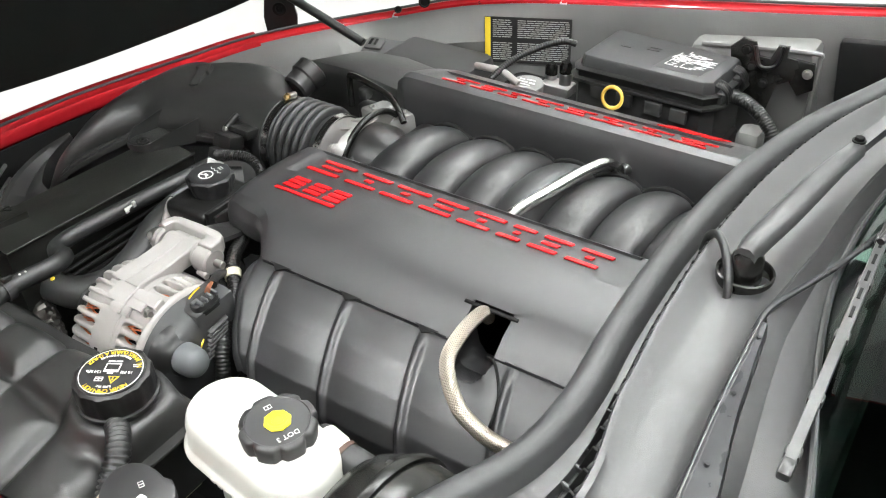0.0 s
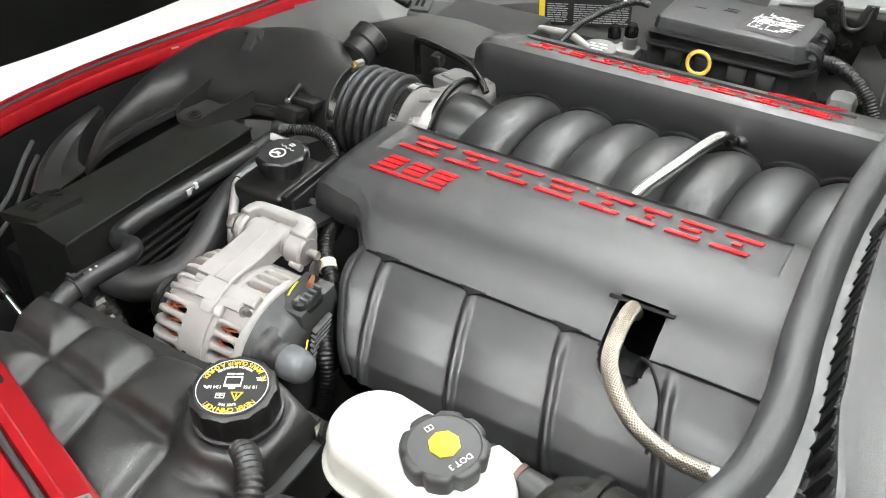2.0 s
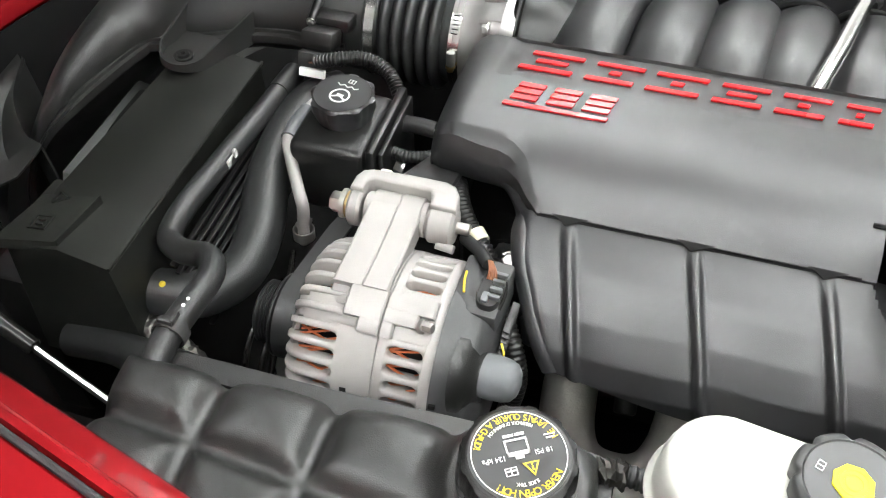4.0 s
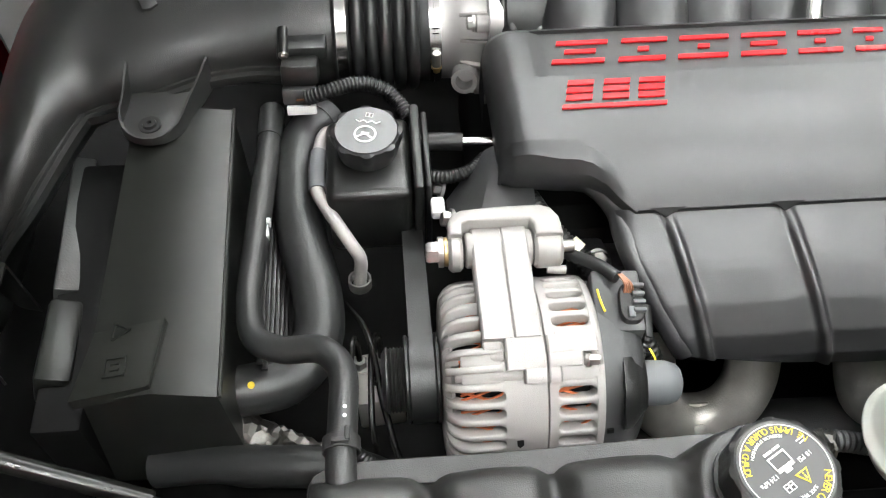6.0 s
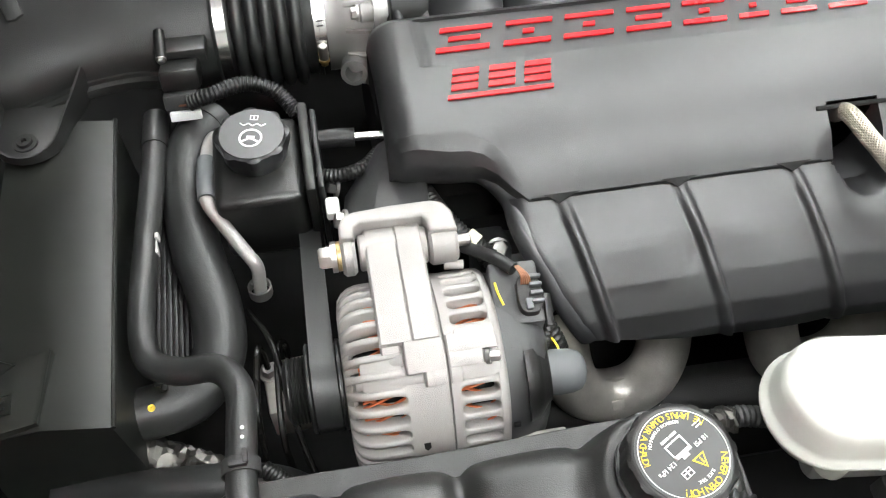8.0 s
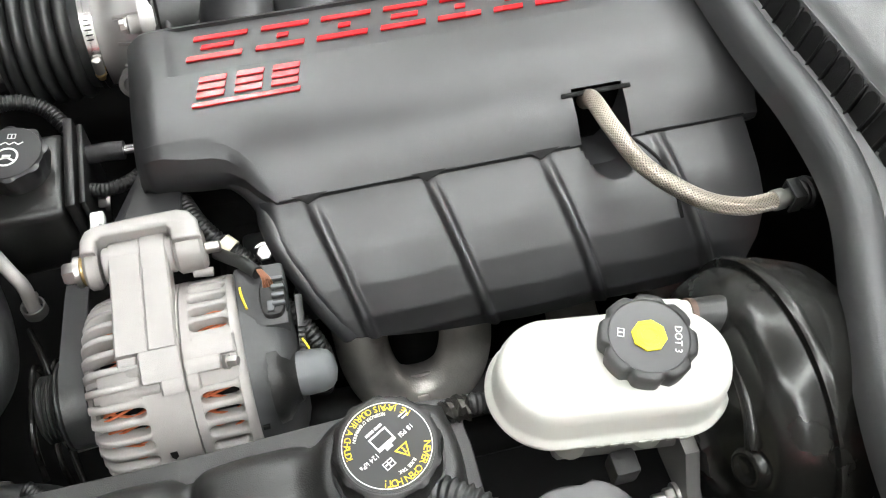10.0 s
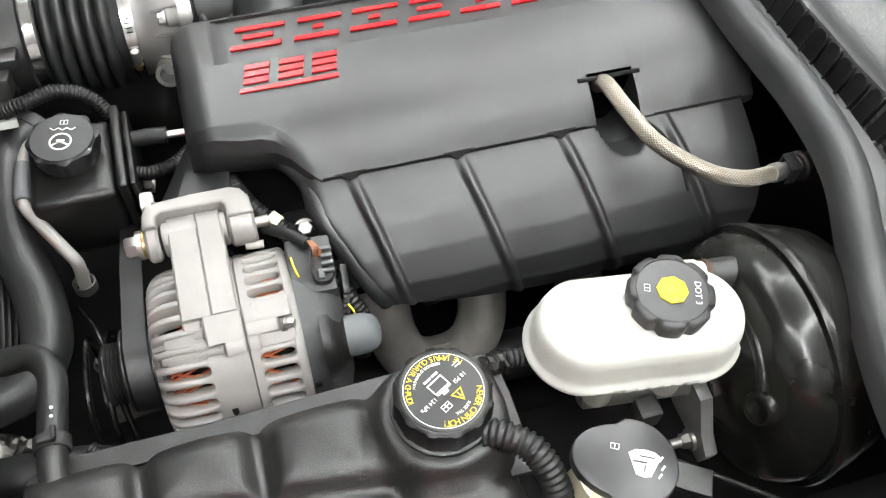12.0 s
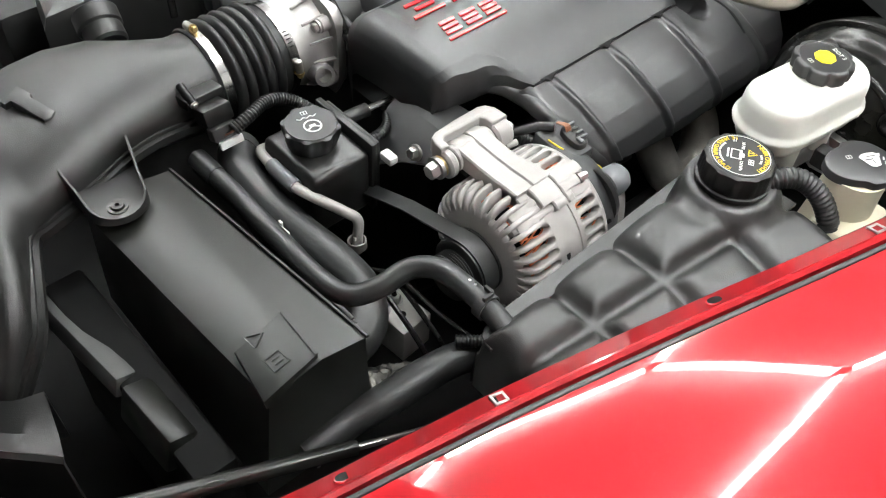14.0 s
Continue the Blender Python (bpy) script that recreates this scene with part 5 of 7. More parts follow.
marked_hose("heater_hose", [(-0.515, -0.10, 0.752), (-0.517, -0.18, 0.758), (-0.522, -0.28, 0.764), (-0.525, -0.36, 0.768), (-0.517, -0.405, 0.772), (-0.490, -0.425, 0.782), (-0.455, -0.435, 0.796), (-0.436, -0.462, 0.806), (-0.435, -0.505, 0.812), (-0.437, -0.545, 0.812), (-0.437, -0.590, 0.796)], 0.0125, "thin black rubber heater hose bending to the coolant tank", ((0.80, (0.2, 0, 1), WHITEINK), (0.82, (0.2, 0, 1), WHITEINK)))
marked_hose("radiator_hose", [(-0.455, -0.10, 0.735), (-0.478, -0.135, 0.742), (-0.487, -0.19, 0.738), (-0.482, -0.26, 0.728), (-0.468, -0.32, 0.712), (-0.468, -0.37, 0.70), (-0.495, -0.407, 0.695), (-0.535, -0.418, 0.695), (-0.60, -0.425, 0.695)], 0.0255, "thick black radiator hose curving beside the fan shroud", ((0.87, (0.3, -0.3, 1), YELLOWINK),))
hose("lower_hose", [(-0.63, -0.470, 0.645), (-0.57, -0.475, 0.66), (-0.53, -0.487, 0.672), (-0.47, -0.495, 0.68), (-0.42, -0.505, 0.675), (-0.38, -0.53, 0.66)], 0.020, RUBBER, "black lower radiator hose near the tank")
for nm, c, d, r in (("spring_clip", (-0.4365, -0.533, 0.8125), (0, 1, -0.02), 0.0138), ("spring_clip", (-0.424, -0.305, 0.703), (0, 0.1, 1), 0.0105)):
    cl = thing(nm, c, "dark spring hose clip", "hose clamp")
    bm = B()
    lathe(bm, Vector(c) - Vector(d).normalized() * 0.006, d, [(0, r), (0, r + 0.0016), (0.012, r + 0.0016), (0.012, r)], 24, hollow=True)
    part("band", bm, ZINC if r < 0.012 else MATT, cl)
    bm = B()
    box(bm, Vector(c) + Vector((0.0, -0.002, r + 0.003)), (0.014, 0.004, 0.006), 0.001)
    box(bm, Vector(c) + Vector((0.006, 0.003, r + 0.004)), (0.004, 0.012, 0.006), 0.001)
    part("ear", bm, ZINC if r < 0.012 else MATT, cl)
pp = thing("steering_pipe", (-0.44, -0.22, 0.74), "bent silver metal pipe with grey rubber sleeve", "pipe")
bm = B()
tube(bm, [(-0.435, -0.150, 0.762), (-0.452, -0.150, 0.766), (-0.459, -0.170, 0.770), (-0.461, -0.200, 0.773), (-0.462, -0.235, 0.773), (-0.452, -0.256, 0.766), (-0.430, -0.290, 0.752), (-0.421, -0.303, 0.742), (-0.423, -0.305, 0.715), (-0.425, -0.306, 0.69)], 0.0068, 14)
part("metal_pipe", bm, ALU, pp)
bm = B()
tube(bm, [(-0.4605, -0.185, 0.7715), (-0.462, -0.21, 0.7735), (-0.4615, -0.236, 0.773)], 0.0092, 14)
part("sleeve", bm, GREYRUB, pp)

bm = B()
box(bm, (-0.522, -0.276, 0.751), (0.006, 0.020, 0.010), 0.0015, Euler((0, 0, 0.1)).to_matrix())
box(bm, (-0.519, -0.268, 0.755), (0.004, 0.006, 0.010), 0.001)
ob = solo("hose_clip", bm, DIAL, "small pale metal clip on the heater hose", "clip")
ob.location = (0, 0, 0)

# fan shroud
OFF = Vector((-0.015, 0.0, -0.012))
sh = thing("fan_shroud", (-0.6, -0.29, 0.60), "black plastic radiator fan shroud with moulded marks", "fan shroud")
bm = B()
TOP = [(-0.662, -0.10, 0.752), (-0.600, -0.10, 0.765), (-0.552, -0.10, 0.757)]
BOT = [(-0.655, -0.46, 0.776), (-0.592, -0.463, 0.792), (-0.538, -0.465, 0.782)]
rows = []
for k in range(9):
    f = k / 8
    rows.append([Vector(a).lerp(Vector(b), f) for a, b in zip([(-0.668, -0.10, 0.6)] + TOP + [(-0.55, -0.10, 0.6)], [(-0.675, -0.46, 0.6)] + BOT + [(-0.53, -0.465, 0.6)])])
vr = strip_sheet(bm, rows)
bm.faces.new(vr[-1])
bm.faces.new(list(reversed(vr[0])))
es = [e for e in bm.edges if e.is_manifold and e.calc_face_angle(0) > 0.25]
bmesh.ops.bevel(bm, geom=es, offset=0.004, segments=2, profile=0.5, affect="EDGES")
part("shell", bm, SHROUDM, sh, "", 30)
bm = B()
tube(bm, [(-0.536, -0.466, 0.7835), (-0.542, -0.30, 0.773), (-0.5495, -0.10, 0.7585)], 0.0022, 6)
part("edge_bead", bm, SHROUDM, sh)
rm = Matrix.Translation((-0.626, -0.415, 0.7855)) @ pose(0.006, 0, 0, -3, -7, 2)
bm = B()
prism(bm, [(-0.044, -0.048), (0.026, -0.044), (0.034, 0.024), (-0.030, 0.020)], -0.008, 0.0055, rm, 0.0015)
part("raised_plate", bm, SHROUDM, sh)
bm = B()
bars(bm, rm @ pose(0.0295, -0.010, 0.0050, 0, 0, -6.5), [(-0.0016, -0.034, 0.0016, 0.034)], 0.0022)
part("plate_edge", bm, SHROUDM, sh)
bm = B()
mk = rm @ Matrix.Translation((0, 0, 0.0050))
bars(bm, mk, [(-0.016, -0.030, -0.014, -0.010), (0.002, -0.030, 0.004, -0.010), (-0.016, -0.030, 0.004, -0.028), (-0.016, -0.012, 0.004, -0.010), (-0.010, -0.024, -0.002, -0.022), (-0.010, -0.018, -0.002, -0.016)], 0.0022)
part("moulded_mark", bm, SHROUDM, sh)
bm = B()
for a, b in (((-0.012, 0.008), (-0.012, 0.026)), ((-0.012, 0.026), (0.004, 0.017)), ((0.004, 0.017), (-0.012, 0.008))):
    va, vb = Vector(a), Vector(b)
    c = (va + vb) / 2
    bars(bm, mk @ pose(c.x, c.y, 0, 0, 0, math.degrees(math.atan2((vb - va).y, (vb - va).x))), [(-(vb - va).length / 2, -0.0009, (vb - va).length / 2, 0.0009)], 0.0022)
part("moulded_mark", bm, SHROUDM, sh)
rd = thing("radiator", (-0.72, -0.25, 0.5), "radiator side tank and finned core behind the shroud", "radiator")
bm = B()
box(bm, (-0.715, -0.27, 0.55), (0.05, 0.34, 0.26), 0.006)
part("core", bm, DARK, rd)
bm = B()
box(bm, (-0.739, -0.182, 0.665), (0.026, 0.20, 0.03), 0.004, Euler((radians(-4), 0.3, 0.05)).to_matrix())
part("side_strip", bm, DUSTY, rd, "dusty grey plastic strip")
bm = B()
box(bm, (-0.730, -0.342, 0.665), (0.036, 0.10, 0.05), 0.006, Euler((radians(-4), 0.3, 0.0)).to_matrix())
part("corner_piece", bm, SHROUDM, rd)
for k in range(9):
    bm = B()
    box(bm, (-0.512 + 0.003 * k, -0.30, 0.735 - 0.011 * k), (0.006, 0.22, 0.0035), 0.0008)
    part("fin_bar", bm, PLASTIC, rd)
OFF = Vector((0, 0, 0))
gs = thing("gas_strut", (-0.50, -0.552, 0.653), "black gas strut with steel rod beside the front fender", "strut")
bm = B()
cyl(bm, (-0.98, -0.451, 0.859), (-0.617, -0.5275, 0.7033), 0.0088, 18, 0.002)
part("cylinder", bm, GLOSSBLACK, gs)
bm = B()
cyl(bm, (-0.617, -0.5275, 0.7033), (-0.50, -0.552, 0.653), 0.0042, 12)
part("rod", bm, STEEL, gs)

# ---- alternator ----
OFF = Vector((0, 0, 0))
AY, AZ, AR = -0.438, 0.728, 0.0872
AC = Vector((0, AY, AZ))
NFIN = 35
alt = thing("alternator", (-0.285, AY, AZ - AR), "cast aluminium alternator with slotted case and copper windings", "alternator")


def on_case(x, deg, r):
    """A point about the alternator's axis; deg from straight up towards the fender."""
    return Vector((x, AY - r * math.sin(radians(deg)), AZ + r * math.cos(radians(deg))))


bm = B()
lathe(bm, (-0.346, AY, AZ), (1, 0, 0), [(0, 0.03), (0.0, 0.060), (0.030, 0.066), (0.112, 0.066), (0.116, 0.03)], 36)
part("rotor_core", bm, DARK, alt)
rw = random.Random(11)
for xa, xb in ((-0.346, -0.309), (-0.269, -0.233)):
    bm = B()
    for k in range(110):
        a = 360 * k / 110 + rw.uniform(-1, 1)
        tw, r0 = rw.choice((-9, 9, 7, -6)), 0.0735 + rw.uniform(-0.0025, 0.0025)
        pts = [on_case(xa + (xb - xa) * f, a + tw * (f - 0.5), r0 + 0.0035 * math.sin(math.pi * f)) for f in (0, 0.33, 0.67, 1)]
        tube(bm, pts, 0.0012, 5, 1)
    tagged(part("winding", bm, COPPER, alt, "copper wire winding"), kind="stuff")
bm = B()
lathe(bm, (0, AY, AZ), (1, 0, 0), [(-0.3095, 0.068), (-0.3095, AR - 0.001), (-0.309, AR), (-0.2745, AR + 0.0003), (-0.2738, AR - 0.0006), (-0.2738, 0.068)], 84, hollow=True)
part("front_case", bm, ALU, alt, "", 25)
bm = B()
lathe(bm, (0, AY, AZ), (1, 0, 0), [(-0.2732, 0.068), (-0.2732, AR - 0.0003), (-0.2725, AR + 0.0006), (-0.2655, AR + 0.0004), (-0.265, AR - 0.001), (-0.265, 0.068)], 84, hollow=True)
part("rear_case", bm, ALU, alt, "", 25)
bm = B()
lathe(bm, (-0.359, AY, AZ), (1, 0, 0), [(0, 0.035), (0.0, 0.061), (0.002, 0.066), (0.006, 0.070), (0.009, 0.067), (0.009, 0.035)], 60)
part("front_ring", bm, ALU, alt)
bm = B()
lathe(bm, (-0.233, AY, AZ), (1, 0, 0), [(0, 0.070), (0.0, AR - 0.001), (0.001, AR), (0.005, AR - 0.0006), (0.0080, AR - 0.003), (0.0090, AR - 0.006), (0.0090, 0.05)], 72)
part("rear_ring", bm, ALU, alt)


def shared(name, me, material, m, parent):
    ob = new(name, me)
    ob.parent = parent
    ob.matrix_parent_inverse = BASES[parent.name].inverted()
    ob.matrix_basis = m
    return ob


def fin_mesh(stations):
    """A cooling fin: x, outer radius, inner radius and half width at each station, with a softened crest."""
    bm = B()
    rings = []
    for x, ro, ri, w in stations:
        rings.append([Vector((x, -w, ri)), Vector((x, -w, ro - 0.0016)), Vector((x, -w * 0.72, ro - 0.0003)), Vector((x, 0, ro)), Vector((x, w * 0.72, ro - 0.0003)), Vector((x, w, ro - 0.0016)), Vector((x, w, ri))])
    loft(bm, rings)
    bmesh.ops.recalc_face_normals(bm, faces=bm.faces)
    me = bpy.data.meshes.new("fin")
    bm.to_mesh(me)
    bm.free()
    me.materials.append(ALU)
    me.shade_smooth()
    me.set_sharp_from_angle(angle=radians(50))
    return me


W0, WF = 0.0030, 0.0080
front_fin = fin_mesh([(-0.3585, 0.0660, 0.050, W0), (-0.3570, 0.0745, 0.054, W0), (-0.3525, 0.0808, 0.062, W0), (-0.3465, 0.0848, 0.068, W0), (-0.3395, 0.0867, 0.071, W0), (-0.333, AR, 0.072, W0), (-0.320, AR, 0.072, W0), (-0.315, AR, 0.073, W0 * 1.08), (-0.312, AR, 0.074, W0 * 1.35), (-0.3103, AR, 0.074, W0 * 1.75), (-0.3090, AR, 0.074, WF)])
rear_fin = fin_mesh([(-0.2656, AR, 0.074, WF), (-0.2643, AR, 0.074, W0 * 1.75), (-0.2626, AR, 0.073, W0 * 1.3), (-0.2600, AR, 0.072, W0), (-0.2380, AR, 0.072, W0), (-0.2356, AR, 0.072, W0 * 1.3), (-0.2340, AR, 0.073, W0 * 1.75), (-0.2326, AR, 0.074, WF)])
for me in (front_fin, rear_fin):
    for k in range(NFIN):
        shared("fin", me, ALU, Matrix.Translation(AC) @ pose(0, 0, 0, 40 + (k + 0.5) * 360 / NFIN), alt)


def case_pad(name, x0, x1, a0, a1, r0, r1, taper=0.0, edge=0.0016):
    """A raised pad on the case, from angle a0 to a1; taper lowers its front end."""
    bm = B()
    n = max(3, int(abs(a1 - a0) / 4))
    rows = []
    for k in range(n + 1):
        a = a0 + (a1 - a0) * k / n
        dr = 0.0012 if k in (0, n) else 0.0
        rows.append([on_case(x, a, r - (dr if r > r0 else 0)) for x, r in ((x0, r0 - taper), (x0, r1 - edge - taper), (x0 + edge, r1 - taper), (x1 - edge, r1), (x1, r1 - edge), (x1, r0))])
    loft(bm, rows)
    part(name, bm, ALU, alt, "", 40)


# closed wall below the block, the block, its lugs and the rails beside it
case_pad("case_wall", -0.345, -0.3095, 12, 33.5, 0.070, 0.0868, 0.004)
case_pad("case_wall", -0.3262, -0.3095, -8, 14, 0.070, 0.0895)
case_pad("case_wall", -0.2655, -0.229, 4, 33, 0.070, 0.0880)
case_pad("case_block", -0.3080, -0.2741, 9.2, 26, 0.072, 0.0952)
case_pad("case_block", -0.2731, -0.2300, 9.0, 18.5, 0.072, 0.0956)
case_pad("case_block", -0.2731, -0.2430, 17.8, 25.5, 0.072, 0.0954)
case_pad("case_lug", -0.2935, -0.2741, 25.4, 33.5, 0.072, 0.0950)
case_pad("case_lug", -0.2731, -0.2620, 25, 33.5, 0.072, 0.0946)
case_pad("case_rail", -0.357, -0.308, 15.5, 20.5, 0.072, 0.0905, 0.021)
case_pad("case_rail", -0.350, -0.293, 26.5, 31.5, 0.072, 0.0915, 0.012)
# the arm runs level from the ear to the block
for x0, x1, dz in ((-0.3262, -0.2985, 0.0), (-0.2992, -0.2755, 0.0011)):
    bm = B()
    rows = []
    for y, z in ((-0.336, 0.8185), (-0.342, 0.8225), (-0.352, 0.8240), (-0.372, 0.8222), (-0.395, 0.8208), (-0.418, 0.8206), (-0.436, 0.8216), (-0.4535, 0.8212)):
        low = 0.800 if y > -0.40 else 0.80
        rows.append([Vector((x0, y, low)), Vector((x0, y, z + dz - 0.002)), Vector((x0 + 0.0018, y, z + dz)), Vector((x1 - 0.0018, y, z + dz)), Vector((x1, y, z + dz - 0.002)), Vector((x1, y, low))])
    loft(bm, rows)
    part("mount_arm", bm, ALU, alt, "", 40)
bm = B()
hexbolt(bm, on_case(-0.2405, 22.8, 0.0895), (1, -0.25, 0.3), 0.0048, 0.012)
part("case_bolt", bm, ZINC, alt)
bm = B()
m_ = Matrix.Translation(on_case(-0.297, 71, AR - 0.001)) @ pose(0, 0, 0, 71)
prism(bm, [(-0.0035, 0.0045), (0.0022, 0.0048), (0.0026, -0.001), (-0.0005, -0.0045), (-0.0030, -0.0015)], 0, 0.0016, m_)
part("drain_notch", bm, DARK, alt)
bm = B()
cyl(bm, (-0.3315, -0.3530, 0.8075), (-0.2705, -0.3530, 0.8075), 0.0165, 28, 0.0015)
part("ear", bm, ALU, alt)
bm = B()
tube(bm, [(-0.258, -0.372, 0.799), (-0.241, -0.374, 0.7985)], 0.0042, 12)
part("bolt_stub", bm, ALU, alt)
# rear cover with its terminal tower
bm = B()
lathe(bm, (-0.226, AY, AZ), (1, 0, 0), [(0, 0.0820), (0.004, 0.0815), (0.018, 0.0795), (0.030, 0.0760), (0.037, 0.0700), (0.042, 0.0600), (0.045, 0.05), (0.046, 0.02)], 56)
part("rear_cover", bm, SEALM, alt, "black plastic rear cover")
bm = B()
box(bm, (-0.2030, -0.4140, 0.7880), (0.043, 0.060, 0.044), 0.003, Euler((radians(5), 0, radians(-3))).to_matrix())
part("terminal_tower", bm, SEALM, alt)
bm = B()
m_ = Matrix.Translation((-0.2185, -0.4165, 0.8100)) @ pose(0, 0, 0, 5)
tube(bm, [m_ @ Vector(p) for p in ((-0.0012, 0.0115, 0.0005), (-0.0008, 0.004, 0.0008), (0.0006, -0.004, 0.0008), (0.0022, -0.0105, 0.0005))], 0.0011, 6)
part("paint_mark", bm, YELLOWINK, alt, "yellow paint mark")
plug = B()
cm = Matrix.Translation((-0.1935, -0.4225, 0.813)) @ pose(0, 0, 0, 6, 0, -4)
prism(plug, oval(0.0105, 0.0185, 3.0, 32), -0.008, 0.005, cm, 0.0016)
pl = part("connector", plug, MATT, alt)
bm = B()
prism(bm, oval(0.0125, 0.0205, 3.0, 32), -0.010, -0.004, cm, 0.001)
part("connector_well", bm, DARK, pl)
for k in range(4):
    bm = B()
    box(bm, cm @ Vector((0.0055, 0.014 - 0.0078 * k, 0.007)), (0.011, 0.0034, 0.006), 0.001, cm.to_3x3())
    part("latch_rib", bm, GREYRUB, pl)
bm = B()
box(bm, cm @ Vector((-0.0015, -0.011, 0.006)), (0.006, 0.010, 0.005), 0.0012, cm.to_3x3())
part("latch_tab", bm, GREYRUB, pl)
bm = B()
for k in range(5):
    tube(bm, [cm @ Vector((-0.006 + 0.002 * k, 0.008, 0.005)), cm @ Vector((-0.006 + 0.0015 * k, 0.014, 0.0105)), cm @ Vector((-0.010 + 0.0008 * k, 0.024, 0.009))], 0.0009, 6)
part("wire_ends", bm, ORANGE, pl, "bare copper-coloured wires")
bm = B()
lathe(bm, (-0.204, -0.474, 0.762), (1, -0.08, 0.10), [(0, 0.040), (0.008, 0.0375), (0.014, 0.030), (0.018, 0.0245), (0.021, 0.0225)], 32)
part("boot_collar", bm, PLASTIC, alt)
bm = B()
lathe(bm, (-0.188, -0.4755, 0.766), (1, -0.10, 0.10), [(0, 0.0195), (0.012, 0.0200), (0.024, 0.0190), (0.031, 0.0165), (0.035, 0.0115), (0.037, 0.004)], 28)
part("terminal_boot", bm, GREYRUB, alt, "grey rubber terminal boot")
for k in range(7):
    bm = B()
    box(bm, (-0.1735 - 0.0006 * k, -0.425 - 0.0015 * k, 0.786 - 0.0065 * k), (0.007, 0.030, 0.0024), 0.0006, Euler((0.25, 0.35, 0)).to_matrix())
    part("vent_rib", bm, PLASTIC, alt)
bm = B()
tube(bm, [on_case(-0.176, 12, 0.052), on_case(-0.172, 22, 0.051), on_case(-0.172, 31, 0.050)], 0.0010, 6)
part("paint_mark", bm, YELLOWINK, alt, "thin yellow paint mark")
bm = B()
box(bm, on_case(-0.2195, 68.5, 0.0815), (0.006, 0.004, 0.0045), 0.0005, Euler((radians(68), 0, 0)).to_matrix())
part("vent_hole", bm, DARK, alt)
bm = B()
box(bm, on_case(-0.199, 88, 0.083), (0.05, 0.014, 0.012), 0.003)
cyl(bm, on_case(-0.185, 86, 0.086), on_case(-0.168, 86, 0.086), 0.007, 14, 0.001)
part("lower_lug", bm, ALU, alt)
# pulley and belt
pu = thing("belt_pulley", (-0.375, AY, 0.69), "black grooved drive belt pulley", "pulley")
bm = B()
lathe(bm, (-0.392, AY, AZ), (1, 0, 0), [(0, 0.02), (0, 0.0390), (0.001, 0.0405), (0.003, 0.0405), (0.0045, 0.0375), (0.027, 0.0375), (0.0285, 0.0415), (0.031, 0.0415), (0.032, 0.040), (0.032, 0.02)], 48)
part("belt_drum", bm, PLASTIC, pu)
bm = B()
lathe(bm, (-0.413, AY, AZ), (1, 0, 0), [(0, 0.010), (0, 0.0245), (0.002, 0.0275), (0.004, 0.0305)] + [p for k in range(5) for p in ((0.0055 + k * 0.0032, 0.0305), (0.0071 + k * 0.0032, 0.0285))] + [(0.0215, 0.0305), (0.0215, 0.02)], 40)
part("grooved_wheel", bm, PLASTIC, pu)
belt = B()
path = [Vector((-0.376, AY + 0.0392 * math.cos(radians(a)), AZ + 0.0392 * math.sin(radians(a)))) for a in range(270, 60, -15)] + [Vector((-0.376, -0.33, 0.740)), Vector((-0.376, -0.24, 0.705)), Vector((-0.376, -0.16, 0.67))]
rows = []
for i, p in enumerate(path):
    d = (path[min(i + 1, len(path) - 1)] - path[max(i - 1, 0)]).normalized()
    nn = d.cross(Vector((1, 0, 0)))
    prof_b = [(-1, -0.0018), (1, -0.0018), (1, 0.0012)] + [(1 - 2 * k / 12, 0.0012 if k % 2 else 0.0022) for k in range(1, 12)] + [(-1, 0.0012)]
    rows.append([p + Vector((sx * 0.0108, 0, 0)) + nn * k for sx, k in prof_b])
loft(belt, rows)
solo("drive_belt", belt, RUBBER, "black ribbed drive belt over the pulley", "belt")

# alternator bracket: a cast bar with an ear at each end
br = thing("alternator_bracket", (-0.285, -0.33, 0.80), "cast aluminium bracket bolted through the alternator ear", "bracket")
bm = B()
out = [(-0.3470, -0.352), (-0.3465, -0.338), (-0.342, -0.3285), (-0.333, -0.3245), (-0.300, -0.3225), (-0.262, -0.3225), (-0.252, -0.3265), (-0.2455, -0.337), (-0.2440, -0.356), (-0.2690, -0.356), (-0.2695, -0.344), (-0.273, -0.3385), (-0.328, -0.3370), (-0.3335, -0.341), (-0.3345, -0.352)]
prism(bm, out, 0.812, 0.8325, None, 0.0030)
part("casting", bm, ALU, br, "", 45)
for xa, xb, rr_ in ((-0.3470, -0.3340, 0.0185), (-0.2700, -0.2440, 0.0190)):
    bm = B()
    cyl(bm, (xa, -0.3545, 0.8085), (xb, -0.3545, 0.8085), rr_, 28, 0.003)
    part("ear", bm, ALU, br)
bm = B()
cyl(bm, (-0.351, -0.353, 0.8075), (-0.3465, -0.353, 0.8075), 0.0135, 24, 0.0008)
part("washer", bm, mat_brass, br)
bm = B()
hexbolt(bm, (-0.351, -0.353, 0.8075), (-1, 0, 0), 0.0105, 0.016)
part("bolt_head", bm, ZINC, br)
bm = B()
cyl(bm, (-0.246, -0.353, 0.8065), (-0.231, -0.353, 0.8065), 0.0056, 16, 0.001)
part("bolt_end", bm, ZINC, br)
bm = B()
strip_sheet(bm, [[Vector(p) for p in r] for r in (((-0.345, -0.330, 0.79), (-0.315, -0.324, 0.818), (-0.262, -0.320, 0.818)), ((-0.340, -0.27, 0.75), (-0.300, -0.262, 0.800), (-0.258, -0.262, 0.806)), ((-0.335, -0.20, 0.69), (-0.295, -0.195, 0.765), (-0.255, -0.195, 0.79)))])
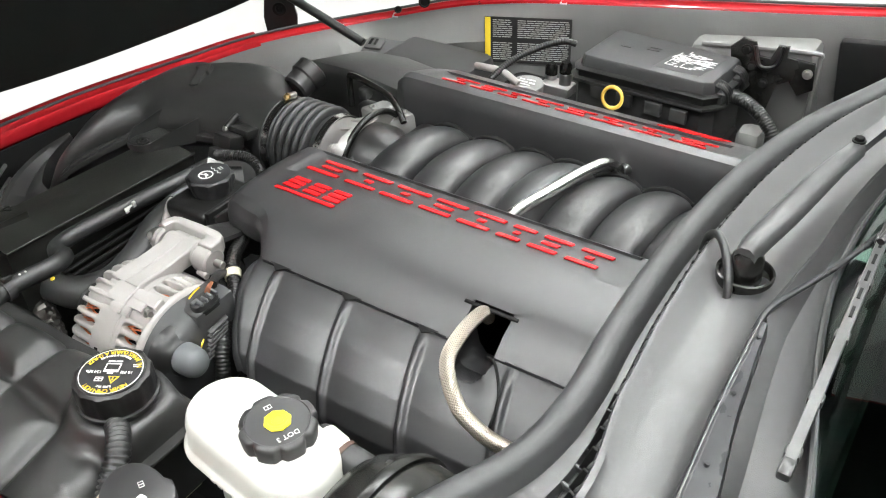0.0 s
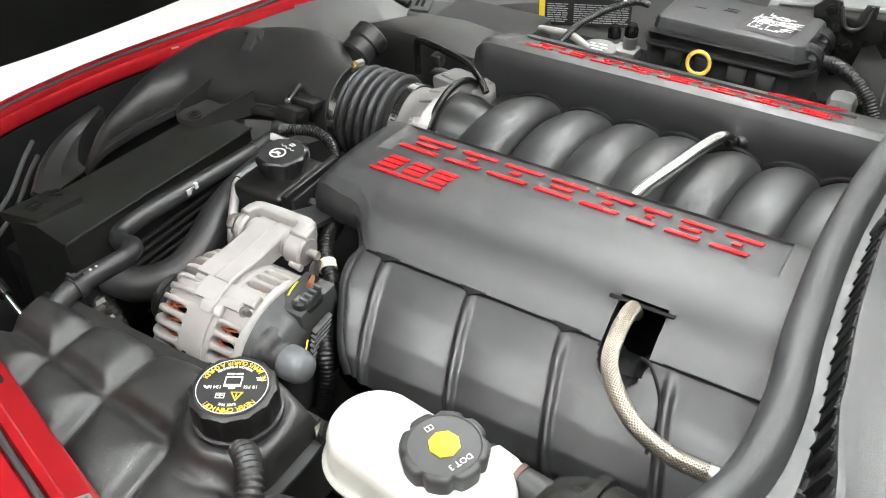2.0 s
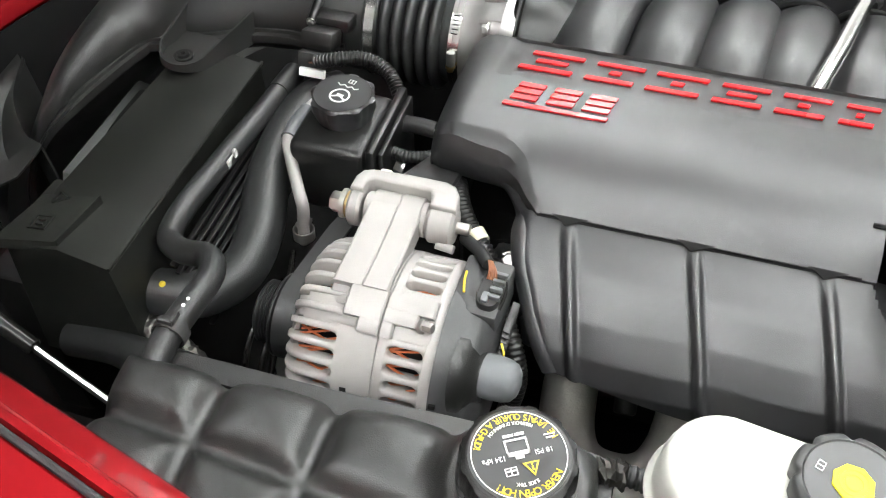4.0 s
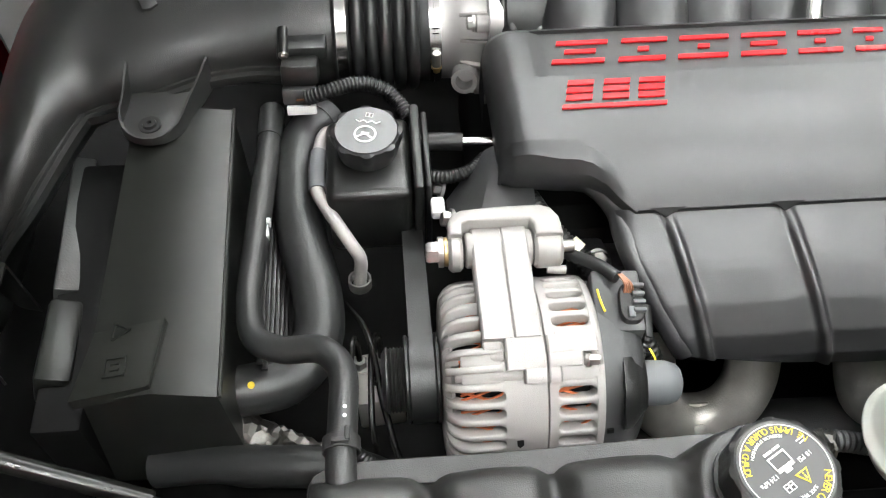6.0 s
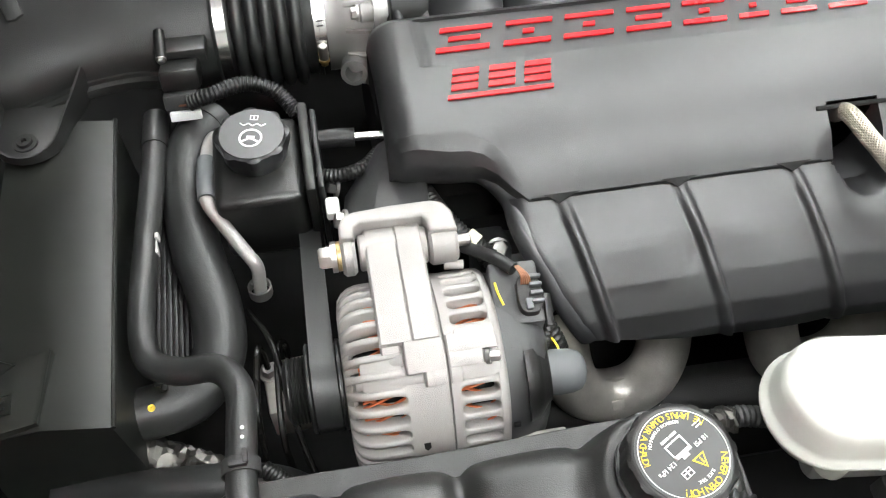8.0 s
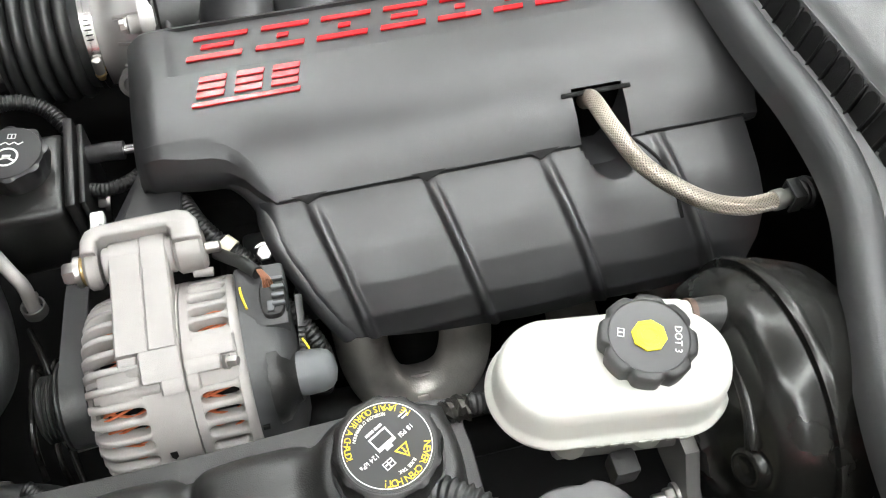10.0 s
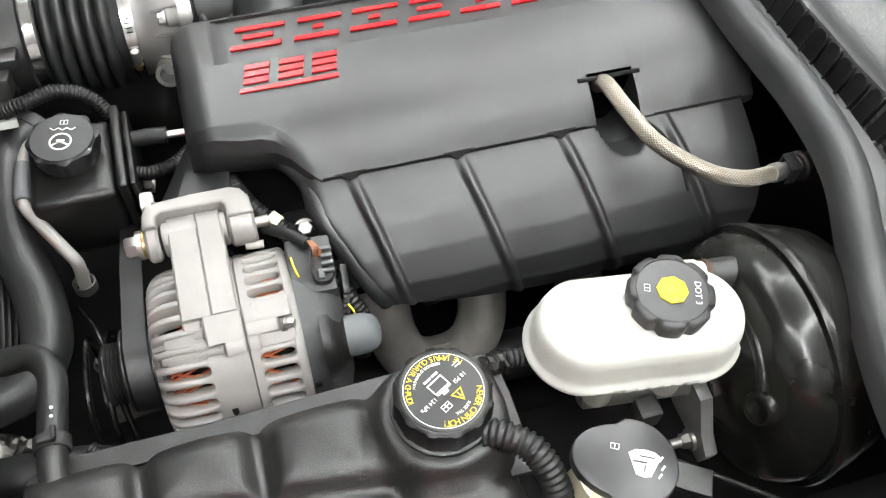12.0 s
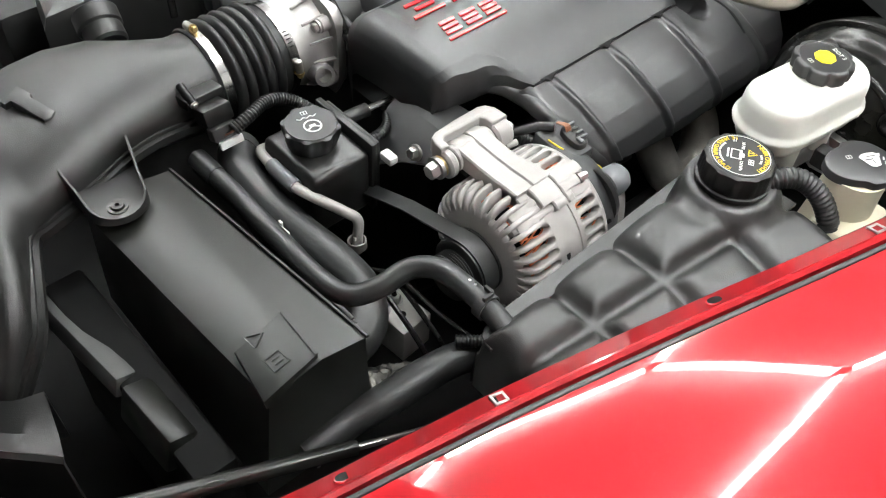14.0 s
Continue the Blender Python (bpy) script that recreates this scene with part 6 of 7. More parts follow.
thicken(bm, 0.006)
part("back_plate", bm, COWL, br, "dull grey plate")
for x, y, z in ((-0.338, -0.300, 0.785), (-0.341, -0.222, 0.738)):
    bm = B()
    hexbolt(bm, (x, y, z), (-1, 0, 0.3), 0.008, 0.011)
    part("plate_bolt", bm, ZINC, br)

# loom beside the alternator
hose("wiring_loom", [(-0.262, -0.285, 0.795), (-0.250, -0.315, 0.795), (-0.234, -0.337, 0.788), (-0.214, -0.355, 0.778), (-0.200, -0.378, 0.770), (-0.186, -0.405, 0.763), (-0.168, -0.432, 0.750), (-0.160, -0.446, 0.72), (-0.166, -0.452, 0.68)], 0.0085, PLASTIC, "ribbed black wiring loom behind the alternator", "cable", rib=0.0013, pitch=0.0045)
bm = B()
d = Vector((0.02, -0.020, -0.009)).normalized()
lathe(bm, Vector((-0.228, -0.3425, 0.7855)) - d * 0.006, d, [(0, 0.0095), (0, 0.0114), (0.012, 0.0114), (0.012, 0.0095)], 20, hollow=True)
solo("tape_band", bm, IVORY, "pale tape band round the wiring loom", "tape")
hose("alternator_lead", [(-0.236, -0.352, 0.793), (-0.226, -0.366, 0.803), (-0.214, -0.382, 0.814), (-0.202, -0.398, 0.818)], 0.0058, RUBBER, "black taped cable to the alternator plug", "cable")
vc = thing("head_cover", (-0.2, -0.32, 0.7), "dark grey cast cover edge with bolt below the engine cover", "engine part")
bm = B()
box(bm, (-0.06, -0.325, 0.715), (0.32, 0.06, 0.05), 0.015, Euler((-0.5, 0, 0)).to_matrix())
box(bm, (-0.200, -0.318, 0.735), (0.034, 0.050, 0.022), 0.006, Euler((-0.5, 0, 0)).to_matrix())
part("casting", bm, COWL, vc)
bm = B()
hexbolt(bm, (-0.196, -0.330, 0.746), (0, -0.5, 1), 0.0085, 0.010)
part("cover_bolt", bm, ZINC, vc)
bm = B()
cyl(bm, (-0.165, -0.36, 0.72), (-0.155, -0.375, 0.69), 0.014, 18, 0.003)
part("sensor_boot", bm, GREYRUB, vc)

# ---- exhaust manifold ----
OFF = Vector((0, 0, 0))
em = thing("exhaust_manifold", (0.05, -0.42, 0.42), "heat-stained cast exhaust manifold with flared ports", "exhaust manifold")
PORT0, PITCH = -0.117, 0.1245
for k in range(2):
    x = PORT0 + 2 * PITCH * k
    bm = B()
    half = [(0.0, -0.300, 0.585), (0.0, -0.330, 0.584), (0.001, -0.352, 0.572), (0.005, -0.372, 0.545), (0.017, -0.386, 0.516), (0.037, -0.392, 0.498), (PITCH / 2, -0.393, 0.492)]
    path = [(x + a, y, z) for a, y, z in half] + [(x + PITCH - a, y, z) for a, y, z in reversed(half[:-1])]
    tube(bm, path, 0.0295, 30, 7, scale=lambda t: 1 + 0.06 * math.sin(math.pi * t))
    part("u_shield", bm, CASTIRON, em, "heat-stained U-shaped shield", 60)
    bm = B()
    m_ = Matrix.Translation((x + PITCH / 2, -0.388, 0.525)) @ pose(0, 0, 0, 55)
    prism(bm, [(0.046 * math.cos(radians(a)), 0.040 * math.sin(radians(a))) for a in range(180, 361, 12)], -0.002, 0.002, m_, 0.001)
    part("saddle_plate", bm, CASTIRON, em)
    bm = B()
    m_ = Matrix.Translation((x + PITCH / 2 - 0.002, -0.4155, 0.5125)) @ pose(0, 0, 0, 42)
    prism(bm, oval(0.0075, 0.0065, 4, 20), 0, 0.003, m_, 0.001)
    part("stamped_tab", bm, CASTIRON, em)
    for xx, sg_ in ((x, -1), (x + PITCH, 1)):
        bm = B()
        rings = []
        for y, z, w, h in ((-0.316, 0.606, 0.031, 0.004), (-0.330, 0.6065, 0.032, 0.005), (-0.338, 0.6035, 0.031, 0.005), (-0.343, 0.599, 0.028, 0.004)):
            rings.append([Vector((xx + w * u, y, z + h * v)) for u, v in ((-1, -1), (-1, 0.6), (-0.9, 1), (0.9, 1), (1, 0.6), (1, -1))])
        loft(bm, rings)
        part("port_flange", bm, CASTIRON, em)
        bm = B()
        hexbolt(bm, (xx - 0.004, -0.322, 0.609), (0, -0.3, 0.9), 0.0075, 0.008)
        part("flange_bolt", bm, ZINC, em)
# collector takes the matt black so that it disappears in the dark void
bm = B()
tube(bm, [(-0.22, -0.37, 0.43), (-0.12, -0.385, 0.445), (-0.05, -0.39, 0.45), (0.08, -0.39, 0.445), (0.2, -0.39, 0.44), (0.30, -0.38, 0.43)], 0.034, 24)
part("collector", bm, MATT, em, "lower collector, coloured black to sink into the shade", 60)
for k in range(3):
    x = PORT0 + PITCH * (k + 0.5)
    sp_ = thing("spark_plug_boot", (x, -0.33, 0.55), "black spark plug boot with metal heat sleeve", "spark plug", "spark plug boots")
    bm = B()
    cyl(bm, (x - 0.004, -0.290, 0.622), (x, -0.352, 0.567), 0.0125, 18, 0.002)
    part("boot", bm, RUBBER, sp_)
    bm = B()
    lathe(bm, Vector((x - 0.002, -0.321, 0.5945)), (0.004, -0.062, -0.055), [(0, 0.013), (0, 0.0165), (0.004, 0.0165), (0.005, 0.0158), (0.013, 0.0158), (0.014, 0.0165), (0.016, 0.0165), (0.016, 0.013)], 24, hollow=True)
    part("sleeve", bm, ZINC, sp_)
    bm = B()
    tube(bm, [(x - 0.004, -0.290, 0.622), (x + 0.008, -0.275, 0.640), (x + 0.018, -0.270, 0.66), (x + 0.030, -0.28, 0.68)], 0.0065, 10)
    part("lead", bm, RUBBER, sp_)

# ---- pipes and brake valve block ----
OFF = Vector((-0.012, 0.0, -0.012))
ab = thing("brake_valve_block", (-0.43, -0.36, 0.56), "pale metal brake valve block with black pipe fittings", "valve block")
bm = B()
box(bm, (-0.408, -0.372, 0.592), (0.050, 0.060, 0.06), 0.003, Euler((0, 0, 0.08)).to_matrix())
part("block", bm, PALEM, ab)
bm = B()
lathe(bm, (-0.411, -0.378, 0.6225), (0, 0, 1), [(0, 0.005), (0.0006, 0.005), (0.0006, 0.001)], 12)
part("plug_hole", bm, DARK, ab)
for x, y in ((-0.427, -0.357), (-0.404, -0.355)):
    bm = B()
    hexbolt(bm, (x, y, 0.620), (0, 0, 1), 0.008, 0.014)
    part("fitting", bm, ZINC, ab)
for pts in ([(-0.427, -0.357, 0.63), (-0.429, -0.350, 0.66), (-0.432, -0.36, 0.675), (-0.437, -0.42, 0.66), (-0.435, -0.455, 0.63)], [(-0.404, -0.355, 0.63), (-0.406, -0.346, 0.665), (-0.412, -0.37, 0.68), (-0.415, -0.44, 0.655), (-0.41, -0.47, 0.62)]):
    bm = B()
    tube(bm, pts, 0.0035, 8)
    part("brake_line", bm, GLOSSBLACK, ab)
hose("brake_pipe", [(-0.44, -0.30, 0.66), (-0.415, -0.36, 0.69), (-0.40, -0.44, 0.67), (-0.38, -0.50, 0.66), (-0.33, -0.53, 0.67)], 0.0035, GLOSSBLACK, "thin black metal brake pipe", "pipe")
hose("foil_hose", [(-0.545, -0.445, 0.67), (-0.515, -0.452, 0.662), (-0.49, -0.462, 0.66), (-0.455, -0.475, 0.655)], 0.018, FOIL, "crinkled silver foil wrapped hose", "hose", scale=lambda t: 1 - 0.45 * t)
hose("lower_loom", [(-0.43, -0.49, 0.70), (-0.40, -0.515, 0.70), (-0.37, -0.53, 0.69), (-0.34, -0.53, 0.67)], 0.007, PLASTIC, "ribbed black wiring loom beneath the heater hose", "cable", rib=0.0012, pitch=0.004)
for pts, r, m_, l_ in (([(-0.352, -0.175, 0.772), (-0.325, -0.178, 0.775), (-0.305, -0.18, 0.775)], 0.0095, RUBBER, "short black rubber hose with white dots"),
                       ([(-0.305, -0.18, 0.775), (-0.285, -0.182, 0.776), (-0.262, -0.185, 0.776)], 0.005, STEEL, "short bright metal pipe to the engine")):
    hose("return_hose" if m_ is RUBBER else "return_pipe", pts, r, m_, l_, "hose" if m_ is RUBBER else "pipe")
hose("sensor_conduit", [(-0.350, -0.215, 0.765), (-0.325, -0.222, 0.768), (-0.300, -0.215, 0.768), (-0.282, -0.195, 0.765)], 0.0065, PLASTIC, "ribbed black conduit behind the steering reservoir", "cable", rib=0.001, pitch=0.004)
bm = B()
box(bm, (-0.337, -0.262, 0.768), (0.014, 0.022, 0.012), 0.003)
solo("cable_clip", bm, WHITEINK, "small pale cable clip", "clip")
hose("vapour_line", [(-0.395, 0.138, 0.785), (-0.395, 0.138, 0.834), (-0.386, 0.135, 0.846), (-0.340, 0.119, 0.851), (-0.282, 0.100, 0.850), (-0.248, 0.080, 0.843), (-0.229, 0.068, 0.829)], 0.0055, GLOSSBLACK, "thin black vapour pipe behind the throttle body", "pipe")
bm = B()
box(bm, (-0.34, 0.115, 0.80), (0.026, 0.026, 0.03), 0.005)
box(bm, (-0.34, 0.112, 0.835), (0.018, 0.02, 0.02), 0.004)
solo("purge_valve", bm, PLASTIC, "small black purge valve with pipe", "valve")
for dx in (0.0, 0.014):
    hose("throttle_cable", [(-0.262 + dx, 0.07, 0.80), (-0.262 + dx, 0.03, 0.832), (-0.257 + dx, -0.03, 0.828), (-0.25 + dx, -0.08, 0.80)], 0.0055, RUBBER, "black cable across the throttle body", "cable")

# ---- coolant tank ----
OFF = Vector((-0.001, 0.002, 0.005))
tk = thing("coolant_tank", (-0.27, -0.64, 0.68), "quilted black plastic coolant surge tank", "coolant tank")
X0, X1, Y0, Y1 = -0.475, -0.072, -0.735, -0.553
GX = [-0.475, -0.378, -0.281, -0.178, -0.05]


def tank_top(x, y):
    z = 0.817 + 0.055 * (x + 0.28) + (0.0 if y > -0.64 else (y + 0.64) * 0.25)
    gy = -0.634 - 0.12 * (x + 0.28)
    d = min(min(abs(x - g) for g in GX[1:4]), abs(y - gy))
    z -= 0.014 * math.exp(-(d / 0.010) ** 2) + 0.006 * math.exp(-(d / 0.03) ** 2)
    e = min(x - X0, (Y1 - y), X1 - x)
    if e < 0.03:
        k = 1 - max(0, e) / 0.03
        z -= 0.045 * (1 - math.sqrt(max(0, 1 - k * k)))
    dc = math.hypot(x + 0.129, y + 0.602)
    if dc < 0.07:
        k = min(1, (0.07 - dc) / 0.02)
        z += (0.832 - z) * k
    return z


bm = B()
nx, ny = 90, 46
rows = []
for i in range(nx + 1):
    x = X0 + (X1 - X0) * i / nx
    rows.append([Vector((x, Y0 + (Y1 - Y0) * j / ny, tank_top(x, Y0 + (Y1 - Y0) * j / ny))) for j in range(ny + 1)])
vr = strip_sheet(bm, rows)
rim = [r[-1] for r in vr]
low = [bm.verts.new(v.co + Vector((0, 0.004, 0)) * 1 + Vector((0, 0, 0.70 - v.co.z))) for v in rim]
for i in range(nx):
    bm.faces.new((rim[i], rim[i + 1], low[i + 1], low[i]))
for side in (vr[0], vr[-1]):
    lowb = [bm.verts.new((v.co.x, v.co.y, 0.70)) for v in side]
    for i in range(ny):
        bm.faces.new((side[i], side[i + 1], lowb[i + 1], lowb[i]))
part("shell", bm, DUCT, tk, "quilted black plastic", 60)
bm = B()
edge = curve_points([(X0 + 0.01, Y1 - 0.02, 0.780), (X0 + 0.03, Y1 + 0.001, 0.781), (-0.3, Y1 + 0.001, 0.785), (X1 - 0.02, Y1 + 0.001, 0.792), (X1 + 0.001, -0.575, 0.793), (X1 + 0.001, -0.66, 0.793)], 6)
rows = []
for i, p in enumerate(edge):
    d = edge[min(i + 1, len(edge) - 1)] - edge[max(i - 1, 0)]
    o = Vector((-d.y, d.x, 0)).normalized()
    rows.append([p - o * 0.012 + Vector((0, 0, 0.002)), p + o * 0.009 + Vector((0, 0, 0.0015)), p + o * 0.010, p + o * 0.009 - Vector((0, 0, 0.003)), p - o * 0.012 - Vector((0, 0, 0.003))])
loft(bm, rows)
part("rim_flange", bm, DUCT, tk)
bm = B()
box(bm, (-0.10, -0.63, 0.735), (0.055, 0.14, 0.09), 0.012)
part("lower_body", bm, IVORY, tk, "milky lower half")
bm = B()
CCX = (-0.129, -0.602)
lathe(bm, (*CCX, 0.822), (0, 0, 1), [(0, 0.043), (0.006, 0.043), (0.007, 0.041), (0.012, 0.041), (0.013, 0.0425), (0.017, 0.0425), (0.018, 0.040)], 48)
part("neck", bm, PLASTIC, tk)
bm = B()
lathe(bm, (*CCX, 0.839), (0, 0, 1), [(0, 0.0395), (0.004, 0.040), (0.022, 0.0395), (0.027, 0.0385), (0.0285, 0.0365), (0.0290, 0.0355)], 96, lambda a, k: 1 + (0.035 * (math.cos(a * 12) > 0.55) if k in (1, 2, 3) else 0))
ccap = part("cap", bm, PLASTIC, tk, "black ribbed pressure cap with warning print")
bm = B()
prism(bm, oval(0.0345, 0.0345, 2, 48), 0, 0.0012, Matrix.Translation((*CCX, 0.8676)))
part("cap_disc", bm, CAPFACE, ccap)
CF = (*CCX, 0.8690)
UPC = (0.5, -0.87)
bm = B()
lathe(bm, CF, (0, 0, 1), [(0, 0.0325), (0.0003, 0.0325), (0.0003, 0.0318), (0, 0.0318)], 48, hollow=True)
part("print_ring", bm, WHITEINK, ccap)
arc_text("warning_text", "NEVER OPEN HOT!", 0.0072, CF, UPC, 0.0282, 138, -6.6, True, YELLOWINK, ccap)
arc_text("warning_text", "NE JAMAIS OUVRIR A CHAUD!", 0.0068, CF, UPC, 0.0285, 198, 5.9, False, YELLOWINK, ccap)
arc_text("small_text", "SURGE TANK", 0.0036, CF, UPC, 0.0222, 108, -4.0, True, WHITEINK, ccap)
arc_text("small_text", "RESERVOIR D'EXPANSION", 0.0034, CF, UPC, 0.0236, 233, 3.9, False, WHITEINK, ccap)
text_mesh("small_text", "18 PSI", 0.0052, on_disc(CF, UPC, -0.017, 0.001), WHITEINK, ccap)
text_mesh("small_text", "124 kPa", 0.0052, on_disc(CF, UPC, 0.0175, 0.001), WHITEINK, ccap)
bm = B()
m_ = on_disc(CF, UPC, 0, -0.003)
bars(bm, m_, [(-0.008, 0.001, 0.008, 0.004), (-0.008, 0.004, -0.0068, -0.0075), (0.0068, 0.004, 0.008, -0.0075), (-0.008, -0.0085, 0.008, -0.0072), (-0.003, 0.004, 0.003, 0.0065)])
bars(bm, on_disc(CF, UPC, 0, -0.0145), [(-0.0075, -0.001, -0.001, 0.001), (0.0, -0.001, 0.0075, 0.001)])
bars(bm, on_disc(CF, UPC, -0.024, -0.008), [(-0.004, -0.0025, 0.004, -0.0015), (-0.003, 0.0, 0.003, 0.001)])
bars(bm, on_disc(CF, UPC, 0.0, 0.0125), [])
m_ = on_disc(CF, UPC, 0.0085, 0.0115)
bars(bm, m_, [(-0.0042, -0.003, -0.0034, 0.003), (0.0034, -0.003, 0.0042, 0.003), (-0.0042, 0.0024, 0.0042, 0.003), (-0.0042, -0.003, 0.0042, -0.0024), (-0.0005, -0.003, 0.0005, 0.003), (-0.003, -0.001, 0.003, 0.0)])
part("tank_symbol", bm, WHITEINK, ccap)
bm = B()
m_ = on_disc(CF, UPC, -0.006, 0.0115)
prism(bm, [(-0.0058, -0.0042), (0.0058, -0.0042), (0.0, 0.0062)], 0, 0.0005, m_)
part("triangle_symbol", bm, YELLOWINK, ccap)
bm = B()
prism(bm, [(-0.0040, -0.0032), (0.0040, -0.0032), (0.0, 0.0042)], 0.0005, 0.0007, m_)
part("triangle_core", bm, CAPFACE, ccap)
bm = B()
bars(bm, m_ @ Matrix.Translation((0, 0, 0.0007)), [(-0.0006, -0.001, 0.0006, 0.0022), (-0.0006, -0.0025, 0.0006, -0.0016)], 0.0003)
part("triangle_bang", bm, YELLOWINK, ccap)
hose("overflow_hose", [(-0.105, -0.628, 0.829), (-0.085, -0.640, 0.835), (-0.066, -0.658, 0.832), (-0.055, -0.684, 0.812), (-0.052, -0.705, 0.775), (-0.052, -0.712, 0.72)], 0.0105, RUBBER, "ribbed black overflow hose from the tank neck", "hose", rib=0.0022, pitch=0.0056)
hose("tank_hose", [(-0.098, -0.570, 0.790), (-0.075, -0.560, 0.795), (-0.05, -0.556, 0.795), (-0.02, -0.56, 0.79)], 0.008, RUBBER, "short ribbed hose wrapped with foil tape", "hose", rib=0.001, pitch=0.005)
bm = B()
tube(bm, [(-0.075, -0.560, 0.795), (-0.066, -0.558, 0.796), (-0.055, -0.557, 0.796)], 0.0105, 10)
crumple(bm)
solo("foil_tape", bm, FOIL, "crumpled silver foil tape on the hose", "tape", sharp=12)

# ---- brake fluid reservoir, master cylinder, booster ----
OFF = Vector((-0.007, -0.007, 0.001))
rs = thing("brake_fluid_reservoir", (0.046, -0.581, 0.78), "milky white brake fluid reservoir with black cap", "reservoir")
RM = Matrix.Translation((0.060, -0.569, 0)) @ pose(0, 0, 0, 0, 0, -8)


def stadium(L, W, z, seg=48):
    r = W
    out = []
    for i in range(seg):
        a = 2 * math.pi * i / seg
        cx = (L - W) * (1 if math.cos(a) > 0 else -1)
        out.append(RM @ Vector((cx + r * math.cos(a), r * math.sin(a), z)))
    return out


bm = B()
loft(bm, [stadium(0.074, 0.032, 0.798), stadium(0.084, 0.039, 0.802), stadium(0.089, 0.043, 0.812), stadium(0.0915, 0.0455, 0.826)])
part("lower_tank", bm, WHITEPL, rs, "milky white plastic", 50)
bm = B()
loft(bm, [stadium(0.093, 0.0455, 0.8262), stadium(0.0975, 0.050, 0.827), stadium(0.0985, 0.051, 0.830), stadium(0.0975, 0.050, 0.833), stadium(0.0945, 0.0470, 0.8350), stadium(0.0930, 0.0455, 0.841), stadium(0.0920, 0.0445, 0.859), stadium(0.0900, 0.0425, 0.8665), stadium(0.0865, 0.039, 0.8715), stadium(0.080, 0.033, 0.8740), stadium(0.055, 0.012, 0.8750)])
part("upper_tank", bm, WHITEPL, rs, "milky white plastic", 60)
BC = (0.083, -0.565)
bm = B()
lathe(bm, (*BC, 0.862), (0, 0, 1), [(0, 0.029), (0.010, 0.029)], 32)
part("neck", bm, WHITEPL, rs)
bm = B()
lathe(bm, (*BC, 0.8735), (0, 0, 1), [(0, 0.034), (0.001, 0.036), (0.014, 0.0375), (0.0175, 0.0365), (0.019, 0.0345), (0.0195, 0.031), (0.0185, 0.030)], 120, lambda a, k: 1 - (0.10 * max(0, math.cos(a * 8)) ** 3 if k in (1, 2, 3, 4) else 0))
bcap = part("cap", bm, CAPRIM, rs, "black lobed screw cap with yellow centre")
BF = (*BC, 0.8921)
UPB = (0.92, -0.37)
bm = B()
prism(bm, oval(0.0295, 0.0295, 2, 40), -0.003, 0, Matrix.Translation(BF))
part("cap_face", bm, CAPFACE, bcap)
bm = B()
prism(bm, [(0.0135 * math.cos(k * math.pi / 4 + 0.3), 0.0135 * math.sin(k * math.pi / 4 + 0.3)) for k in range(8)], 0, 0.0016, Matrix.Translation(BF), 0.0005)
part("yellow_disc", bm, YELLOW, bcap, "yellow octagonal centre")
# flat raised rings in darker yellow replace the shaded grooves of the disc
for r in (0.0095, 0.006):
    bm = B()
    lathe(bm, (*BC, BF[2] + 0.0016), (0, 0, 1), [(0, r), (0.0004, r), (0.0004, r - 0.0008), (0, r - 0.0008)], 30, hollow=True)
    part("disc_ring", bm, DARKYEL, bcap)
text_mesh("cap_text", "DOT 3", 0.0078, on_disc(BF, UPB, 0, 0.0215), WHITEINK, bcap)
bm = B()
m_ = on_disc(BF, UPB, 0.0, -0.021)
bars(bm, m_, [(-0.0036, -0.0026, -0.003, 0.0026), (0.003, -0.0026, 0.0036, 0.0026), (-0.0036, 0.002, 0.0036, 0.0026), (-0.0036, -0.0026, 0.0036, -0.002), (-0.0004, -0.0026, 0.0004, 0.0026)])
part("book_symbol", bm, WHITEINK, bcap)
bm = B()
for k in range(7):
    bars(bm, RM @ pose(0.0 + 0.011 * k - 0.02, -0.0508, 0.8305, 90), [(0, -0.0018, 0.006, 0.0018)], 0.0006)
part("moulded_marks", bm, WHITEPL, rs)

mc = thing("master_cylinder", (0.06, -0.59, 0.72), "cast aluminium brake master cylinder under the reservoir", "master cylinder")
bm = B()
cyl(bm, (0.020, -0.575, 0.752), (0.15, -0.592, 0.755), 0.018, 24, 0.003)
part("bore_body", bm, ALUDULL, mc)
for x in (0.030, 0.095):
    bm = B()
    cyl(bm, (x, -0.585 - 0.1 * x, 0.765), (x, -0.585 - 0.1 * x, 0.797), 0.014, 20, 0.002)
    part("port_boss", bm, WHITEPL, mc)
bm = B()
prism(bm, [(-0.062, -0.010), (-0.050, -0.022), (-0.03, -0.018), (-0.005, -0.034), (0.02, -0.034), (0.04, -0.012), (0.055, -0.008), (0.055, 0.012), (0.03, 0.016), (0.0, 0.03), (-0.035, 0.012), (-0.055, 0.01)], -0.007, 0.007, Matrix.Translation((0.128, -0.607, 0.742)) @ pose(0, 0, 0, 0, 90, 0) @ pose(0, 0, 0, 0, 0, 118), 0.003)
part("mount_flange", bm, ALUDULL, mc)
bm = B()
hexbolt(bm, (0.119, -0.638, 0.718), (-1, 0, 0), 0.008, 0.012)
cyl(bm, (0.109, -0.638, 0.718), (0.096, -0.638, 0.718), 0.005, 12)
part("mount_nut", bm, ZINC, mc)
bm = B()
box(bm, (0.062, -0.622, 0.782), (0.022, 0.022, 0.026), 0.004)
part("level_sensor", bm, MATT, mc)

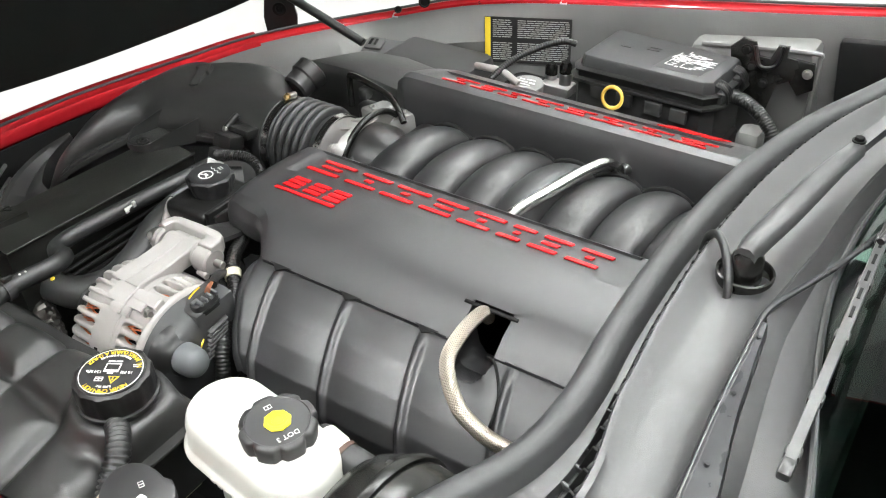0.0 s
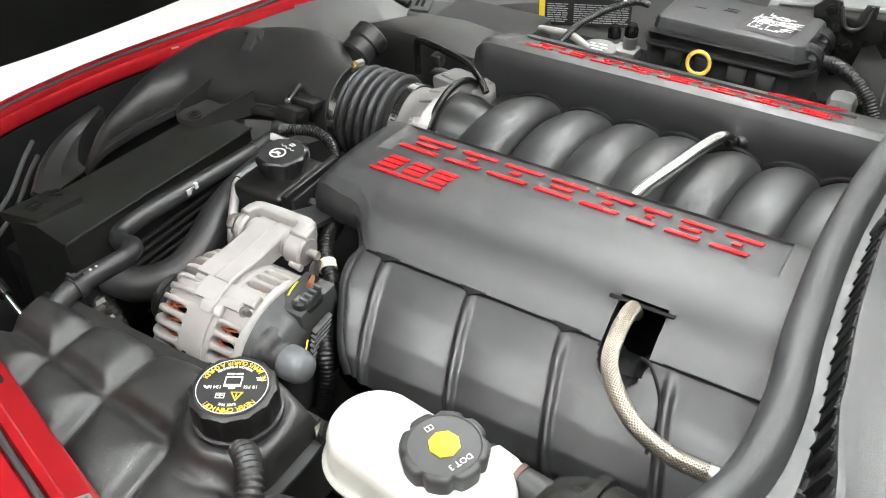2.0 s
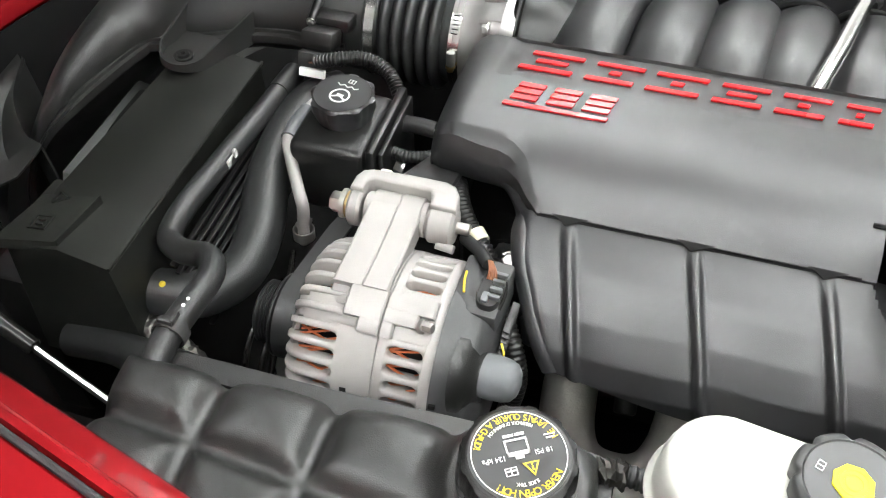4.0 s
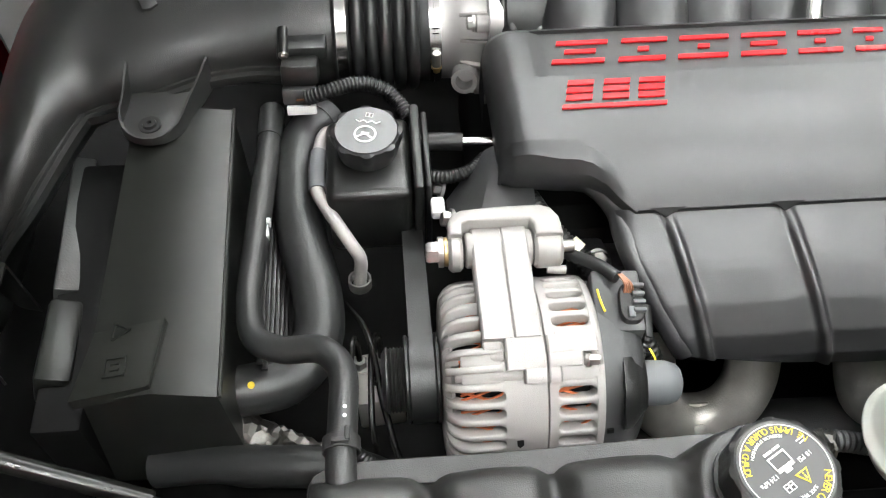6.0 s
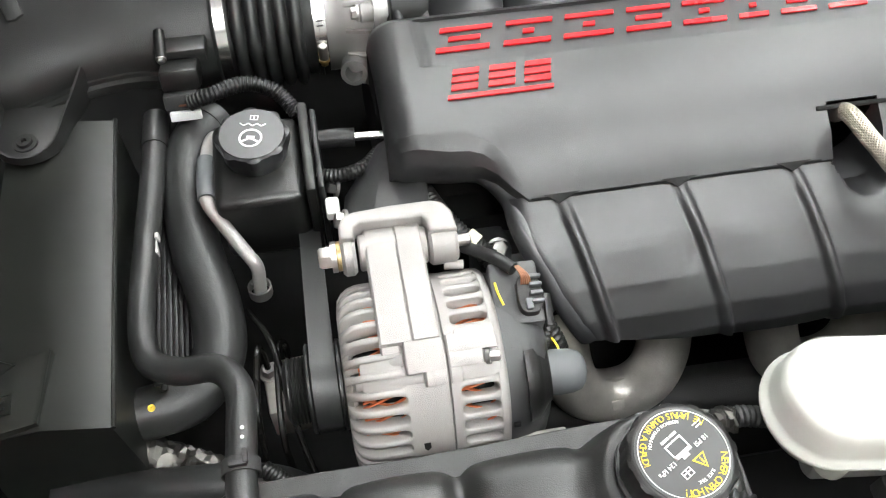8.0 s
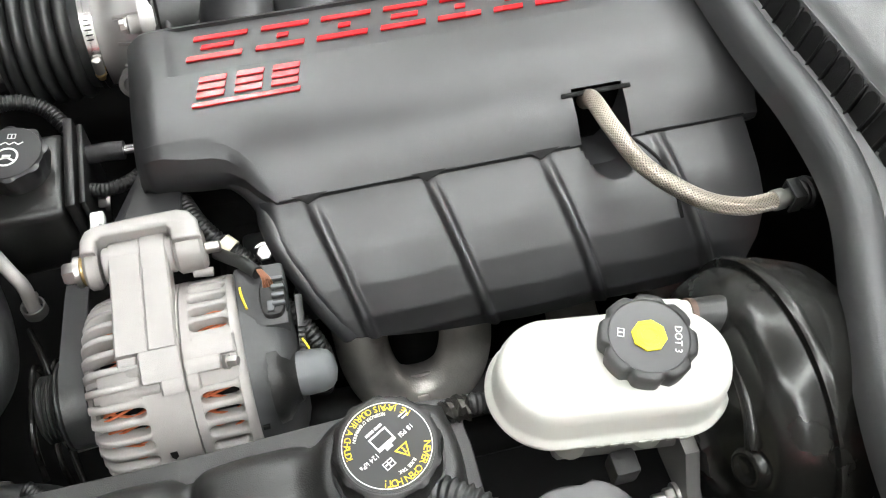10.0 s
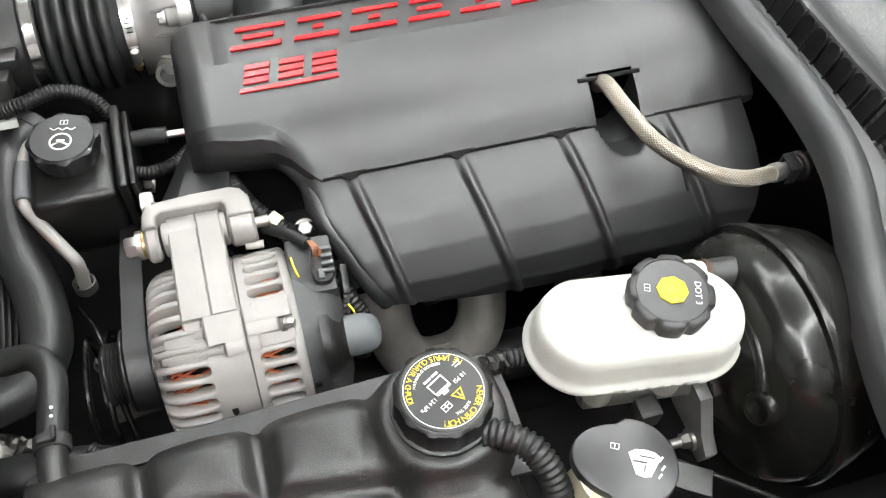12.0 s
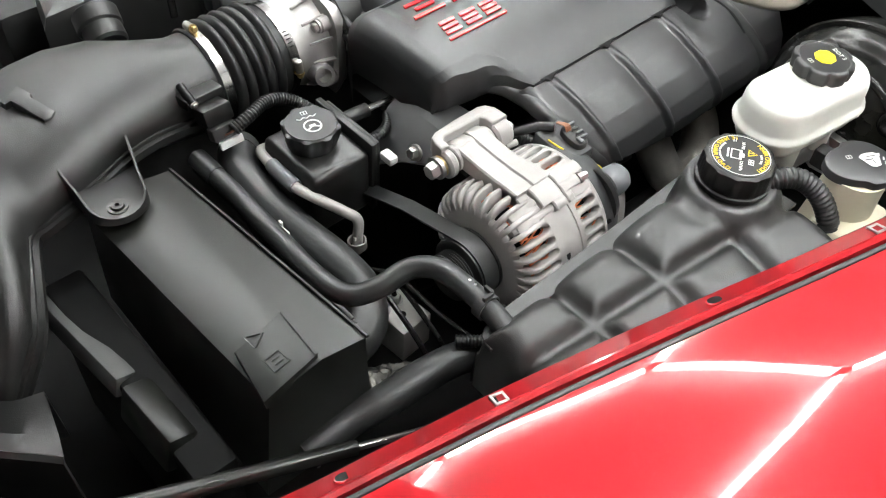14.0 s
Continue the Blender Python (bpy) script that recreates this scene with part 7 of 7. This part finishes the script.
bo = thing("brake_booster", (0.24, -0.59, 0.66), "gloss black round brake booster drum", "brake booster")
BO = (-0.59, 0.765)
bm = B()
lathe(bm, (0.135, *BO), (1, 0, 0), [(0, 0.03), (0.002, 0.045), (0.006, 0.055), (0.014, 0.075), (0.022, 0.098), (0.03, 0.112), (0.045, 0.119), (0.060, 0.121)], 64)
part("front_shell", bm, GLOSSBLACK, bo, "", 60)
bm = B()
lathe(bm, (0.195, *BO), (1, 0, 0), [(0, 0.121), (0.001, 0.127), (0.006, 0.1285), (0.012, 0.127), (0.013, 0.123), (0.03, 0.122), (0.06, 0.112), (0.075, 0.08), (0.08, 0.04)], 64)
part("rear_shell", bm, GLOSSBLACK, bo, "", 60)
bm = B()
tube(bm, [(0.150 + 0.006 * math.sin(math.pi * k / 12), BO[0] + 0.084 * math.sin(radians(44 - 86 * k / 12)), BO[1] + 0.084 * math.cos(radians(44 - 86 * k / 12))) for k in range(13)], 0.0062, 12, 2)
part("pressed_rib", bm, GLOSSBLACK, bo, "", 60)
bm = B()
q = Vector((0.150, BO[0] - 0.066, BO[1] + 0.046))
lathe(bm, q, (-1, -0.15, 0.25), [(-0.004, 0.0185), (0.004, 0.0175), (0.007, 0.0145), (0.0072, 0.011), (0.005, 0.009), (0.005, 0.001)], 32)
part("pressed_boss", bm, GLOSSBLACK, bo, "", 60)
cv = thing("check_valve", (0.13, -0.532, 0.84), "white plastic booster check valve with brown ring", "valve")
bm = B()
lathe(bm, (0.106, -0.533, 0.857), (1, -0.16, -0.15), [(0, 0.010), (0.003, 0.0135), (0.022, 0.0140), (0.025, 0.0128), (0.030, 0.0128)], 28)
part("body", bm, WHITEPL, cv)
bm = B()
lathe(bm, (0.1345, -0.5375, 0.8528), (1, -0.16, -0.15), [(0, 0.0125), (0, 0.0145), (0.005, 0.0145), (0.005, 0.0125)], 28, hollow=True)
part("grommet_ring", bm, BROWN, cv)
bm = B()
lathe(bm, (0.139, -0.538, 0.852), (1, -0.16, -0.15), [(0, 0.0135), (0.008, 0.0150), (0.03, 0.018)], 28)
part("seat", bm, RUBBER, cv)
hose("vacuum_hose", [(0.108, -0.530, 0.856), (0.100, -0.526, 0.845), (0.098, -0.520, 0.81), (0.102, -0.505, 0.76), (0.12, -0.49, 0.70)], 0.010, RUBBER, "black rubber vacuum hose from the booster valve")

# ---- washer reservoir ----
OFF = Vector((-0.009, -0.008, 0.004))
wr = thing("washer_reservoir", (0.005, -0.68, 0.72), "ivory washer fluid reservoir neck with black lid", "reservoir")
bm = B()
lathe(bm, (0.0, -0.682, 0.70), (0, 0, 1), [(0, 0.045), (0.08, 0.036), (0.12, 0.034), (0.138, 0.034)], 32)
box(bm, (-0.01, -0.70, 0.74), (0.09, 0.06, 0.10), 0.01)
part("neck", bm, IVORY, wr)
bm = B()
lid = [(p[0] * (1.0 if p[0] > 0 else 1.25), p[1] * (1.0 if p[0] > -0.01 else 0.86)) for p in oval(0.038, 0.037, 2.0, 40)]
WM = Matrix.Translation((0.008, -0.680, 0.836)) @ pose(0, 0, 0, 0, 0, -28)
prism(bm, lid, 0, 0.012, WM, 0.003)
wl = part("lid", bm, CAPFACE, wr, "black plastic lid with white washer symbol")
bm = B()
prism(bm, [(0.03, -0.010), (0.066, -0.013), (0.066, 0.010), (0.03, 0.012)], 0, 0.006, WM, 0.002)
part("lid_tab", bm, PLASTIC, wl)
WF = (0.008, -0.680, 0.8483)
UPW = (0.45, 0.9)
bm = B()
m_ = on_disc(WF, UPW, 0.010, -0.001)
prism(bm, [(-0.013, 0.008), (-0.008, 0.0115), (0.0, 0.0125), (0.008, 0.0115), (0.013, 0.008), (0.006, -0.009), (0.0, -0.0105), (-0.006, -0.009)], 0, 0.0004, m_)
for k in range(3):
    bars(bm, on_disc(WF, UPW, 0.023 + 0.002 * (k % 2), 0.006 - 0.007 * k, 60), [(-0.0025, -0.0008, 0.0025, 0.0008)])
m_ = on_disc(WF, UPW, -0.014, 0.010)
bars(bm, m_, [(-0.0036, -0.0026, -0.003, 0.0026), (0.003, -0.0026, 0.0036, 0.0026), (-0.0036, 0.002, 0.0036, 0.0026), (-0.0036, -0.0026, 0.0036, -0.002), (-0.0004, -0.0026, 0.0004, 0.0026)])
part("washer_symbol", bm, WHITEINK, wl)
bm = B()
m_ = on_disc(WF, UPW, 0.010, -0.001) @ Matrix.Translation((0, 0, 0.0004))
bars(bm, m_, [(-0.009, 0.001, 0.002, 0.0026), (-0.004, 0.006, 0.008, 0.0072), (0.0, -0.006, 0.0012, 0.0)], 0.0003)
part("symbol_gaps", bm, CAPFACE, wl)
hose("bonnet_cable", [(0.04, -0.66, 0.80), (0.10, -0.70, 0.79), (0.16, -0.74, 0.78), (0.22, -0.77, 0.76)], 0.003, GLOSSBLACK, "thin black cable beside the booster", "cable")

# ---- braided hose ----
OFF = Vector((0, 0, 0))
bh = thing("braided_hose", (0.2, -0.4, 0.8), "stainless braided hose from the cover slot to a fitting", "hose")
HP = [(0.134, -0.290, 0.838), (0.134, -0.305, 0.855), (0.137, -0.350, 0.862), (0.149, -0.398, 0.862), (0.186, -0.436, 0.853), (0.226, -0.447, 0.842), (0.264, -0.443, 0.833)]
# core under the strands, coloured darker to paint in the weave's shaded valleys
bm = B()
tube(bm, HP, 0.00795, 24, 12)
part("liner", bm, BRAIDGAP, bh)
# crossing wire strands, each going over and under
bm = B()
hp = curve_points(HP, 200)
acc, up_, frames_ = 0.0, None, []
for i, p in enumerate(hp):
    d = (hp[min(i + 1, len(hp) - 1)] - hp[max(i - 1, 0)]).normalized()
    up_ = frame_of(d)[0] if up_ is None else (up_ - d * up_.dot(d)).normalized()
    if i:
        acc += (p - hp[i - 1]).length
    frames_.append((p, up_, d.cross(up_), acc))
NS = 16
for sg_ in (-1, 1):
    for k in range(NS):
        rings = []
        for p, ux, uy, L in frames_:
            a = 2 * math.pi * k / NS + sg_ * L * 110
            r = 0.0080 + 0.00008 * sg_ * math.cos(L * 110 * NS)
            e = ux * math.cos(a) + uy * math.sin(a)
            g = (ux * -math.sin(a) + uy * math.cos(a))
            rings.append([p + e * (r - 0.0002) - g * 0.0010, p + e * (r + 0.00035) - g * 0.0005, p + e * (r + 0.00035) + g * 0.0005, p + e * (r - 0.0002) + g * 0.0010])
        loft(bm, rings)
tagged(part("braid", bm, BRAID, bh, "woven stainless wire"), kind="stuff")
bm = B()
d = Vector((1, 0.12, -0.1))
lathe(bm, (0.262, -0.4430, 0.8335), d, [(0, 0.0098), (0.010, 0.0098), (0.010, 0.008), (0.02, 0.008)], 24)
part("end_ferrule", bm, ZINC, bh)
bm = B()
for sx in (-1, 1):
    box(bm, (0.283, -0.441 + 0.0095 * sx, 0.832), (0.012, 0.003, 0.022), 0.001)
box(bm, (0.283, -0.441, 0.8435), (0.012, 0.022, 0.003), 0.001)
part("lock_clip", bm, RUBBER, bh)
bm = B()
lathe(bm, (0.288, -0.440, 0.831), d, [(0, 0.010), (0.003, 0.013), (0.006, 0.013), (0.008, 0.0155), (0.012, 0.0155), (0.014, 0.012), (0.05, 0.012)], 24)
part("fitting", bm, PLASTIC, bh)

# ---- passenger side ----
OFF = Vector((0.0, 0.016, -0.013))
fb = thing("fuse_box", (-0.01, 0.56, 0.70), "black underhood fuse box with hinged lid", "fuse box")
OFF0 = Vector((0.0, 0.016, -0.013))


def box_z(x, y):
    """Drop of the tilted lid at (x, y) from its highest edge."""
    return 0.03 * x - 0.09 * (y - 0.50)


def box_ring(d, z):
    corners = [(-0.137 - d, 0.520), (-0.131 - d * 0.5, 0.513 - d), (0.106 + d * 0.5, 0.491 - d), (0.119 + d, 0.500), (0.122 + d, 0.640), (0.114 + d * 0.5, 0.648 + d), (-0.133 - d * 0.5, 0.684 + d), (-0.139 - d, 0.678)]
    return [Vector((x, y, z + box_z(x, y))) - OFF0 for x, y in corners]


def box_shell(name, rings, m_, parent, label=""):
    bm = B()
    loft(bm, [box_ring(d, z) for d, z in rings])
    return part(name, bm, m_, parent, label, 30)


box_shell("base", [(0.014, 0.60), (0.014, 0.746), (0.010, 0.750)], MATT, fb)
box_shell("lower_lip", [(0.018, 0.741), (0.026, 0.743), (0.0275, 0.746), (0.0265, 0.7495), (0.018, 0.751)], DUCT, fb, "raised moulded lip")
box_shell("rim", [(0.015, 0.749), (0.016, 0.762), (0.021, 0.764), (0.0215, 0.767), (0.012, 0.769)], PLASTIC, fb)
fl = box_shell("lid", [(0.010, 0.766), (0.008, 0.768), (0.0045, 0.786), (0.0015, 0.7905), (-0.0015, 0.792)], SEALM, fb, "grained grey-black lid with bevelled edge")
top_m = Matrix(((1, 0, 0, 0.0), (0, 1, 0, 0.58 - 0.016), (0.03, -0.09, 1, 0.7924 + box_z(0, 0.58) + 0.013), (0, 0, 0, 1)))
sm = top_m @ Matrix.Translation((0.052, -0.008, 0)) @ pose(0, 0, 0, 0, 0, -6)
bm = B()
bars(bm, sm, [(-0.046, -0.058, 0.046, 0.058)], 0.0005)
part("diagram_sticker", bm, CAPFACE, fl, "clear sticker with pale fuse diagram")
rr = random.Random(8)
bm = B()
cells = []
for i in range(95):
    x, y = rr.uniform(-0.042, 0.030), rr.gauss(0.006, 0.024)
    w, h = rr.choice(((0.014, 0.0022), (0.0022, 0.014), (0.010, 0.004), (0.006, 0.006), (0.020, 0.0018)))
    if abs(y) < 0.044:
        cells.append((x, y, x + w, y + h))
bars(bm, sm @ Matrix.Translation((0, 0, 0.0006)), cells, 0.0004)
part("diagram_print", bm, WHITEINK, fl, "worn white print")
for cells in ([(-0.095, 0.010, -0.075, 0.013), (-0.095, 0.010, -0.092, 0.018)], [(-0.045, 0.018, -0.020, 0.021), (-0.045, 0.032, -0.020, 0.035), (-0.045, 0.018, -0.042, 0.035)]):
    bm = B()
    bars(bm, top_m, cells, 0.0008)
    part("moulded_mark", bm, PLASTIC, fl)
for y0, z0 in ((0.596, 0.772), (0.508, 0.778)):
    for k in range(4):
        bm = B()
        y = y0 + 0.0075 * k - 0.016
        tube(bm, [(0.118, y, z0 + 0.022), (0.136, y, z0 + 0.018), (0.147, y, z0 + 0.006), (0.149, y, z0 - 0.010)], 0.0024, 6, 3)
        part("latch_rib", bm, PLASTIC, fb)
    bm = B()
    box(bm, (0.136, y0 - 0.004, z0), (0.014, 0.042, 0.022), 0.003)
    part("latch_block", bm, MATT, fb)
for x in (-0.09, -0.035, 0.025, 0.075):
    bm = B()
    box(bm, (x, 0.497 - 0.09 * x - 0.034, 0.742), (0.032, 0.010, 0.026), 0.002, Euler((0, 0, -0.09)).to_matrix())
    part("front_clip", bm, DUSTY if x > 0 else MATT, fb)
dp = thing("dipstick", (-0.02, 0.376, 0.72), "yellow looped oil dipstick handle", "dipstick")
bm = B()
rings = []
for k in range(24):
    a = 2 * math.pi * k / 24
    c = Vector((-0.02 + 0.0185 * math.cos(a), 0.372 + 0.004 * math.sin(a), 0.791 + 0.0185 * math.sin(a)))
    rad = Vector((math.cos(a), 0.25 * math.sin(a), math.sin(a))).normalized()
    tn = Vector((-0.25, 1, 0)).normalized()
    rings.append([c + rad * 0.0034 * math.cos(b) + tn * 0.0034 * math.sin(b) for b in [j * math.pi / 5 for j in range(10)]])
rings.append(rings[0])
loft(bm, rings, caps=False)
bmesh.ops.remove_doubles(bm, verts=bm.verts, dist=0.0001)
part("loop", bm, mat("dipstick_yellow", (0.72, 0.45, 0.08), 0.4), dp)
bm = B()
tube(bm, [(-0.02, 0.376, 0.772), (-0.02, 0.372, 0.74), (-0.018, 0.36, 0.68)], 0.004, 8)
part("stem", bm, ZINC, dp)
ac = thing("refrigerant_fitting", (-0.19, 0.42, 0.70), "aluminium refrigerant pipe fitting with black caps", "fitting")
bm = B()
box(bm, (-0.222, 0.565, 0.665), (0.070, 0.045, 0.050), 0.008)
cyl(bm, (-0.206, 0.565, 0.68), (-0.206, 0.565, 0.715), 0.013, 16, 0.002)
cyl(bm, (-0.243, 0.574, 0.68), (-0.243, 0.574, 0.702), 0.012, 16, 0.002)
part("block", bm, ALUDULL, ac)
for x, y, z in ((-0.206, 0.565, 0.715), (-0.243, 0.574, 0.700)):
    bm = B()
    lathe(bm, (x, y, z), (0, 0, 1), [(0, 0.013), (0.016, 0.013), (0.020, 0.010), (0.024, 0.009)], 16)
    part("valve_cap", bm, GLOSSBLACK, ac)
hose("refrigerant_line", [(-0.27, 0.37, 0.765), (-0.255, 0.42, 0.785), (-0.225, 0.47, 0.80), (-0.185, 0.50, 0.812), (-0.160, 0.51, 0.808)], 0.006, PLASTIC, "black corrugated refrigerant line", "pipe", rib=0.0008, pitch=0.005)
oc = thing("coolant_bottle_cap", (-0.25, 0.38, 0.75), "pale grey filler cap behind the cover", "cap")
bm = B()
lathe(bm, (-0.209, 0.406, 0.735), (0, -0.08, 1), [(0, 0.03), (0.018, 0.033), (0.023, 0.032), (0.025, 0.028)], 32)
disc = part("disc", bm, CASTDULL, oc)
bm = B()
bars(bm, Matrix.Translation((-0.209, 0.406, 0.7612)) @ pose(0, 0, 0, 4.5), [(-0.018, 0.004, -0.008, 0.007), (-0.004, 0.006, 0.014, 0.009), (-0.020, -0.004, 0.002, -0.001), (0.006, -0.005, 0.018, -0.001), (-0.012, -0.013, 0.012, -0.010)], 0.0005)
part("print", bm, WHITEINK, disc, "worn white print")
hose("metal_coolant_pipe", [(-0.33, 0.42, 0.76), (-0.30, 0.40, 0.772), (-0.26, 0.40, 0.772), (-0.22, 0.39, 0.76)], 0.007, ALU, "bright aluminium pipe behind the passenger cover", "pipe")
hose("fuse_box_loom", [(0.150, 0.520, 0.770), (0.175, 0.508, 0.774), (0.210, 0.490, 0.764), (0.240, 0.472, 0.743), (0.262, 0.458, 0.71)], 0.011, PLASTIC, "ribbed black cable loom from the fuse box", "cable", rib=0.0015, pitch=0.005)
bm = B()
box(bm, (0.200, 0.490, 0.708), (0.046, 0.05, 0.06), 0.016)
solo("sensor_housing", bm, CASTDULL, "dull metal housing below the fuse box", "housing")
# tray coloured near-black for the shade below the fuse box
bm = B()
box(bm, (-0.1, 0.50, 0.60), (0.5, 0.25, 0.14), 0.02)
solo("battery_tray", bm, DARK, "tray under the fuse box, coloured near-black as depth shade", "tray")
bm = B()
box(bm, (-0.47, 0.45, 0.66), (0.22, 0.2, 0.14), 0.02)
solo("canister", bm, MATT, "matt black canister by the inner fender", "canister")
